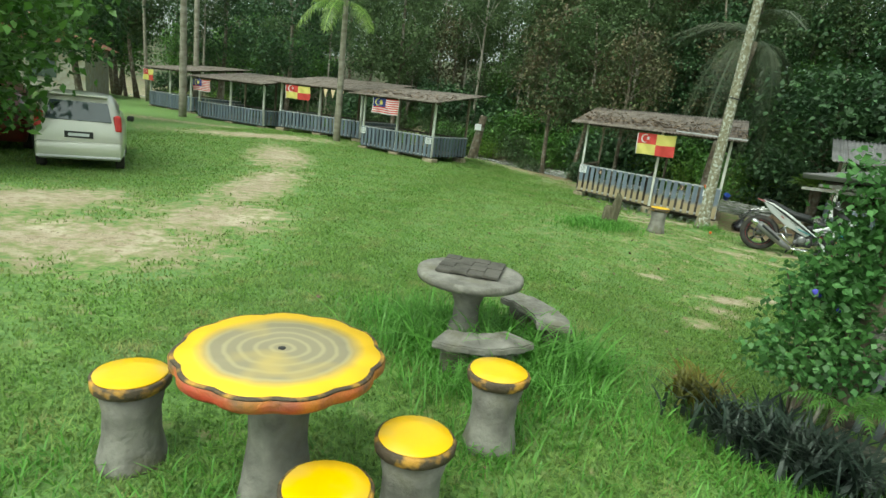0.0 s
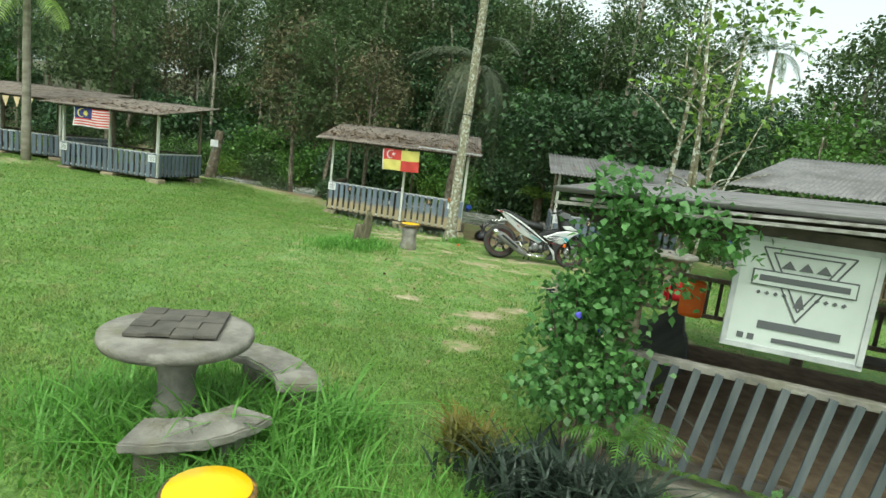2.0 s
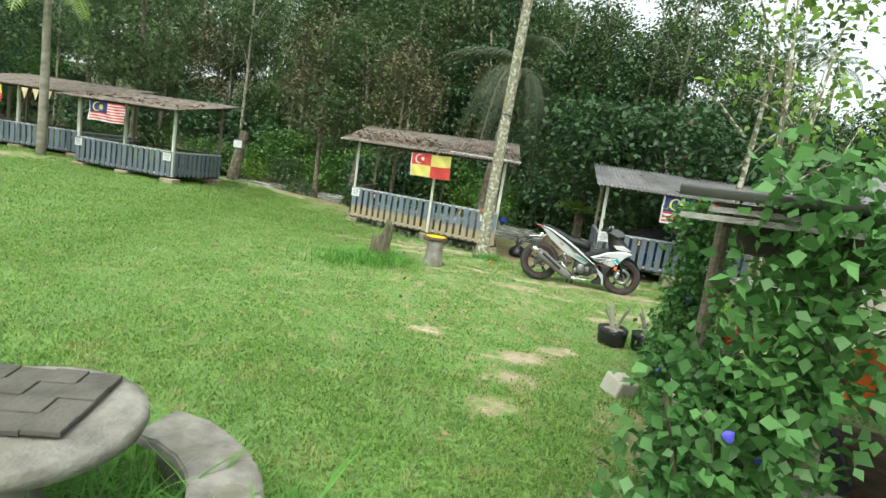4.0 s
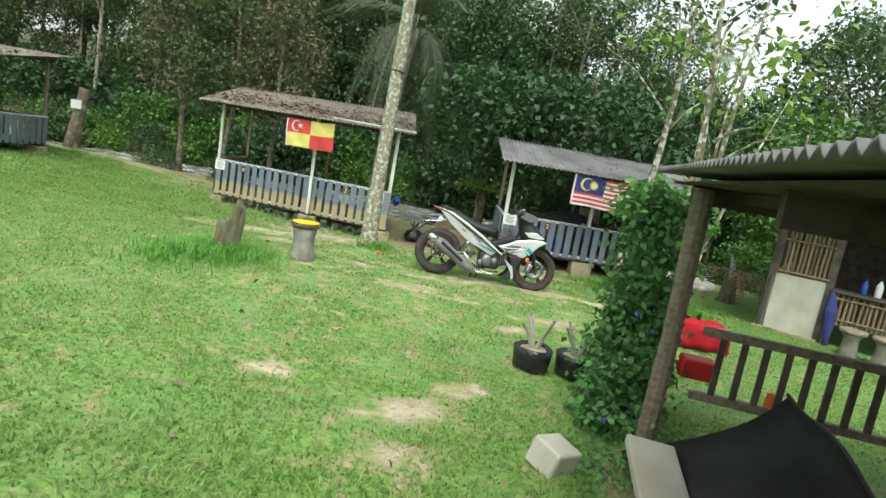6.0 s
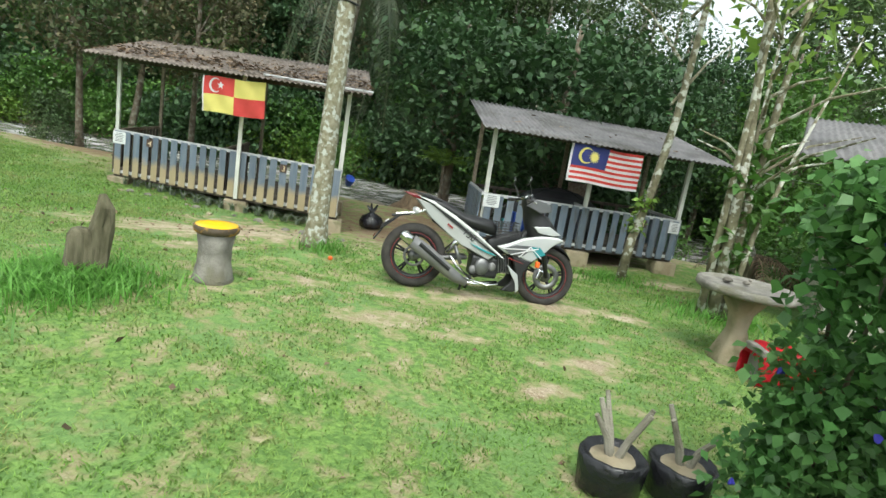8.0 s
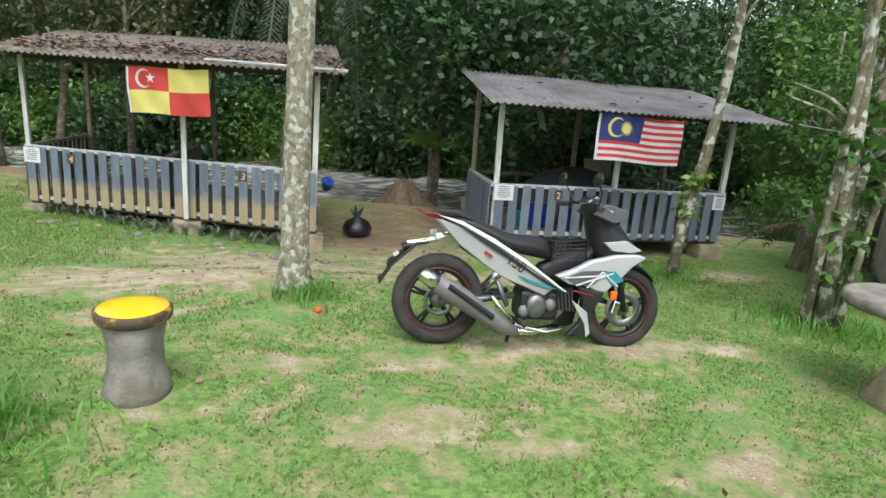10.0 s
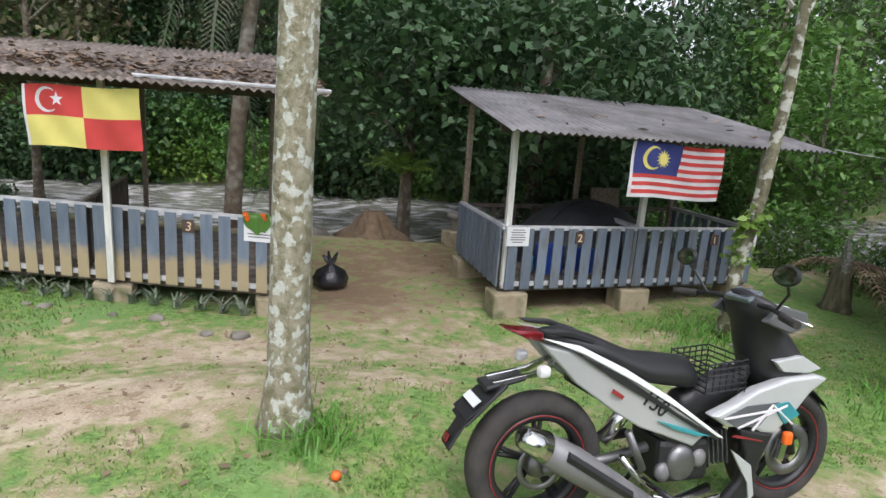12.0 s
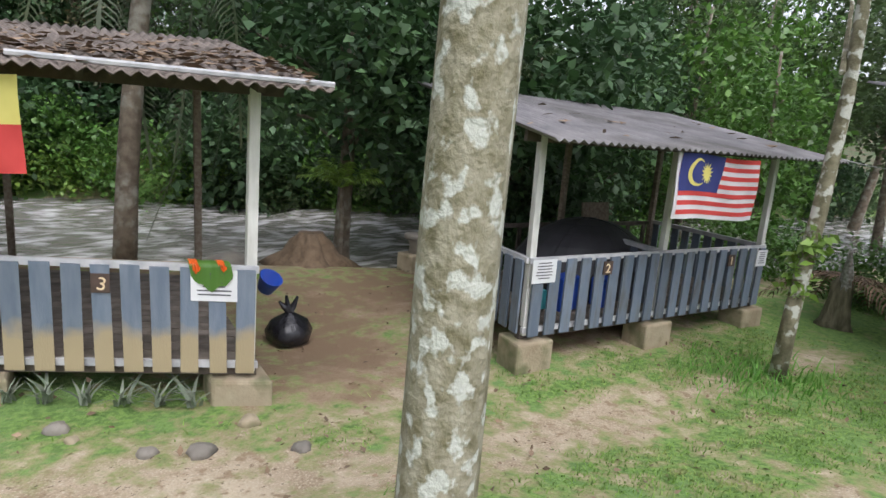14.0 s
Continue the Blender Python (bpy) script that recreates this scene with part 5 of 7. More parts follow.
part("sack", lathe([(0.1, 0), (0.2, 0.03), (0.22, 0.12), (0.17, 0.22), (0.06, 0.29), (0.035, 0.31)], seg=24, wob=0.12, seed=4), M_BAG, t, smooth=True)
for a, b in ((0.09, 0.45), (-0.03, 0.47), (-0.1, 0.42)):
    part("knot_ear", bar([(0, 0, 0.3), (a * 0.5, 0.01, 0.36), (a, 0.02, b)], [0.035, 0.03, 0.012], seg=7, wobble=0.4, seed=6), M_BAG, t)

# potted cuttings near the shelter
for k, (x, y, lab) in enumerate(((1.27, 4.6, "black nursery bag holding pale bare forked cuttings"), (1.62, 4.5, "black nursery bag holding short bare cuttings"))):
    t = thing("potted_plant", lab, "plant", m=pose(x, y, gz(x, y)))
    part("pot", lathe([(0.13, 0), (0.15, 0.02), (0.16, 0.14), (0.165, 0.2), (0.15, 0.205), (0.14, 0.18)], seg=20, wob=0.1, seed=k), M_BAG, t, smooth=True)
    part("soil", lathe([(0.14, 0.15), (0.142, 0.175), (0.05, 0.19)], seg=14, wob=0.05, seed=2), M_BLOCK, t)
    rnd = random.Random(60 + k)
    for b in range(5 if k == 0 else 3):
        a = rnd.uniform(0, 6.28)
        q = (0.13 * math.cos(a), 0.13 * math.sin(a), rnd.uniform(0.34, 0.5))
        part("stem", bar([(0.02 * math.cos(a), 0.02 * math.sin(a), 0.17), (q[0] * 0.4, q[1] * 0.4, 0.28), q], [0.022, 0.018, 0.012], seg=7, wobble=0.2, seed=b), M_PALE_BARK, t)

# leaning dark post with a small plate
t = thing("leaning_post", "dark leaning stump of a post with a small white plate", "post", m=pose(-7.0, 19.0, 0))
g5 = gz(-7.0, 19.0)
part("post_wood", bar([(-0.15, 0, g5 - 0.2), (0, 0, g5 + 0.8), (0.15, 0, g5 + 1.7)], [0.2, 0.16, 0.13], seg=10, wobble=0.2), M_BARK2, t)
part("plate", boxes(((0.02, -0.22, g5 + 1.25), (0.26, 0.02, 0.24))), M_PAPER, t)


# ---------- the motorcycle ----------
def wheel(name, x, r, tw, bike, disc):
    """Tyre, rim with a red line, five paired spokes, hub and brake disc; axle along y."""
    w = new(name)
    w.parent, w.location = bike, (x, 0, r)
    turn = Matrix.Rotation(radians(90), 4, "X")

    def wadd(n, bm, material):
        bm.transform(turn)
        return part(n, bm, material, w, smooth=True)

    ro, ri = r, r - 0.085 * (tw / 0.1) ** 0.4
    prof = [(ri, -tw * 0.36), (ri + 0.03, -tw * 0.48), (ro - 0.03, -tw * 0.48), (ro - 0.008, -tw * 0.3), (ro, 0), (ro - 0.008, tw * 0.3), (ro - 0.03, tw * 0.48), (ri + 0.03, tw * 0.48), (ri, tw * 0.36)]

    def ring(profile, seg=48):
        bm, rings = bmesh.new(), []
        for k in range(seg):
            a = 2 * math.pi * k / seg
            rings.append([bm.verts.new((q * math.cos(a), q * math.sin(a), z)) for q, z in profile])
        m = len(profile)
        for k in range(seg):
            a, b = rings[k], rings[(k + 1) % seg]
            for j in range(m):
                bm.faces.new((a[j], b[j], b[(j + 1) % m], a[(j + 1) % m]))
        bmesh.ops.recalc_face_normals(bm, faces=bm.faces)
        return bm

    wadd("tyre", ring(prof), M_RUBBER)
    wadd("rim", ring([(ri - 0.022, -tw * 0.36), (ri + 0.004, -tw * 0.4), (ri + 0.004, tw * 0.4), (ri - 0.022, tw * 0.36), (ri - 0.03, 0)]), M_BLACK)
    wadd("rim_stripe", ring([(ri - 0.002, tw * 0.405), (ri + 0.003, tw * 0.405), (ri + 0.003, tw * 0.42), (ri - 0.002, tw * 0.42)]), M_RED_RIM)
    wadd("rim_stripe", ring([(ri - 0.002, -tw * 0.42), (ri + 0.003, -tw * 0.42), (ri + 0.003, -tw * 0.405), (ri - 0.002, -tw * 0.405)]), M_RED_RIM)
    for k in range(5):
        a = 2 * math.pi * k / 5 + 0.3
        for o in (-0.09, 0.09):
            p = (0.05 * math.cos(a), 0.05 * math.sin(a), 0)
            q = ((ri - 0.015) * math.cos(a + o), (ri - 0.015) * math.sin(a + o), 0)
            wadd("spoke", bar([p, q], [0.014, 0.009], seg=7), M_BLACK)
    wadd("hub", lathe([(0.045, -0.06), (0.055, -0.03), (0.055, 0.03), (0.045, 0.06)], seg=18), M_ALLOY)
    if disc:
        wadd("brake_disc", ring([(0.075, 0.055), (disc, 0.055), (disc, 0.06), (0.075, 0.06)], 40), M_ALLOY)
    return w


bike = thing("motorcycle", "silver and black underbone motorcycle parked on its stand on worn grass", "motorcycle",
             m=pose(1.12, 7.78, -0.05, -6, 1.2, -13))
bike.scale = (1.06, 1.06, 1.06)
SB = 1.1


def badd(name, bm, material, label="", parent=None, smooth=False):
    return part(name, bm, material, parent or bike, label, smooth)


def side(name, pts, y, thick, material, label="", bevel=0.008, both=True, parent=None):
    """A body panel from its side outline; on both flanks unless told otherwise."""
    for s in ((-1, 1) if both else (-1,)):
        a, b = sorted((s * y, s * (y - thick)))
        badd(name, extrude_outline([(x * SB, z) for x, z in pts], a, b, bevel), material, label, parent)


def rod(name, pts, r, material, seg=9, label="", parent=None):
    badd(name, bar([(x * SB, y, z) for x, y, z in pts], r, seg=seg), material, label, parent, True)


wheel("rear_wheel", 0.0, 0.3, 0.115, bike, 0.1)
wheel("front_wheel", 1.44, 0.288, 0.09, bike, 0.125)
# frame, engine and swing arm
rod("swing_arm", [(0, 0.085, 0.3), (0.3, 0.09, 0.33), (0.5, 0.07, 0.36)], 0.022, M_ALLOY)
rod("swing_arm", [(0, -0.085, 0.3), (0.3, -0.09, 0.33), (0.5, -0.07, 0.36)], 0.022, M_ALLOY)
rod("frame_tube", [(0.1, 0, 0.72), (0.45, 0, 0.5), (0.62, 0, 0.4), (0.95, 0, 0.5), (1.12, 0, 0.78)], 0.04, M_BLACK)
rod("frame_tube", [(0.95, 0, 0.5), (0.92, 0, 0.3), (0.6, 0, 0.2)], 0.03, M_BLACK)
badd("engine", boxes(((0.68 * SB, 0, 0.3), (0.3, 0.22, 0.2)), ((0.83 * SB, 0, 0.34), (0.2, 0.16, 0.15), (0, -12, 0)), bevel=0.03), M_BLACK, "black ribbed engine block")
for k in range(6):
    badd("cooling_fin", boxes((((0.79 + 0.025 * k) * SB, 0, 0.345), (0.008, 0.19, 0.16), (0, -12, 0))), M_ALLOY)
cover = lathe([(0.075, -0.02), (0.08, 0.0), (0.07, 0.018), (0.03, 0.024)], seg=24)
cover.transform(pose(0.65 * SB, -0.115, 0.3, 90, 0, 0))
badd("crankcase_cover", cover, M_ALLOY, smooth=True)
for dx, dz in ((0.1, 0.02), (-0.08, -0.03)):
    cc = lathe([(0.04, -0.02), (0.042, 0.0), (0.02, 0.012)], seg=16)
    cc.transform(pose((0.65 + dx) * SB, -0.115, 0.29 + dz, 90, 0, 0))
    badd("case_cap", cc, M_MUFFLER, smooth=True)
rod("shock_spring", [(0.3, -0.03, 0.38), (0.5, -0.03, 0.62)], 0.035, M_CHROME)
rod("foot_bar", [(0.52, -0.05, 0.2), (0.54, -0.24, 0.2)], 0.014, M_BLACK)
rod("foot_bracket", [(0.33, -0.14, 0.36), (0.42, -0.14, 0.26), (0.52, -0.13, 0.2)], 0.014, M_CHROME)
rod("foot_bracket", [(0.36, -0.13, 0.46), (0.44, -0.14, 0.3)], 0.018, M_ALLOY)
rod("brake_pedal", [(0.5, -0.15, 0.18), (0.72, -0.16, 0.14), (0.82, -0.18, 0.17)], 0.009, M_CHROME)
rod("side_stand", [(0.6, 0.1, 0.18), (0.58, 0.2, 0.02)], 0.012, M_BLACK)
rod("centre_stand", [(0.5, -0.08, 0.16), (0.47, -0.1, 0.05)], 0.014, M_BLACK)
# exhaust
ex = [(0.82, -0.11, 0.17), (0.6, -0.14, 0.13), (0.48, -0.16, 0.15)]
rod("exhaust_pipe", ex, 0.022, M_CHROME)
badd("muffler", bar([(0.52 * SB, -0.155, 0.13), (0.4 * SB, -0.165, 0.18), (0.1 * SB, -0.175, 0.36), (-0.06 * SB, -0.18, 0.45)], [0.03, 0.055, 0.07, 0.062], seg=14), M_MUFFLER, smooth=True)
badd("muffler_tip", bar([(-0.05 * SB, -0.18, 0.445), (-0.15 * SB, -0.183, 0.5), (-0.16 * SB, -0.183, 0.505)], [0.064, 0.05, 0.03], seg=14), M_CHROME, "bright metal exhaust tip", smooth=True)
badd("heat_shield", bar([(0.33 * SB, -0.222, 0.24), (0.02 * SB, -0.235, 0.43)], 0.022, seg=6), M_BLACK)
# body panels
side("tail_panel", [(-0.12, 0.90), (0.1, 0.83), (0.35, 0.7), (0.62, 0.53), (0.78, 0.44), (0.7, 0.37), (0.54, 0.43), (0.42, 0.47), (0.3, 0.54), (0.06, 0.72)], 0.125, 0.05, M_BIKEGREY, "grey tail fairing")
side("tail_stripe_panel", [(-0.13, 0.93), (0.06, 0.875), (0.3, 0.75), (0.55, 0.6), (0.86, 0.4), (0.82, 0.41), (0.6, 0.545), (0.35, 0.69), (0.08, 0.84)], 0.137, 0.02, M_WHITEPAINT, "white stripe along the tail", bevel=0.003)
side("black_stripe_panel", [(0.0, 0.875), (0.3, 0.715), (0.6, 0.525), (0.84, 0.4), (0.8, 0.4), (0.56, 0.53), (0.28, 0.69)], 0.139, 0.02, M_BLACK, bevel=0.002)
side("teal_stripe_panel", [(0.5, 0.5), (0.66, 0.455), (0.78, 0.42), (0.7, 0.425), (0.58, 0.46)], 0.14, 0.02, M_TEAL, bevel=0.002)
side("side_panel", [(0.35, 0.58), (0.62, 0.5), (0.78, 0.42), (0.72, 0.34), (0.52, 0.42), (0.42, 0.5)], 0.11, 0.03, M_BLACK)
side("front_fairing", [(0.76, 0.51), (0.88, 0.555), (1.0, 0.62), (1.18, 0.665), (1.33, 0.675), (1.4, 0.655), (1.3, 0.59), (1.22, 0.5), (1.12, 0.41), (1.05, 0.42), (0.98, 0.45), (0.86, 0.455)], 0.15, 0.06, M_SILVER, "silver front fairing", bevel=0.015)
side("fairing_decal", [(0.82, 0.5), (0.94, 0.55), (1.12, 0.56), (1.02, 0.46), (0.9, 0.455)], 0.156, 0.012, M_DECAL, bevel=0.001)
side("fairing_decal", [(1.08, 0.55), (1.17, 0.56), (1.24, 0.5), (1.16, 0.46)], 0.158, 0.01, M_TEAL, bevel=0.001)
for x0, z0, x1, z1 in ((0.82, 0.5, 1.12, 0.53), (0.9, 0.455, 1.16, 0.545), (0.98, 0.44, 1.08, 0.55), (1.08, 0.55, 1.2, 0.46)):
    for s in (-1, 1):
        badd("decal_line", bar([(x0 * SB, s * 0.158, z0), (x1 * SB, s * 0.158, z1)], 0.006, seg=5), M_FLAGWHITE)
side("leg_shield", [(0.92, 0.45), (1.06, 0.42), (1.12, 0.42), (1.06, 0.3), (1.03, 0.13), (0.98, 0.11), (0.86, 0.11), (0.95, 0.2), (0.98, 0.3)], 0.15, 0.04, M_BLACK, "black leg shield", bevel=0.012)
side("leg_shield_trim", [(0.88, 0.36), (1.0, 0.28), (1.035, 0.14), (1.01, 0.11), (0.99, 0.2), (0.94, 0.27)], 0.158, 0.012, M_SILVER, "silver leg shield trim", bevel=0.003)
side("red_trim", [(0.88, 0.415), (1.04, 0.385), (1.05, 0.388), (0.9, 0.422)], 0.157, 0.01, M_RED_RIM, bevel=0.001)
bm, rows = bmesh.new(), []
for x, z, rx, ry in ((1.24, 0.58, 0.1, 0.09), (1.23, 0.64, 0.17, 0.12), (1.2, 0.7, 0.17, 0.125), (1.16, 0.76, 0.15, 0.12), (1.12, 0.82, 0.13, 0.11), (1.09, 0.87, 0.12, 0.11), (1.08, 0.91, 0.13, 0.14), (1.075, 0.95, 0.125, 0.15), (1.06, 0.985, 0.1, 0.13), (1.03, 1.01, 0.06, 0.09), (1.02, 1.02, 0.03, 0.04)):
    rows.append([bm.verts.new((x * SB + rx * math.cos(a), ry * math.sin(a), z + 0.03 * math.cos(a) * (1 if z < 0.85 else -0.6))) for a in [2 * math.pi * i / 20 for i in range(20)]])
for a, b in zip(rows, rows[1:]):
    for i in range(20):
        bm.faces.new((a[i], a[(i + 1) % 20], b[(i + 1) % 20], b[i]))
bm.faces.new(rows[0][::-1])
bm.faces.new(rows[-1])
badd("front_cowl", bm, M_BLACK, "rounded black front and handlebar cowl", smooth=True)
badd("headlight", boxes(((1.185 * SB, 0, 0.93), (0.03, 0.17, 0.08), (0, -12, 0)), bevel=0.012), M_LAMPWHITE, "clear headlight lens", smooth=True)
side("cowl_fin", [(0.97, 0.92), (1.06, 0.99), (1.2, 0.96), (1.22, 0.9), (1.12, 0.87)], 0.165, 0.03, M_DECAL, bevel=0.006)
side("cowl_blade", [(1.08, 0.74), (1.24, 0.76), (1.36, 0.7), (1.28, 0.68), (1.14, 0.69)], 0.14, 0.03, M_SILVER, bevel=0.005)
badd("speedometer", boxes(((1.0 * SB, 0, 1.005), (0.1, 0.15, 0.03), (0, -25, 0)), bevel=0.012), M_GLASS)
badd("inner_tunnel", boxes(((0.85 * SB, 0, 0.56), (0.4, 0.12, 0.14), (0, -20, 0)), bevel=0.04), M_BLACK, smooth=True)
# seat
bm, rows = bmesh.new(), []
for k, (x, z, w, h) in enumerate(((-0.06, 0.925, 0.06, 0.02), (0.05, 0.9, 0.1, 0.045), (0.2, 0.84, 0.12, 0.05), (0.36, 0.76, 0.125, 0.055), (0.45, 0.72, 0.13, 0.06), (0.58, 0.7, 0.125, 0.065), (0.7, 0.685, 0.1, 0.07), (0.75, 0.66, 0.06, 0.05))):
    rows.append([bm.verts.new((x * SB, w * math.cos(a), z - 0.02 + h * math.sin(a))) for a in [2 * math.pi * i / 12 for i in range(12)]])
for a, b in zip(rows, rows[1:]):
    for i in range(12):
        bm.faces.new((a[i], a[(i + 1) % 12], b[(i + 1) % 12], b[i]))
bm.faces.new(rows[0][::-1])
bm.faces.new(rows[-1])
bmesh.ops.recalc_face_normals(bm, faces=bm.faces)
badd("seat", bm, M_BLACK, "long black vinyl seat", smooth=True)
side("grab_rail", [(-0.14, 0.96), (0.02, 0.935), (0.16, 0.88), (0.14, 0.865), (0.0, 0.915), (-0.1, 0.935)], 0.105, 0.025, M_BLACK, bevel=0.006)
badd("tail_light", extrude_outline([(-0.26 * SB, 0.955), (-0.08 * SB, 0.925), (-0.07 * SB, 0.885), (-0.14 * SB, 0.9)], -0.05, 0.05, 0.008), M_TAILRED, "dark red wedge tail light")
for s in (-1, 1):
    badd("rear_indicator", boxes(((-0.1 * SB, s * 0.11, 0.79), (0.06, 0.05, 0.045)), bevel=0.015), M_LAMPWHITE, "clear rear indicator")
    badd("front_indicator", boxes(((1.17 * SB, s * 0.17, 0.4), (0.05, 0.03, 0.06)), bevel=0.012), M_ORANGE, "orange front indicator")
side("rear_arm", [(-0.3, 0.745), (-0.12, 0.765), (0.02, 0.8), (0.02, 0.785), (-0.1, 0.745), (-0.29, 0.73)], 0.05, 0.02, M_CHROME, bevel=0.003)
badd("rear_fender", boxes(((-0.3 * SB, 0, 0.62), (0.022, 0.17, 0.27), (0, 24, 0)), ((-0.365 * SB, 0, 0.46), (0.016, 0.1, 0.16), (0, 30, 0)), ((-0.24 * SB, 0, 0.735), (0.2, 0.12, 0.022), (0, -10, 0)), bevel=0.009), M_BLACK, "black rear mudguard")
plate = badd("number_plate", boxes(((-0.335 * SB, 0, 0.61), (0.006, 0.17, 0.15), (0, 24, 0)), bevel=0.002), M_BLACK, "black number plate")
for dz in (0.035, -0.03):
    badd("plate_bar", boxes(((-0.342 * SB - 0.004 - dz * 0.0, 0, 0.608 + dz * 0.9), (0.004, 0.13, 0.045), (0, 24, 0))), M_PAPER, parent=plate)
badd("reflector", boxes(((-0.4 * SB, -0.0, 0.43), (0.01, 0.045, 0.035), (0, 28, 0)), bevel=0.004), M_TAILRED)
# fork, front mudguard, brakes
for s in (-1, 1):
    badd("fork_leg", bar([(1.44, s * 0.075, 0.28), (1.36, s * 0.075, 0.55), (1.28, s * 0.07, 0.75)], [0.024, 0.026, 0.02], seg=10), M_BLACK, smooth=True)
fb, rows = bmesh.new(), []
for k in range(10):
    a = radians(35 + 115 * k / 9)
    rows.append([fb.verts.new((1.44 + (0.325 - 0.012 * abs(y) / 0.06) * math.cos(a), y, 0.288 + (0.325 - 0.03 * (abs(y) / 0.06) ** 2) * math.sin(a))) for y in (-0.06, -0.035, 0, 0.035, 0.06)])
for a, b in zip(rows, rows[1:]):
    for i in range(4):
        fb.faces.new((a[i], a[i + 1], b[i + 1], b[i]))
bmesh.ops.solidify(fb, geom=fb.faces[:], thickness=0.005)
badd("front_fender", fb, M_BLACK, "black front mudguard", smooth=True)
badd("brake_caliper", boxes(((1.36, -0.085, 0.3), (0.06, 0.03, 0.1), (0, 15, 0)), bevel=0.012), M_CHROME)
# handlebar, mirrors, basket
rod("handlebar", [(0.94, -0.34, 0.96), (1.0, -0.15, 0.98), (1.0, 0.15, 0.98), (0.94, 0.34, 0.96)], 0.012, M_BLACK)
for s in (-1, 1):
    badd("hand_grip", bar([(0.92 * SB, s * 0.36, 0.958), (0.96 * SB, s * 0.25, 0.965)], 0.018, seg=10), M_RUBBER)
    rod("brake_lever", [(0.99, s * 0.22, 0.97), (1.0, s * 0.36, 0.95)], 0.006, M_CHROME)
    mr = new("mirror")
    mr.parent = bike
    badd("mirror_stalk", bar([(0.98 * SB, s * 0.2, 0.98), (0.96 * SB, s * 0.27, 1.06), (0.92 * SB, s * 0.29, 1.12)], 0.006, seg=6), M_BLACK, parent=mr)
    sh = lathe([(0.01, -0.02), (0.045, -0.012), (0.055, 0.0), (0.052, 0.006)], seg=20)
    sh.transform(pose(0.915 * SB, s * 0.29, 1.14, 0, -80, 0) @ Matrix.Diagonal((0.8, 1.25, 1, 1)))
    badd("mirror_shell", sh, M_BLACK, parent=mr, smooth=True)
    gl = lathe([(0.045, 0.006), (0.045, 0.009)], seg=20)
    gl.transform(pose(0.915 * SB, s * 0.29, 1.14, 0, -80, 0) @ Matrix.Diagonal((0.8, 1.25, 1, 1)))
    badd("mirror_glass", gl, M_MIRROR, parent=mr)
basket = new("basket")
basket.parent = bike
for k in range(6):
    z = 0.6 + 0.025 * k
    badd("wire", bar([(0.74 * SB, -0.12, z), (0.95 * SB, -0.12, z + 0.02), (0.95 * SB, 0.12, z + 0.02), (0.74 * SB, 0.12, z), (0.74 * SB, -0.12, z)], 0.004, seg=5), M_BLACK, parent=basket)
for k in range(7):
    x = 0.74 + 0.035 * k
    for s in (-1, 1):
        badd("wire", bar([(x * SB, s * 0.12, 0.6), (x * SB, s * 0.12, 0.735)], 0.003, seg=4), M_BLACK, parent=basket)
for s in (-1,):
    writing("model_figure", "150", 0.105, Matrix.Translation((0.41 * SB, s * 0.128, 0.545)) @ Matrix.Rotation(radians(32), 4, "Y") @ Matrix.Rotation(radians(90), 4, "X"), M_BLACK, bike)

for x, z, w in ((0.27, 0.645, 0.08),):
    badd("model_bar", boxes(((x * SB, -0.141, z), (w, 0.004, 0.018), (0, 32, 0))), M_RED_RIM)

# the tail sits low over the rear wheel, and the wheelbase is short
for ob in bike.children:
    if ob.name.startswith("front_wheel"):
        ob.location.x *= 0.88
for ob in bike.children_recursive:
    if ob.type == "MESH" and not ob.parent.name.startswith(("rear_wheel", "front_wheel")):
        for v in ob.data.vertices:
            f = max(0.0, min(1.2, (0.55 - v.co.x) / 0.65)) * max(0.0, min(1.0, (v.co.z - 0.5) / 0.2))
            v.co.z -= 0.07 * f
            v.co.x = (v.co.x + 0.06 * f) * 0.88

# ---------- parked cars ----------
car = thing("car", "champagne hatchback parked nose-in on the grass under a tree", "car", m=pose(-12.0, 5.4, gz(-12.0, 5.4) - 0.02, 0, 0, 134))


def cadd(name, bm, material, label="", smooth=False, parent=None):
    return part(name, bm, material, parent or car, label, smooth)


# car axes: x forwards, y to its left, z up; the tail is at x = 0
bm, rows = bmesh.new(), []
for x, w, zb, zs, zr, wr in ((0.0, 0.7, 0.3, 0.62, 0.8, 0.62), (0.05, 0.76, 0.22, 0.7, 0.95, 0.68), (0.3, 0.79, 0.2, 0.88, 1.42, 0.57), (0.5, 0.8, 0.2, 0.92, 1.5, 0.58), (1.3, 0.8, 0.2, 0.93, 1.53, 0.59), (2.1, 0.8, 0.2, 0.93, 1.46, 0.58), (2.75, 0.8, 0.2, 0.93, 1.0, 0.62), (3.4, 0.77, 0.22, 0.85, 0.88, 0.6), (3.6, 0.66, 0.3, 0.6, 0.62, 0.5)):
    half = [(w * 0.92, zb), (w, zb + 0.12), (w, zs - 0.05), (w * 0.985, zs), (wr + 0.04, zr - 0.1), (wr - 0.06, zr), (wr * 0.5, zr + 0.025)]
    rows.append([bm.verts.new((x, y, z)) for y, z in half] + [bm.verts.new((x, -y, z)) for y, z in half[::-1]])
for a, b in zip(rows, rows[1:]):
    m_ = len(a)
    for i in range(m_):
        bm.faces.new((a[i], a[(i + 1) % m_], b[(i + 1) % m_], b[i]))
bm.faces.new(rows[0])
bm.faces.new(rows[-1][::-1])
bmesh.ops.recalc_face_normals(bm, faces=bm.faces)
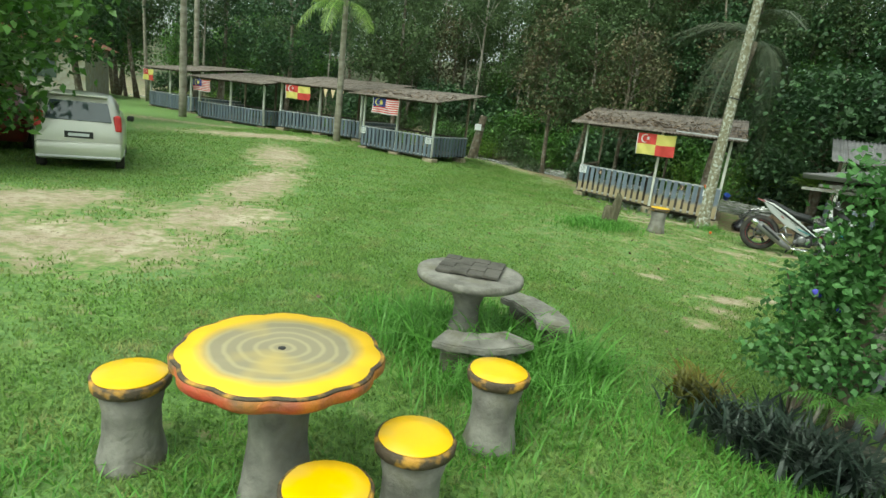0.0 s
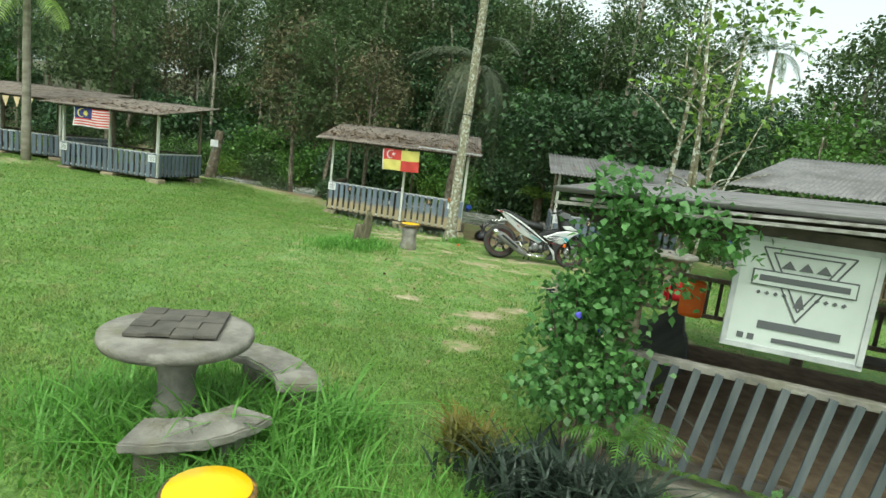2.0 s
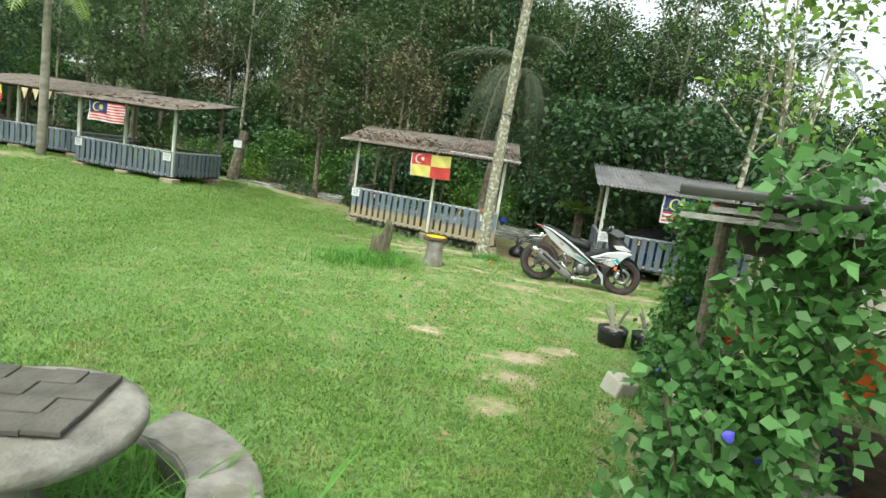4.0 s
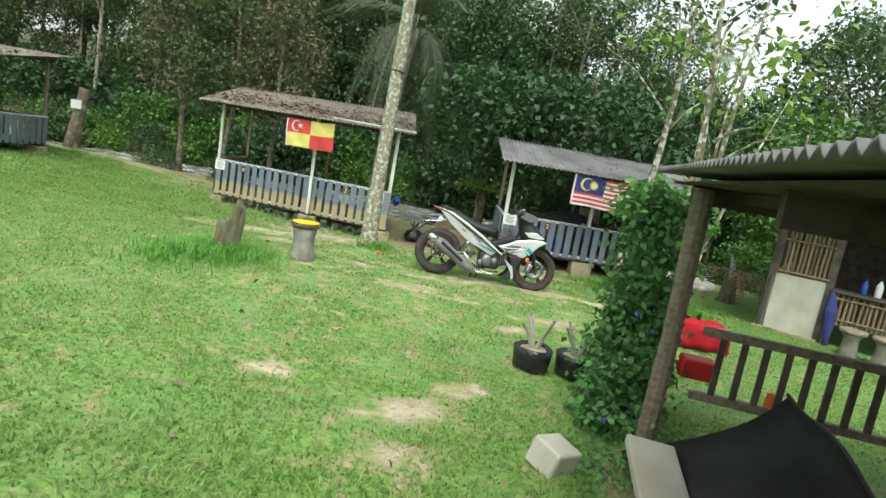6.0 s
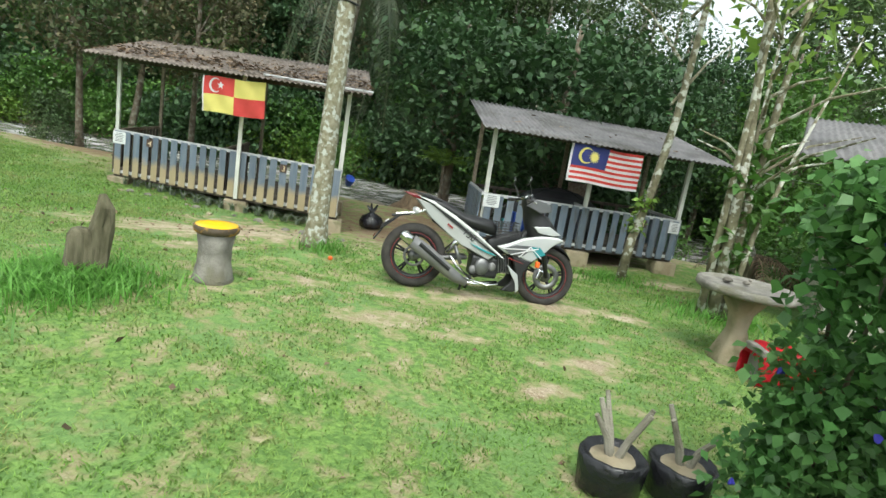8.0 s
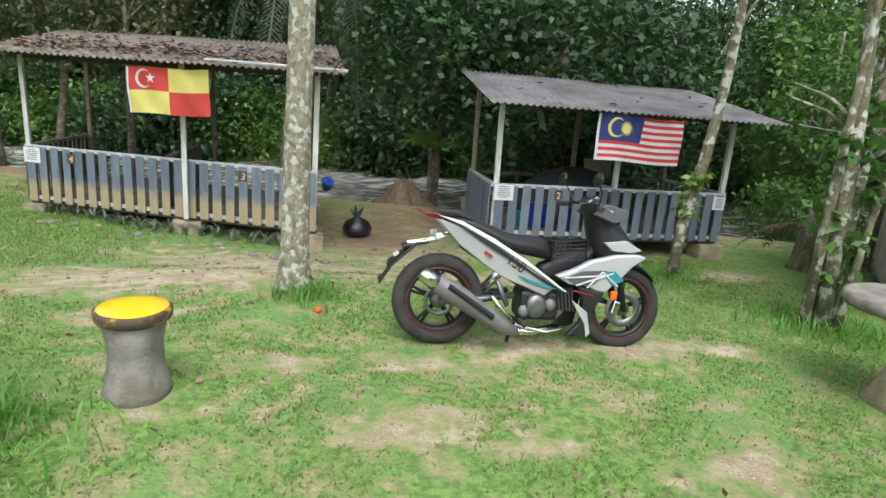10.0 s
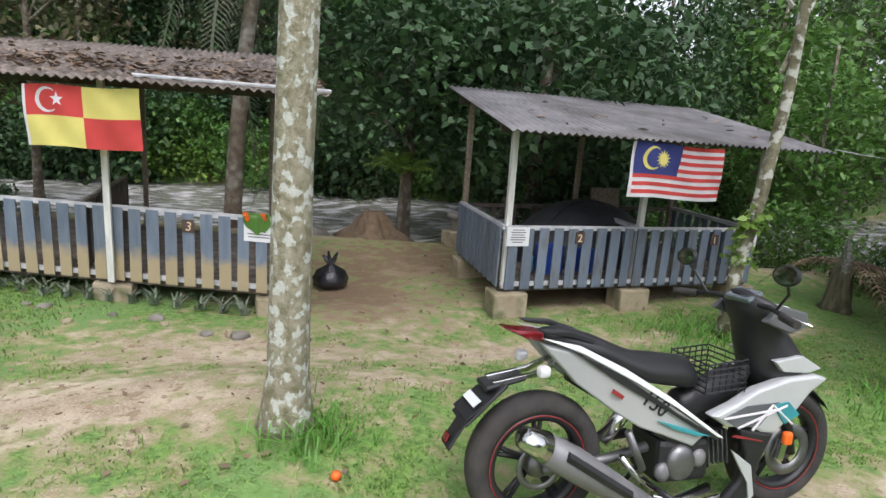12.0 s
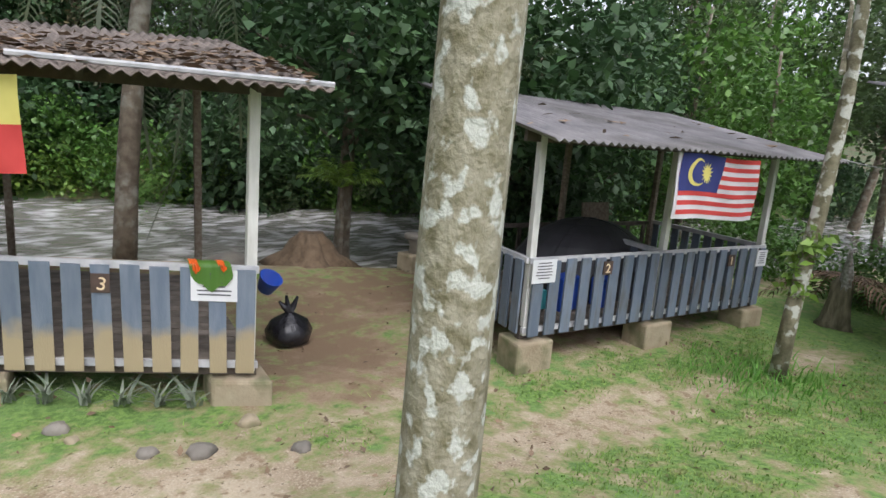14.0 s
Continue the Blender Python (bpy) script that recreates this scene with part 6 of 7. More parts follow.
cadd("body", bm, M_CARPAINT, "champagne metallic body", True)
cadd("rear_window", extrude_outline([(-0.58, 0.98), (0.58, 0.98), (0.5, 1.4), (-0.5, 1.4)], -0.01, 0.01, 0.004), M_GLASS, "tinted rear window").matrix_basis = pose(0.14, 0, 0.0, 0, 0, 90) @ pose(0, 0, 0, 0, 0, 0)
for ob in car.children:
    if ob.name.startswith("rear_window"):
        ob.matrix_basis = Matrix.Translation((0.155, 0, 0)) @ Matrix.Rotation(radians(-90), 4, "Z") @ Matrix.Translation((0, 0, 1.19)) @ Matrix.Rotation(radians(-29), 4, "X") @ Matrix.Translation((0, 0, -1.19))
for s in (-1, 1):
    cadd("tail_lamp", boxes(((0.12, s * 0.68, 0.98), (0.14, 0.14, 0.34), (0, 10, s * -12)), bevel=0.04), M_RED, "red tail lamp")
    cadd("side_window", extrude_outline([(0.55, 0.97), (2.45, 0.97), (1.95, 1.36), (0.62, 1.4)], s * 0.70 - 0.004, s * 0.70 + 0.004), M_GLASS)
    cadd("bumper_reflector", boxes(((-0.015, s * 0.55, 0.36), (0.02, 0.18, 0.035))), M_RED)
    cadd("door_mirror", boxes(((2.2, s * 0.9, 0.98), (0.12, 0.16, 0.13)), bevel=0.04), M_BLACK)
    for x in (0.55, 2.95):
        wb = new("wheel")
        wb.parent, wb.location = car, (x, s * 0.71, 0.28)
        tt = lathe([(0.2, -0.085), (0.28, -0.075), (0.285, 0.0), (0.28, 0.075), (0.2, 0.085)], seg=28)
        tt.transform(Matrix.Rotation(radians(90), 4, "X"))
        cadd("tyre", tt, M_RUBBER, parent=wb)
        tt = lathe([(0.19, -0.09), (0.19, 0.09), (0.05, 0.095)], seg=20)
        tt.transform(Matrix.Rotation(radians(90 * s), 4, "X"))
        cadd("hub_cap", tt, M_CHROME, parent=wb)
cadd("rear_bumper", boxes(((0.0, 0, 0.42), (0.16, 1.5, 0.34)), bevel=0.06), M_CARPAINT, smooth=True)
cadd("bumper_lip", boxes(((-0.03, 0, 0.29), (0.14, 1.46, 0.05)), bevel=0.015), M_FLAGWHITE)
np_ = cadd("number_plate", boxes(((-0.012, 0.0, 0.73), (0.02, 0.5, 0.13)), bevel=0.005), M_BLACK, "black number plate")
cadd("plate_bar", boxes(((-0.025, 0.0, 0.73), (0.006, 0.36, 0.06))), M_PAPER, parent=np_)
cadd("rear_wiper", bar([(0.06, 0.0, 1.0), (0.1, -0.3, 1.06)], 0.012, seg=6), M_BLACK)
cadd("roof_spoiler", boxes(((0.34, 0, 1.49), (0.18, 1.0, 0.04), (0, 8, 0)), bevel=0.012), M_CARPAINT)

car2 = thing("car", "maroon car half hidden under the trees", "car", m=pose(-14.8, 5.5, gz(-14.8, 5.5), 0, 0, 136))
bm, rows = bmesh.new(), []
for x, w, zb, zr, wr in ((0, 0.7, 0.3, 0.85, 0.6), (0.1, 0.8, 0.2, 1.0, 0.66), (0.8, 0.82, 0.2, 1.42, 0.58), (2.0, 0.82, 0.2, 1.45, 0.58), (2.9, 0.82, 0.2, 0.98, 0.66), (3.9, 0.72, 0.25, 0.75, 0.6)):
    half = [(w * 0.94, zb), (w, zb + 0.2), (w, min(0.9, zr)), (wr, zr)]
    rows.append([bm.verts.new((x, y, z)) for y, z in half] + [bm.verts.new((x, -y, z)) for y, z in half[::-1]])
for a, b in zip(rows, rows[1:]):
    for i in range(8):
        bm.faces.new((a[i], a[(i + 1) % 8], b[(i + 1) % 8], b[i]))
bm.faces.new(rows[0])
bm.faces.new(rows[-1][::-1])
bmesh.ops.recalc_face_normals(bm, faces=bm.faces)
part("body", bm, M_CARRED, car2, smooth=True)
for s in (-1, 1):
    part("side_window", extrude_outline([(0.7, 0.95), (2.7, 0.95), (2.1, 1.34), (0.95, 1.34)], s * 0.74 - 0.004, s * 0.74 + 0.004), M_GLASS, car2)
    for x in (0.65, 3.1):
        tt = lathe([(0.2, -0.09), (0.3, -0.08), (0.3, 0.08), (0.2, 0.09)], seg=24)
        tt.transform(pose(x, s * 0.76, 0.3, 90, 0, 0))
        part("tyre", tt, M_RUBBER, car2)

# far house behind the cars
t = thing("house", "small white house with a rusty red roof beyond the car park", "house", m=pose(-36, 23, gz(-36, 23) - 0.2, 0, 0, 35))
part("wall", boxes(((0, 0, 1.5), (8, 6, 3.2))), M_WALL, t)
part("roof", extrude_outline([(-4.6, 3.0), (4.6, 3.0), (0, 5.0)], -3.5, 3.5), M_TERRA, t)
for x in (-2, 2):
    part("window", boxes(((x, -3.02, 1.7), (1.2, 0.08, 1.2))), M_GLASS, t)
part("door", boxes(((0, -3.02, 1.0), (1.0, 0.08, 2.0))), M_DARKWOOD, t)


# ---------- trees ----------
def clumps(rng, n, centre, radii, per, spread):
    """Leaf places in clumps scattered near the skin of an ellipsoid."""
    d = rng.normal(size=(n, 3))
    d /= np.linalg.norm(d, axis=1)[:, None]
    c = np.asarray(centre) + d * np.asarray(radii) * rng.uniform(0.35, 1.0, n)[:, None] ** 0.5
    return c, (c[:, None, :] + rng.normal(size=(n, per, 3)) * spread * np.array([1, 1, 0.6])).reshape(-1, 3)


def tree(label, h, r, crown, leaf_mat, bark, leaf=0.3, n=60, per=60, spread=0.5, seed=0, lean=0.0, limbs=7, shape=1.0, at=(0, 0), thick=1.0, category="tree", name="tree"):
    """Trunk, limbs and a crown of separate leaves. crown: centre height and radii (horizontal, vertical)."""
    rng = np.random.default_rng(seed)
    t = thing(name, label, category, "trees by the stream", m=pose(at[0], at[1], gz(*at) - 0.15))
    cz, rh, rv = crown
    bend = rng.normal(size=2) * 0.03 * h
    pts = [(lean * h * f + bend[0] * math.sin(f * 3), bend[1] * math.sin(f * 2.5), h * f) for f in np.linspace(0, 1, 8)]
    bm = bar(pts, [r * thick * (1.35 - 0.35 * min(1, 8 * f)) * (1 - 0.75 * f) + 0.01 for f in np.linspace(0, 1, 8)], seg=10, wobble=0.12, seed=seed)
    cc, leaves = clumps(rng, n, (lean * cz, 0, cz), (rh, rh, rv), per, spread)
    for k in range(limbs):
        q = Vector(cc[k * max(1, n // limbs) % n])
        f = min(0.95, max(0.25, (q.z - 0.25 * rh) / h))
        p = Vector(pts[int(f * 7)])
        mid = (p + q) / 2 + Vector((0, 0, 0.12 * rh))
        tube(bm, [p, mid, q], [r * 0.38 * (1.1 - f * 0.6), r * 0.25, r * 0.08], seg=6, caps=False)
    part("trunk", bm, bark, t, smooth=True)
    leaf_cloud("crown", leaves, None, leaf, leaf_mat, t, seed=seed + 1, shape=shape)
    return t


def frond_mesh(name, length, leaflets, leaf_len, material, parent, m, droop, seed):
    """A feather leaf: an arching midrib with drooping leaflets on both sides."""
    rng = np.random.default_rng(seed)
    v, f = [], []
    pts = [Vector((length * (s - 0.12 * droop * s * s), 0, length * (0.35 * s - droop * 0.75 * s * s))) for s in np.linspace(0, 1, 9)]
    for a, b in zip(pts, pts[1:]):
        o = len(v)
        w = 0.018 * length / 2
        v += [a + Vector((0, w, 0)), a - Vector((0, w, 0)), b - Vector((0, w * 0.8, 0)), b + Vector((0, w * 0.8, 0))]
        f.append((o, o + 1, o + 2, o + 3))
    for k in range(leaflets):
        s = 0.12 + 0.86 * k / leaflets
        i = min(7, int(s * 8))
        p = pts[i].lerp(pts[i + 1], s * 8 - i)
        d = (pts[i + 1] - pts[i]).normalized()
        L = leaf_len * math.sin(0.35 + 2.5 * s) * rng.uniform(0.85, 1.1)
        for sd in (-1, 1):
            tip = p + d * L * 0.45 + Vector((0, sd * L * 0.75, -L * rng.uniform(0.3, 0.75)))
            mid = p + d * L * 0.28 + Vector((0, sd * L * 0.45, -L * 0.05))
            w = d * (0.2 * length / leaflets)
            o = len(v)
            v += [p - w, p + w, mid + w * 1.3, tip, mid - w * 1.3]
            f += [(o, o + 1, o + 2, o + 4), (o + 4, o + 2, o + 3)]
    ob = raw(name, v, f, material, parent)
    ob.matrix_basis = m
    return ob


def palm(label, at, h, r, fronds, length, material, seed=0, lean=0.0, droop=1.0, leaflets=26, leaf_len=0.55, bark=M_PALE_BARK, up=25):
    t = thing("palm", label, "palm", m=pose(at[0], at[1], gz(*at) - 0.1))
    rnd = random.Random(seed)
    pts = [(lean * h * f ** 1.5, 0, h * f) for f in np.linspace(0, 1, 10)]
    part("trunk", bar(pts, [r * (1.25 - 0.45 * f) for f in np.linspace(0, 1, 10)], seg=12, wobble=0.1, seed=seed), bark, t, smooth=True)
    for k in range(fronds):
        a = 360 * k / fronds + rnd.uniform(-15, 15)
        frond_mesh("frond", length * rnd.uniform(0.8, 1.1), leaflets, leaf_len, material, t, Matrix.Translation(pts[-1]) @ pose(0, 0, 0, 0, 0, a) @ pose(0, 0, 0, 0, -rnd.uniform(-30, up + 35), 0), droop * rnd.uniform(0.7, 1.2), seed + k)
    return t


# the lichened trunk beside the motorcycle
t = thing("tree", "slim straight tree with pale lichen-blotched bark", "tree", m=pose(0.32, 8.9, 0))
gt = gz(0.32, 8.9)
part("trunk", bar([(0, 0, gt - 0.1), (0, 0, gt + 0.08), (0.005, 0, gt + 0.3), (0.02, 0.0, 1.4), (0.05, 0, 2.6), (0.1, 0.02, 4.5), (0.16, 0.05, 8.0)], [0.19, 0.14, 0.11, 0.098, 0.094, 0.084, 0.062], seg=18, wobble=0.07, seed=2), M_BARK, t, smooth=True)
for k in range(6):
    a = k * 1.05 + 0.2
    part("root", bar([(0.07 * math.cos(a), 0.07 * math.sin(a), gt + 0.14), (0.15 * math.cos(a), 0.15 * math.sin(a), gt - 0.02)], [0.035, 0.012], seg=7), M_BARK, t, smooth=True)
rng = np.random.default_rng(5)
leaf_cloud("crown", clumps(rng, 70, (0.2, 0, 8.6), (2.2, 2.2, 1.6), 50, 0.4)[1], None, 0.16, M_LEAF_MID, t, seed=3)
part("wire_ring", bar([(0.06 + 0.1 * math.cos(a), 0.1 * math.sin(a), 2.62 + 0.01 * math.sin(2 * a)) for a in np.linspace(0, 6.28, 20)], 0.012, seg=6), M_BLACK, t)

# slim mossy tree before the second hut
t = thing("tree", "thin mottled tree with a mossy foot in front of the hut", "tree", m=pose(5.12, 9.6, 0))
gt = gz(5.12, 9.6)
part("trunk", bar([(-0.12, 0, gt - 0.1), (-0.05, 0, 0.4), (0.12, 0, 1.2), (0.25, 0, 2.2), (0.42, 0.1, 4.0), (0.45, 0.2, 6.5)], [0.075, 0.065, 0.062, 0.055, 0.045, 0.02], seg=12, wobble=0.15, seed=6), M_BARK3, t, smooth=True)
for k, (z, a, L) in enumerate(((2.4, 0.4, 1.4), (3.0, 2.6, 1.2), (3.6, 5.0, 1.5), (4.3, 1.2, 1.0), (5.0, 3.6, 1.0))):
    part("branch", bar([(0.15, 0.05, z), (0.15 + 0.5 * L * math.cos(a), 0.5 * L * math.sin(a), z + 0.5 * L), (0.15 + L * math.cos(a), L * math.sin(a), z + 0.8 * L)], [0.025, 0.018, 0.008], seg=6), M_BARK3, t)
leaf_cloud("crown", clumps(np.random.default_rng(8), 40, (0.3, 0, 5.4), (1.6, 1.6, 1.6), 22, 0.3)[1], None, 0.14, M_LEAF_MID, t, seed=4)
leaf_cloud("moss_tuft", clumps(np.random.default_rng(9), 10, (-0.02, -0.02, 0.75), (0.1, 0.1, 0.35), 16, 0.05)[1], None, 0.1, M_LEAF_LIME, t, seed=5)

# many-stemmed mossy tree near the kitchen hut
t = thing("tree", "many-stemmed mottled tree with ferns on its stems", "tree", m=pose(4.8, 7.55, 0))
gt = gz(4.8, 7.55)
for k, (dx, dy, tx, ty, hh, r) in enumerate(((0, 0, -0.25, 0.3, 5.5, 0.1), (0.12, 0.05, 0.5, 0.2, 5.0, 0.085), (-0.12, 0.08, -0.1, -0.1, 4.2, 0.07), (0.05, -0.1, 1.1, 0.1, 3.4, 0.05), (0.1, 0.1, 0.9, 0.9, 4.4, 0.05))):
    part("stem", bar([(dx, dy, gt - 0.1), (dx + 0.15 * tx, dy + 0.15 * ty, gt + 0.3 * hh), (dx + 0.5 * tx, dy + 0.5 * ty, gt + 0.62 * hh), (dx + tx, dy + ty, gt + hh)], [r * 0.8, r * 0.58, r * 0.4, r * 0.15], seg=10, wobble=0.2, seed=k), M_BARK3, t, smooth=True)
rnd = random.Random(12)
for k in range(16):
    z, a, L = rnd.uniform(1.2, 4.2), rnd.uniform(0, 6.28), rnd.uniform(0.5, 1.5)
    part("branch", bar([(0.1, 0.1, z), (0.1 + 0.5 * L * math.cos(a), 0.1 + 0.5 * L * math.sin(a), z + 0.35 * L), (0.1 + L * math.cos(a), 0.1 + L * math.sin(a), z + 0.5 * L)], [0.022, 0.015, 0.006], seg=6), M_BARK3, t)
leaf_cloud("crown", clumps(np.random.default_rng(14), 34, (0.3, 0.2, 4.2), (1.6, 1.5, 1.5), 16, 0.22)[1], None, 0.16, M_LEAF_LIME, t, seed=6)
leaf_cloud("fern_tuft", clumps(np.random.default_rng(15), 16, (0.05, 0, 1.2), (0.2, 0.2, 0.9), 14, 0.08)[1], None, 0.16, M_LEAF_FRESH, t, seed=7)

# the dark spreading tree behind the second hut
tree("dense dark-leaved spreading tree leaning over the hut", 5.6, 0.2, (3.5, 2.5, 2.0), M_LEAF_DARK, M_BARK2, leaf=0.2, n=130, per=64, spread=0.42, seed=51, at=(6.9, 15.4), limbs=10, shape=1.05)
tree("dense dark-leaved tree overhanging the stream", 5.0, 0.14, (3.6, 1.9, 1.5), M_LEAF_DARK, M_BARK2, leaf=0.19, n=90, per=60, spread=0.38, seed=53, at=(4.35, 16.2), limbs=8, shape=1.05)

# palms
palm("leaning palm with long drooping dark fronds behind the hut", (1.35, 17.3), 5.6, 0.135, 13, 3.3, M_PALM, seed=71, lean=0.1, droop=2.0, leaflets=60, leaf_len=0.6, bark=M_BARK2)
palm("tall slender palm with a bright green crown beside the hut", (-11.6, 15.9), 5.0, 0.11, 11, 2.3, M_LEAF_LIME, seed=72, droop=0.8)
palm("tall slim palm by the far huts", (-20.5, 18.3), 7.5, 0.14, 11, 2.2, M_LEAF_FRESH, seed=73, droop=0.9)
palm("tall slim palm beyond the car", (-24.5, 24), 9, 0.13, 10, 2.2, M_LEAF_FRESH, seed=74, droop=0.9)
for k, (x, y, h) in enumerate(((22, 34, 13), (26, 36, 12), (18.5, 35, 11.5), (-48, 52, 11))):
    palm("tall areca palm standing above the forest edge", (x, y), h - 4.0, 0.12, 10, 2.6, M_LEAF_MID, seed=75 + k, droop=1.3)
# papaya-like sapling by the water
t = thing("sapling", "young broad-leaved papaya-like sapling on the bank", "plant", m=pose(4.1, 15.8, gz(4.1, 15.8)))
part("stem", bar([(0, 0, -0.05), (0.03, 0, 0.8), (0, 0, 1.4)], [0.05, 0.04, 0.03], seg=8), M_BARK2, t)
for k in range(14):
    frond_mesh("frond", 0.75, 13, 0.22, M_LEAF_LIME, t, Matrix.Translation((0, 0, 1.35 - 0.06 * (k % 3))) @ pose(0, 0, 0, 0, 0, 51 * k) @ pose(0, 0, 0, 0, -15 - 20 * (k % 3), 0), 0.6, 90 + k)
t = thing("earth_mound", "bare brown mound of earth on the bank", "mound", m=pose(3.5, 15.6, gz(3.5, 15.6) - 0.05))
part("mound", lathe([(0.62, 0), (0.5, 0.13), (0.36, 0.24), (0.3, 0.4), (0.2, 0.5), (0.16, 0.57), (0.05, 0.54)], seg=26, wob=0.55, seed=3), M_EARTH, t, smooth=True)

# forest models, then copies along the far bank and the hill
rnd = random.Random(101)
KINDS = [
    tree("tall olive-green forest tree with an uneven crown", 11, 0.17, (7.8, 2.6, 3.8), M_LEAF_MID, M_BARK2, leaf=0.25, n=110, per=50, spread=0.5, seed=201, at=(-2.5, 33)),
    tree("tall dark forest tree with hanging foliage", 12, 0.2, (7.5, 2.9, 4.6), M_LEAF_DARK, M_BARK2, leaf=0.26, n=120, per=50, spread=0.5, seed=202, at=(3.5, 31)),
    tree("slender pale-trunked forest tree, thinly leaved", 13, 0.12, (9.6, 1.9, 3.2), M_LEAF_MID, M_PALE_BARK, leaf=0.22, n=60, per=44, spread=0.45, seed=203, at=(-5.5, 36), thick=0.9),
    tree("tall forest tree with browning leaves", 10, 0.15, (6.6, 2.4, 3.6), M_LEAF_BROWN, M_BARK2, leaf=0.22, n=90, per=52, spread=0.5, seed=204, at=(0.5, 30.5)),
    tree("bright green forest tree at the water's edge", 8, 0.13, (5.0, 2.2, 3.0), M_LEAF_FRESH, M_BARK2, leaf=0.25, n=80, per=50, spread=0.48, seed=205, at=(9, 27)),
]


def shore_point(along, d):
    """A place d metres beyond the near bank, a way along it from 0 to 1."""
    i = along * (len(SHORE) - 1)
    k = min(int(i), len(SHORE) - 2)
    a, b = Vector(SHORE[k]), Vector(SHORE[k + 1])
    p = a.lerp(b, i - k)
    u = (b - a).normalized()
    return p.x - u.y * d, p.y + u.x * d


def plant(kind, x, y, s):
    ob = copy_thing(kind, pose(x, y, gz(x, y) - 0.2, 0, 0, rnd.uniform(0, 360)))
    ob.scale = (s, s, s * rnd.uniform(0.9, 1.15))
    return ob


for row, (d0, d1, n, s0, s1) in enumerate(((7.4, 10, 40, 0.55, 0.85), (12, 17, 38, 0.72, 1.0), (20, 30, 30, 0.85, 1.1))):
    for k in range(n):
        al = 0.03 + 0.94 * (k + rnd.uniform(-0.3, 0.3)) / n
        x, y = shore_point(al, rnd.uniform(d0, d1))
        sc = rnd.uniform(s0, s1)
        if y > 14 and 0.27 < x / (y + 3) < 1.15:
            sc *= 0.5
        plant(KINDS[rnd.choice((0, 0, 1, 0, 2, 3, 4) if row == 0 else (0, 1, 2, 2, 3, 1))], x, y, sc)
# the near bank, between and behind the huts, and beside the car park
for x, y, k, s in ((-1.6, 17.2, 3, 0.5), (-3.2, 18.6, 0, 0.55), (-4.3, 19.4, 3, 0.6), (-11.8, 21.6, 0, 0.7), (-19.5, 25, 1, 0.7), (-27, 29, 1, 0.8), (11.5, 12.6, 4, 0.55), (13.5, 10.2, 0, 0.6),
                   (-36, 30, 1, 0.9), (-42, 36, 0, 1.0), (-38, 18, 1, 1.0), (-45, 24, 0, 1.1), (-20, 12.8, 1, 0.62), (17, 8, 1, 0.7), (19, 12, 0, 0.8), (13.5, 15, 4, 0.8), (16.5, 17, 0, 0.8), (20, 16, 4, 0.9), (21, 20, 0, 0.85), (24, 14, 0, 1.0), (11.2, 16.5, 4, 0.6), (28, 19, 1, 1.0), (-34, 44, 4, 1.0), (10.3, 15.4, 1, 0.48), (12.6, 16.6, 1, 0.52), (9.0, 16.4, 0, 0.5), (8.2, 18.5, 1, 0.55)):
    plant(KINDS[k], x, y, s)
for k in range(34):
    x, y = rnd.uniform(-62, -26), rnd.uniform(6, 62)
    if y < 0.9 * -x + 8 + 14 * rnd.random() or y > 0.9 * -x + 20:
        plant(KINDS[rnd.choice((0, 4, 4, 2))], x, y, rnd.uniform(0.7, 1.1))
for k in range(30):
    plant(KINDS[2], *shore_point(rnd.uniform(0.2, 0.72), rnd.uniform(7.2, 13)), rnd.uniform(0.55, 0.9))
# dark low-branched tree over the parked cars
tree("dense low-branched green tree shading the parked cars", 6.5, 0.22, (3.2, 2.6, 2.8), M_LEAF_FRESH, M_BARK2, leaf=0.2, n=170, per=60, spread=0.4, seed=260, at=(-14.4, 4.0), limbs=9)
tree("dense green tree behind the parked cars", 7.5, 0.22, (4.2, 3.0, 3.2), M_LEAF_FRESH, M_BARK2, leaf=0.24, n=120, per=50, spread=0.45, seed=262, at=(-19, 7.5), limbs=9)

# undergrowth
def shrub(label, leaf_mat, h, r, n, per, leaf, seed, at, shape=1.0):
    rng = np.random.default_rng(seed)
    t = thing("shrub", label, "shrub", "undergrowth along the stream", m=pose(at[0], at[1], gz(*at) - 0.1))
    cc, lv = clumps(rng, n, (0, 0, h * 0.5), (r, r, h * 0.5), per, 0.28)
    bm = bmesh.new()
    for k in range(6):
        tube(bm, [(0, 0, 0), tuple(cc[k] * 0.5), tuple(cc[k])], [0.03, 0.02, 0.008], seg=5, caps=False)
    part("stem", bm, M_BARK2, t)
    leaf_cloud("foliage", lv, None, leaf, leaf_mat, t, seed=seed, shape=shape)
    return t


SHRUBS = [shrub("leafy green bush on the stream bank", M_LEAF_FRESH, 1.9, 1.3, 70, 44, 0.14, 301, (1.0, 32)),
          shrub("dark broad-leaved bush on the stream bank", M_LEAF_DARK, 2.4, 1.4, 70, 44, 0.17, 302, (4.0, 29.5), 1.2),
          shrub("olive scrub on the stream bank", M_LEAF_MID, 1.6, 1.2, 60, 44, 0.13, 303, (7.0, 27.5)),
          shrub("pale green fern-like bush on the stream bank", M_LEAF_LIME, 1.1, 1.0, 44, 44, 0.13, 304, (-1.0, 33))]
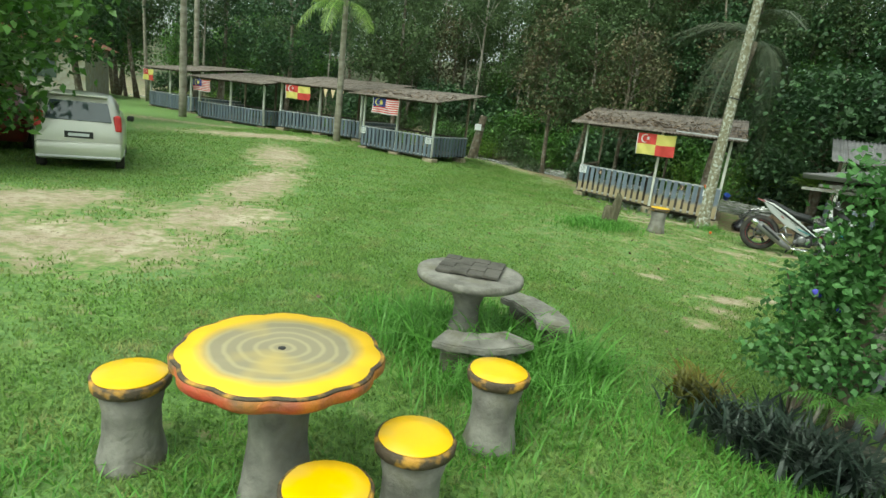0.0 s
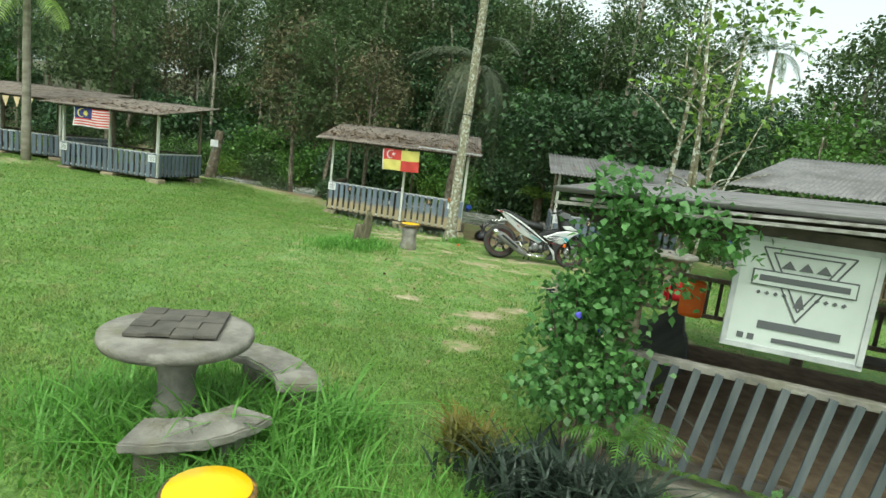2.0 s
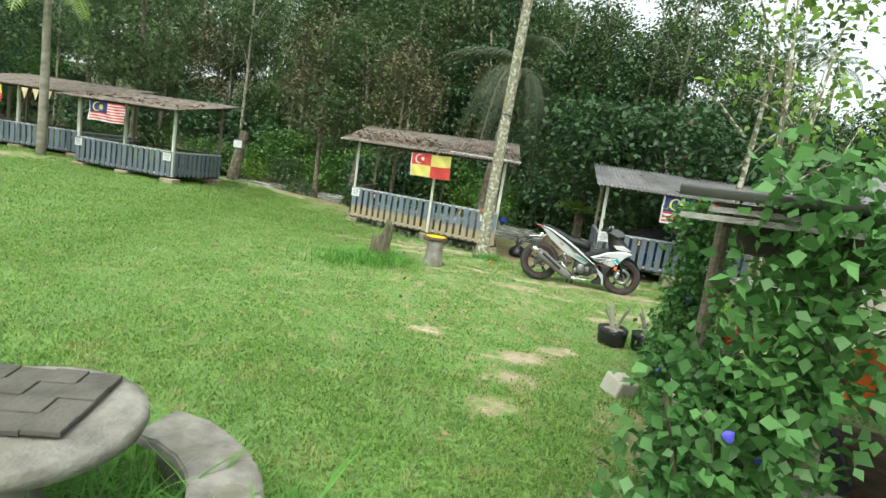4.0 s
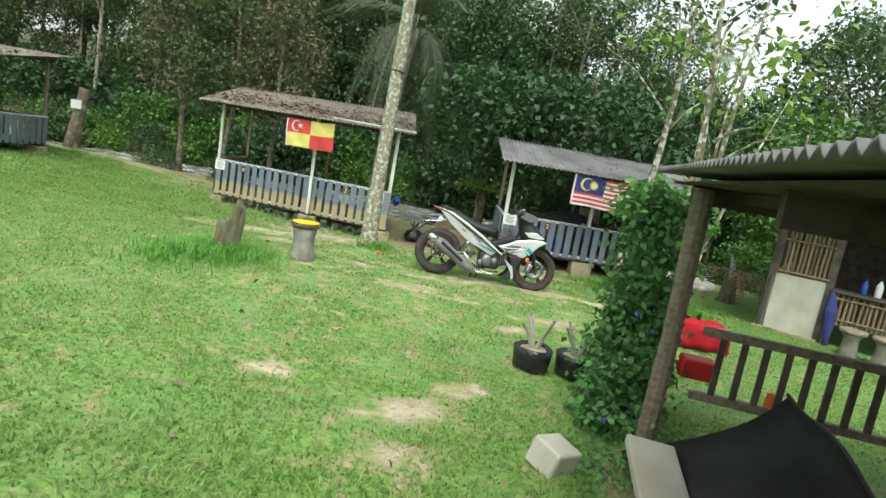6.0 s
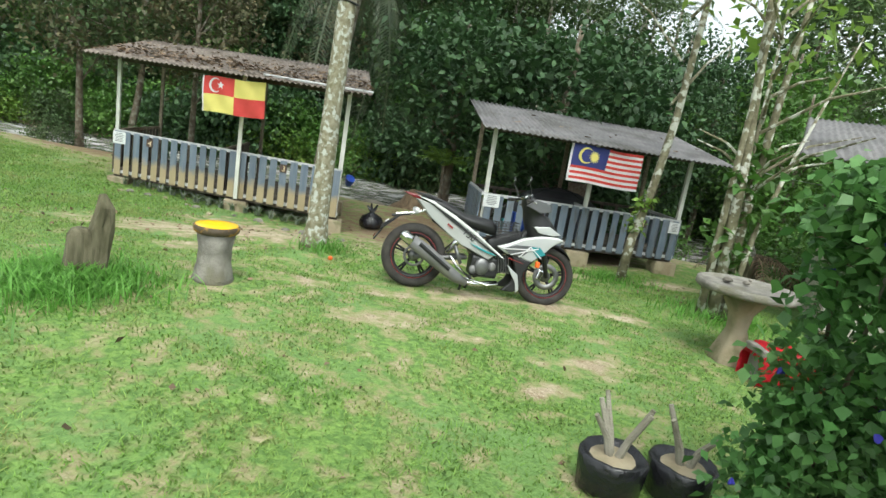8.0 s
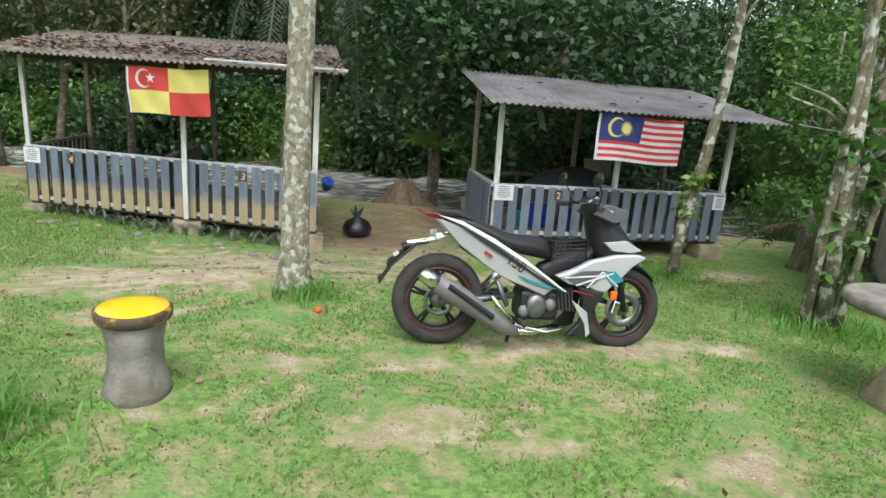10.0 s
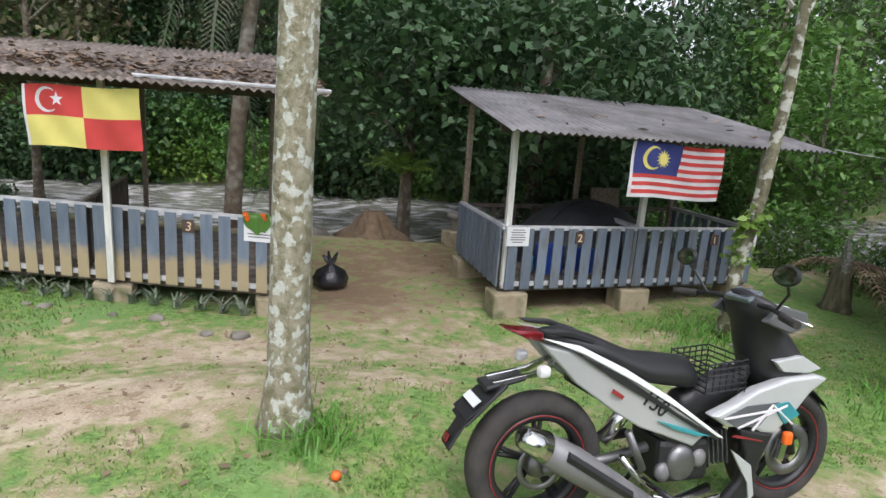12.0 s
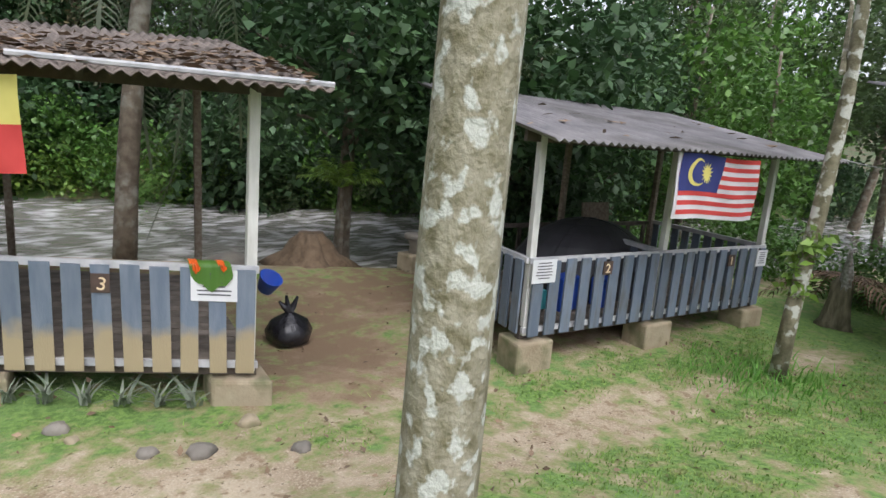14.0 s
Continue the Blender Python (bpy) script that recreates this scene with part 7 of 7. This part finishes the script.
for row, (d0, d1, n) in enumerate(((5.6, 7.2, 70), (7.6, 11, 54), (12, 18, 46), (19, 30, 40))):
    for k in range(n):
        x, y = shore_point(0.04 + 0.92 * (k + rnd.uniform(-0.4, 0.4)) / n, rnd.uniform(d0, d1))
        s = rnd.uniform(0.7, 1.35)
        plant(SHRUBS[rnd.choice((0, 0, 1, 2, 3) if row == 0 else (0, 1, 1, 2))], x, y, s)
for x, y, k, s in ((7.4, 14.4, 1, 0.8), (8.6, 13.2, 0, 0.6), (-2.6, 17.6, 1, 0.4), (-4.9, 19.6, 2, 0.5), (10.2, 11.8, 0, 0.7), (-12.9, 20.6, 2, 0.4), (-20.5, 24, 1, 0.8), (9.8, 9.9, 0, 0.6)):
    plant(SHRUBS[k], x, y, s)

# boulders along the water
for k in range(34):
    x, y = shore_point(rnd.uniform(0.25, 0.8), rnd.choice((rnd.uniform(-0.6, 0.8), rnd.uniform(4.2, 5.8), rnd.uniform(0, 5))))
    s = rnd.uniform(0.15, 0.5)
    t = thing("boulder", "rounded grey river boulder in the stream", "boulder", "boulders in the stream", m=pose(x, y, max(gz(x, y), -0.95) - 0.06))
    part("rock", lathe([(s * 0.6, -0.1), (s, 0.1 * s), (s * 0.85, 0.45 * s), (s * 0.3, 0.7 * s)], seg=12, wob=0.22, seed=k), M_STONE, t, smooth=True)


# ---------- vines over the shelter ----------
def vine(label, parts_, leaf, seed, flowers, stems=8):
    rng = np.random.default_rng(seed)
    pts = np.concatenate([clumps(rng, n, c, r, per, 0.07)[1] for c, r, n, per in parts_])
    t = thing("vine", label, "vine", "vines on the shelter")
    c0 = parts_[0][0]
    bm = bmesh.new()
    for k in range(stems):
        e = pts[rng.integers(len(pts))]
        g = (c0[0] + rng.normal() * 0.1, c0[1] + rng.normal() * 0.1, gz(c0[0], c0[1]) - 0.05)
        tube(bm, [g, ((g[0] + e[0]) / 2 + 0.05, (g[1] + e[1]) / 2, (g[2] + e[2]) / 2 + 0.1), tuple(e)], [0.014, 0.01, 0.005], seg=5, caps=False)
    part("stem", bm, M_BARK2, t)
    leaf_cloud("leaves", pts, None, leaf, M_VINE, t, seed=seed, shape=1.35, droop=0.5)
    for k in range(flowers):
        p = pts[rng.integers(len(pts))] + np.array([-0.1, -0.12, 0.0])
        fl = lathe([(0.003, -0.014), (0.013, 0.0), (0.017, 0.008), (0.006, 0.011)], seg=8, wob=0.25, seed=k)
        fl.transform(pose(*p, 70, 0, rng.uniform(0, 360)))
        part("flower", fl, M_BLUEFLOWER, t, "blue pea flower")
    return t


def by_shelter(x, y, z):
    p = MK @ Vector((x, y, z))
    return (p.x, p.y, p.z)


vine("green climber hanging over the shelter's near corner", ((by_shelter(-0.06, -0.12, 1.3), (0.17, 0.15, 0.32), 64, 18), (by_shelter(-0.2, -0.14, 0.95), (0.2, 0.17, 0.28), 70, 18), (by_shelter(-0.2, -0.2, 0.6), (0.25, 0.18, 0.22), 64, 18),
                                                              (by_shelter(0.1, -0.24, 1.64), (0.34, 0.09, 0.07), 34, 16), (by_shelter(0.1, -0.12, 0.85), (0.1, 0.08, 0.5), 22, 16), (by_shelter(0.5, -0.24, 1.52), (0.1, 0.05, 0.14), 9, 14),
                                                              (by_shelter(0.24, -0.16, 1.35), (0.1, 0.05, 0.22), 9, 14), (by_shelter(-0.1, -0.18, 1.74), (0.1, 0.08, 0.09), 10, 14)), 0.048, 401, 6)
vine("dense green climber with blue flowers covering the far corner post", (((1.74, 3.95, 0.95), (0.24, 0.28, 0.62), 120, 28), ((1.7, 3.92, 0.32), (0.26, 0.32, 0.42), 100, 28), ((1.66, 3.9, 1.46), (0.25, 0.24, 0.22), 46, 24),
                                                                           ((1.55, 3.75, 0.05), (0.3, 0.3, 0.22), 50, 24), ((1.42, 3.45, 0.02), (0.22, 0.24, 0.16), 26, 22)), 0.054, 402, 14)

# strap-leaved clump, ochre fern and broad leaf at the shelter's foot
rng = np.random.default_rng(77)
n = 900
lx, ly = rng.normal(-0.08, 0.24, n), rng.normal(-0.46, 0.1, n)
b = np.stack([KA.x + lx * KR.x + ly * KS.x, KA.y + lx * KR.y + ly * KS.y], 1)
b = np.concatenate([b, ground_z(b[:, 0], b[:, 1])[:, None]], 1)
t = thing("strap_plant", "low clump of dark strap-leaved plants at the shelter's foot", "plant")
for k in range(9):
    blades("clump", b[k::9][np.argsort(b[k::9][:, 0])], 0.3, 0.014, 0.75, M_FERN, t, seed=40 + k, segs=4)
n = 260
b = np.stack([rng.normal(-0.82, 0.08, n), rng.normal(0.1, 0.07, n)], 1)
b = np.concatenate([b, ground_z(b[:, 0], b[:, 1])[:, None] + 0.12], 1)
t = thing("ochre_fern", "ochre-yellow fern tuft beside the dark plants", "plant")
blades("leaves", b, 0.2, 0.009, 0.9, M_OCHRE, t, seed=5, segs=4)
t = thing("fern", "fresh green fern hanging at the fence", "plant", m=pose(*by_shelter(0.12, -0.4, 0.42)))
for k in range(9):
    frond_mesh("frond", 0.38, 16, 0.075, M_LEAF_FRESH, t, pose(0, 0, 0, 0, 0, -170 + 26 * k) @ pose(0, 0, 0, 0, -30, 0), 1.0, 500 + k)
t = thing("broad_leaf_plant", "young broad-leaved plant growing by the slab", "plant", m=pose(0.75, 1.25, gz(0.75, 1.25)))
for k, (a, L, z) in enumerate(((160, 0.48, 0.45), (20, 0.34, 0.3), (190, 0.3, 0.3), (280, 0.36, 0.35))):
    v, f = [], []
    for i in range(9):
        s = i / 8
        w = 0.09 * math.sin(math.pi * min(1, s * 0.92 + 0.06)) ** 0.8
        x, zz = L * s, z + 0.22 * s - 0.3 * s * s
        v += [(x, -w, zz + w * 0.3), (x, 0, zz), (x, w, zz + w * 0.3)]
    for i in range(8):
        o = 3 * i
        f += [(o, o + 1, o + 4, o + 3), (o + 1, o + 2, o + 5, o + 4)]
    raw("leaf", v, f, M_LEAF_LIME, t, smooth=True).matrix_basis = pose(0, 0, 0, 0, 0, a)
part("stem", bar([(0, 0, -0.03), (0, 0, 0.5)], 0.012, seg=6), M_LEAF_FRESH, t)
vine("low leafy climber along the fence foot", (((0.75, -0.62, 0.08), (0.35, 0.22, 0.14), 26, 20), ((0.55, 1.2, 0.1), (0.3, 0.4, 0.16), 26, 20)), 0.045, 403, 0, 4)
vine("sprawling leafy plants by the shelter's open side", (((0.85, 1.9, 0.0), (0.25, 0.5, 0.16), 26, 20), ((1.1, 2.9, -0.1), (0.3, 0.4, 0.14), 24, 20)), 0.045, 404, 2, 4)

# broken palm stump with dry fronds beyond the second hut
gs = gz(7.9, 9.95)
t = thing("palm_stump", "splintered palm stump with drooping dry fronds", "stump", m=pose(7.9, 9.95, gs - 0.05))
part("stump_wood", lathe([(0.24, 0), (0.17, 0.12), (0.13, 0.4), (0.12, 0.62), (0.05, 0.7)], seg=16, wob=0.3, seed=8), M_STUMP, t, smooth=True)
part("splinter", bar([(0.02, -0.04, 0.3), (-0.08, -0.05, 0.75), (-0.2, -0.06, 1.05)], [0.09, 0.07, 0.015], seg=7, wobble=0.4, seed=4), M_BATTEN, t)
for k in range(7):
    frond_mesh("frond", 1.0, 18, 0.26, M_LITTER, t, Matrix.Translation((0, 0, 0.62)) @ pose(0, 0, 0, 0, 0, -120 + 38 * k) @ pose(0, 0, 0, 0, -18, 0), 1.5, 700 + k)

# stone pedestal on the bank behind the second hut
t = thing("stone_pedestal", "dark round-topped stone pedestal on the bank", "pedestal", m=pose(4.55, 14.4, gz(4.55, 14.4) - 0.03))
part("block", boxes(((0, 0, 0.14), (0.4, 0.36, 0.3)), bevel=0.03), M_BLOCK, t)
part("column", lathe([(0.1, 0.28), (0.09, 0.42), (0.12, 0.5)], seg=16, wob=0.05), M_STONE, t, smooth=True)
part("cap", lathe([(0.16, 0.5), (0.18, 0.52), (0.17, 0.57), (0.1, 0.58)], seg=18), M_STONE, t, smooth=True)

# a fallen fruit, and stones before the third hut
t = thing("fruit", "small orange fruit lying in the grass", "fruit", m=pose(0.42, 8.35, gz(0.42, 8.35)))
part("fruit_skin", lathe([(0.006, 0), (0.02, 0.009), (0.026, 0.026), (0.019, 0.043), (0.004, 0.048)], seg=14), M_ORANGE, t, smooth=True)
rs = random.Random(77)
for k in range(14):
    p = M3 @ Vector((0.4 + 3.9 * k / 13 + rs.uniform(-0.12, 0.12), -0.55 + rs.uniform(-0.3, 0.2), 0))
    q = rs.uniform(0.04, 0.085)
    t = thing("stone", "small pale stone on the bare ground before the hut", "stone", "stones before the hut", m=pose(p.x, p.y, gz(p.x, p.y) - 0.01, 0, 0, rs.uniform(0, 360)))
    part("rock", lathe([(q * 0.7, -0.02), (q, 0.25 * q), (q * 0.8, 0.65 * q), (q * 0.25, 0.85 * q)], seg=11, wob=0.25, seed=k), M_STONE if k % 3 else M_BLOCK, t, smooth=True)

# wire from the second hut's roof
t = thing("wire", "thin pale wire slung from the hut's roof", "wire")
e = M2 @ Vector((L2 + 0.75, -0.3, 1.7))
part("cable", bar([tuple(e + Vector((4.5 * f, -1.2 * f, 0.35 * f - 0.9 * f * (1 - f)))) for f in np.linspace(0, 1, 12)], 0.007, seg=5), M_RAIL, t)


# ---------- grass ----------
def lawn(name, x0, x1, y0, y1, n, height, width, lean, seed, label, thr=0.5):
    rng = np.random.default_rng(seed)
    x, y = rng.uniform(x0, x1, n) + rng.normal(0, 0.4, n), rng.uniform(y0, y1, n) + rng.normal(0, 0.4, n)
    w = bareness(x, y) + 0.3 * np.sin(x * 5.1 + 2 * np.sin(y * 3.3)) * np.sin(y * 4.7 + x)
    inside = np.zeros(n, bool)
    q = (np.stack([x, y], 1) - np.array([KA.x, KA.y]))
    u, v = q @ np.array([KR.x, KR.y]), q @ np.array([KS.x, KS.y])
    inside = (u > 0.1) & (u < KL) & (v > 0.1) & (v < KD)
    k = (rng.random(n) < np.clip(1.0 - (w - 0.05) / 0.55, 0, 1)) & ~inside
    b = np.stack([x[k], y[k], ground_z(x[k], y[k]) - 0.005], 1)
    ob = blades(name, b, height, width, lean, M_GRASS, seed=seed, segs=2)
    tagged(ob, label, "grass", kind="stuff")
    return ob


lawn("lawn_near", -5.0, 1.6, -4.2, 3.2, 170000, 0.046, 0.0046, 1.0, 1, "short trampled lawn grass in the foreground")
lawn("lawn_mid", -6.0, 6.5, 3.2, 11.0, 230000, 0.036, 0.0042, 1.0, 2, "short worn lawn grass with sandy gaps")
lawn("lawn_left", -16.0, -5.0, -3.0, 20.0, 190000, 0.045, 0.008, 0.7, 3, "lawn grass beside the sandy track")
lawn("lawn_far", -6.0, -1.0, 11.0, 19.0, 60000, 0.045, 0.006, 0.7, 4, "lawn grass running down to the huts")


def tufts(label, spots, height, width, seed, lean=0.8):
    rng = np.random.default_rng(seed)
    x = np.concatenate([rng.normal(a, r, n) for a, b, r, n in spots])
    y = np.concatenate([rng.normal(b, r, n) for a, b, r, n in spots])
    ob = blades("tall_grass", np.stack([x, y, ground_z(x, y) - 0.01], 1), height, width, lean, M_TALL, seed=seed, segs=4)
    tagged(ob, label, "grass", kind="stuff")


tufts("long uncut grass round the stone table", ((-2.75, 0.25, 0.24, 900), (-2.3, 0.1, 0.2, 700), (-2.0, 0.3, 0.22, 700), (-1.65, 0.45, 0.2, 600), (-2.5, 0.7, 0.3, 900), (-3.1, 0.5, 0.25, 500), (-2.2, -0.35, 0.3, 900), (-1.7, -0.1, 0.25, 600)), 0.2, 0.005, 11)
tufts("long grass blades arching by the benches", ((-1.7, 0.2, 0.2, 90), (-2.2, 0.2, 0.3, 120), (-2.9, 0.1, 0.25, 90)), 0.42, 0.008, 12, 1.1)
tufts("long grass round the stump and posts", ((-1.56, 7.0, 0.24, 2200), (0.4, 8.75, 0.14, 260), (4.8, 7.5, 0.3, 600), (4.85, 9.7, 0.3, 500), (-1.95, 6.8, 0.3, 600)), 0.16, 0.006, 13)
tufts("grass tufts at the foot of the yellow table and stools", ((-2.9, -2.0, 0.26, 500), (-3.77, -2.17, 0.16, 200), (-2.17, -2.1, 0.16, 200), (-1.95, -1.15, 0.16, 220), (-1.0, -0.6, 0.5, 900), (-0.4, -0.5, 0.3, 900), (0.3, -0.8, 0.4, 900)), 0.1, 0.005, 14)

# small spiky plants under the third hut's edge
rng = np.random.default_rng(91)
for k in range(16):
    f = 0.3 + 3.7 * k / 16
    p = M3 @ Vector((f, -0.12, 0))
    t = thing("bromeliad", "small grey-green spiky rosette under the hut's edge", "plant", "rosettes under the hut", m=pose(p.x, p.y, gz(p.x, p.y)))
    b = np.stack([rng.normal(0, 0.02, 16), rng.normal(0, 0.02, 16), np.full(16, 0.02)], 1)
    blades("leaves", b, 0.19, 0.012, 1.1, M_ROSETTE, t, seed=600 + k, segs=3)

# fallen leaves on the ground
rng = np.random.default_rng(92)
x = np.concatenate([rng.uniform(-4, 6, 420), rng.uniform(-3, 6.5, 700)])
y = np.concatenate([rng.uniform(-2, 13, 420), rng.uniform(8.6, 14.5, 700)])
ob = leaf_cloud("fallen_leaves", np.stack([x, y, ground_z(x, y) + 0.012], 1), None, 0.05, M_LITTER, seed=9, droop=0.0)
tagged(ob, "scattered dry brown leaves on the grass", "leaves", kind="stuff")
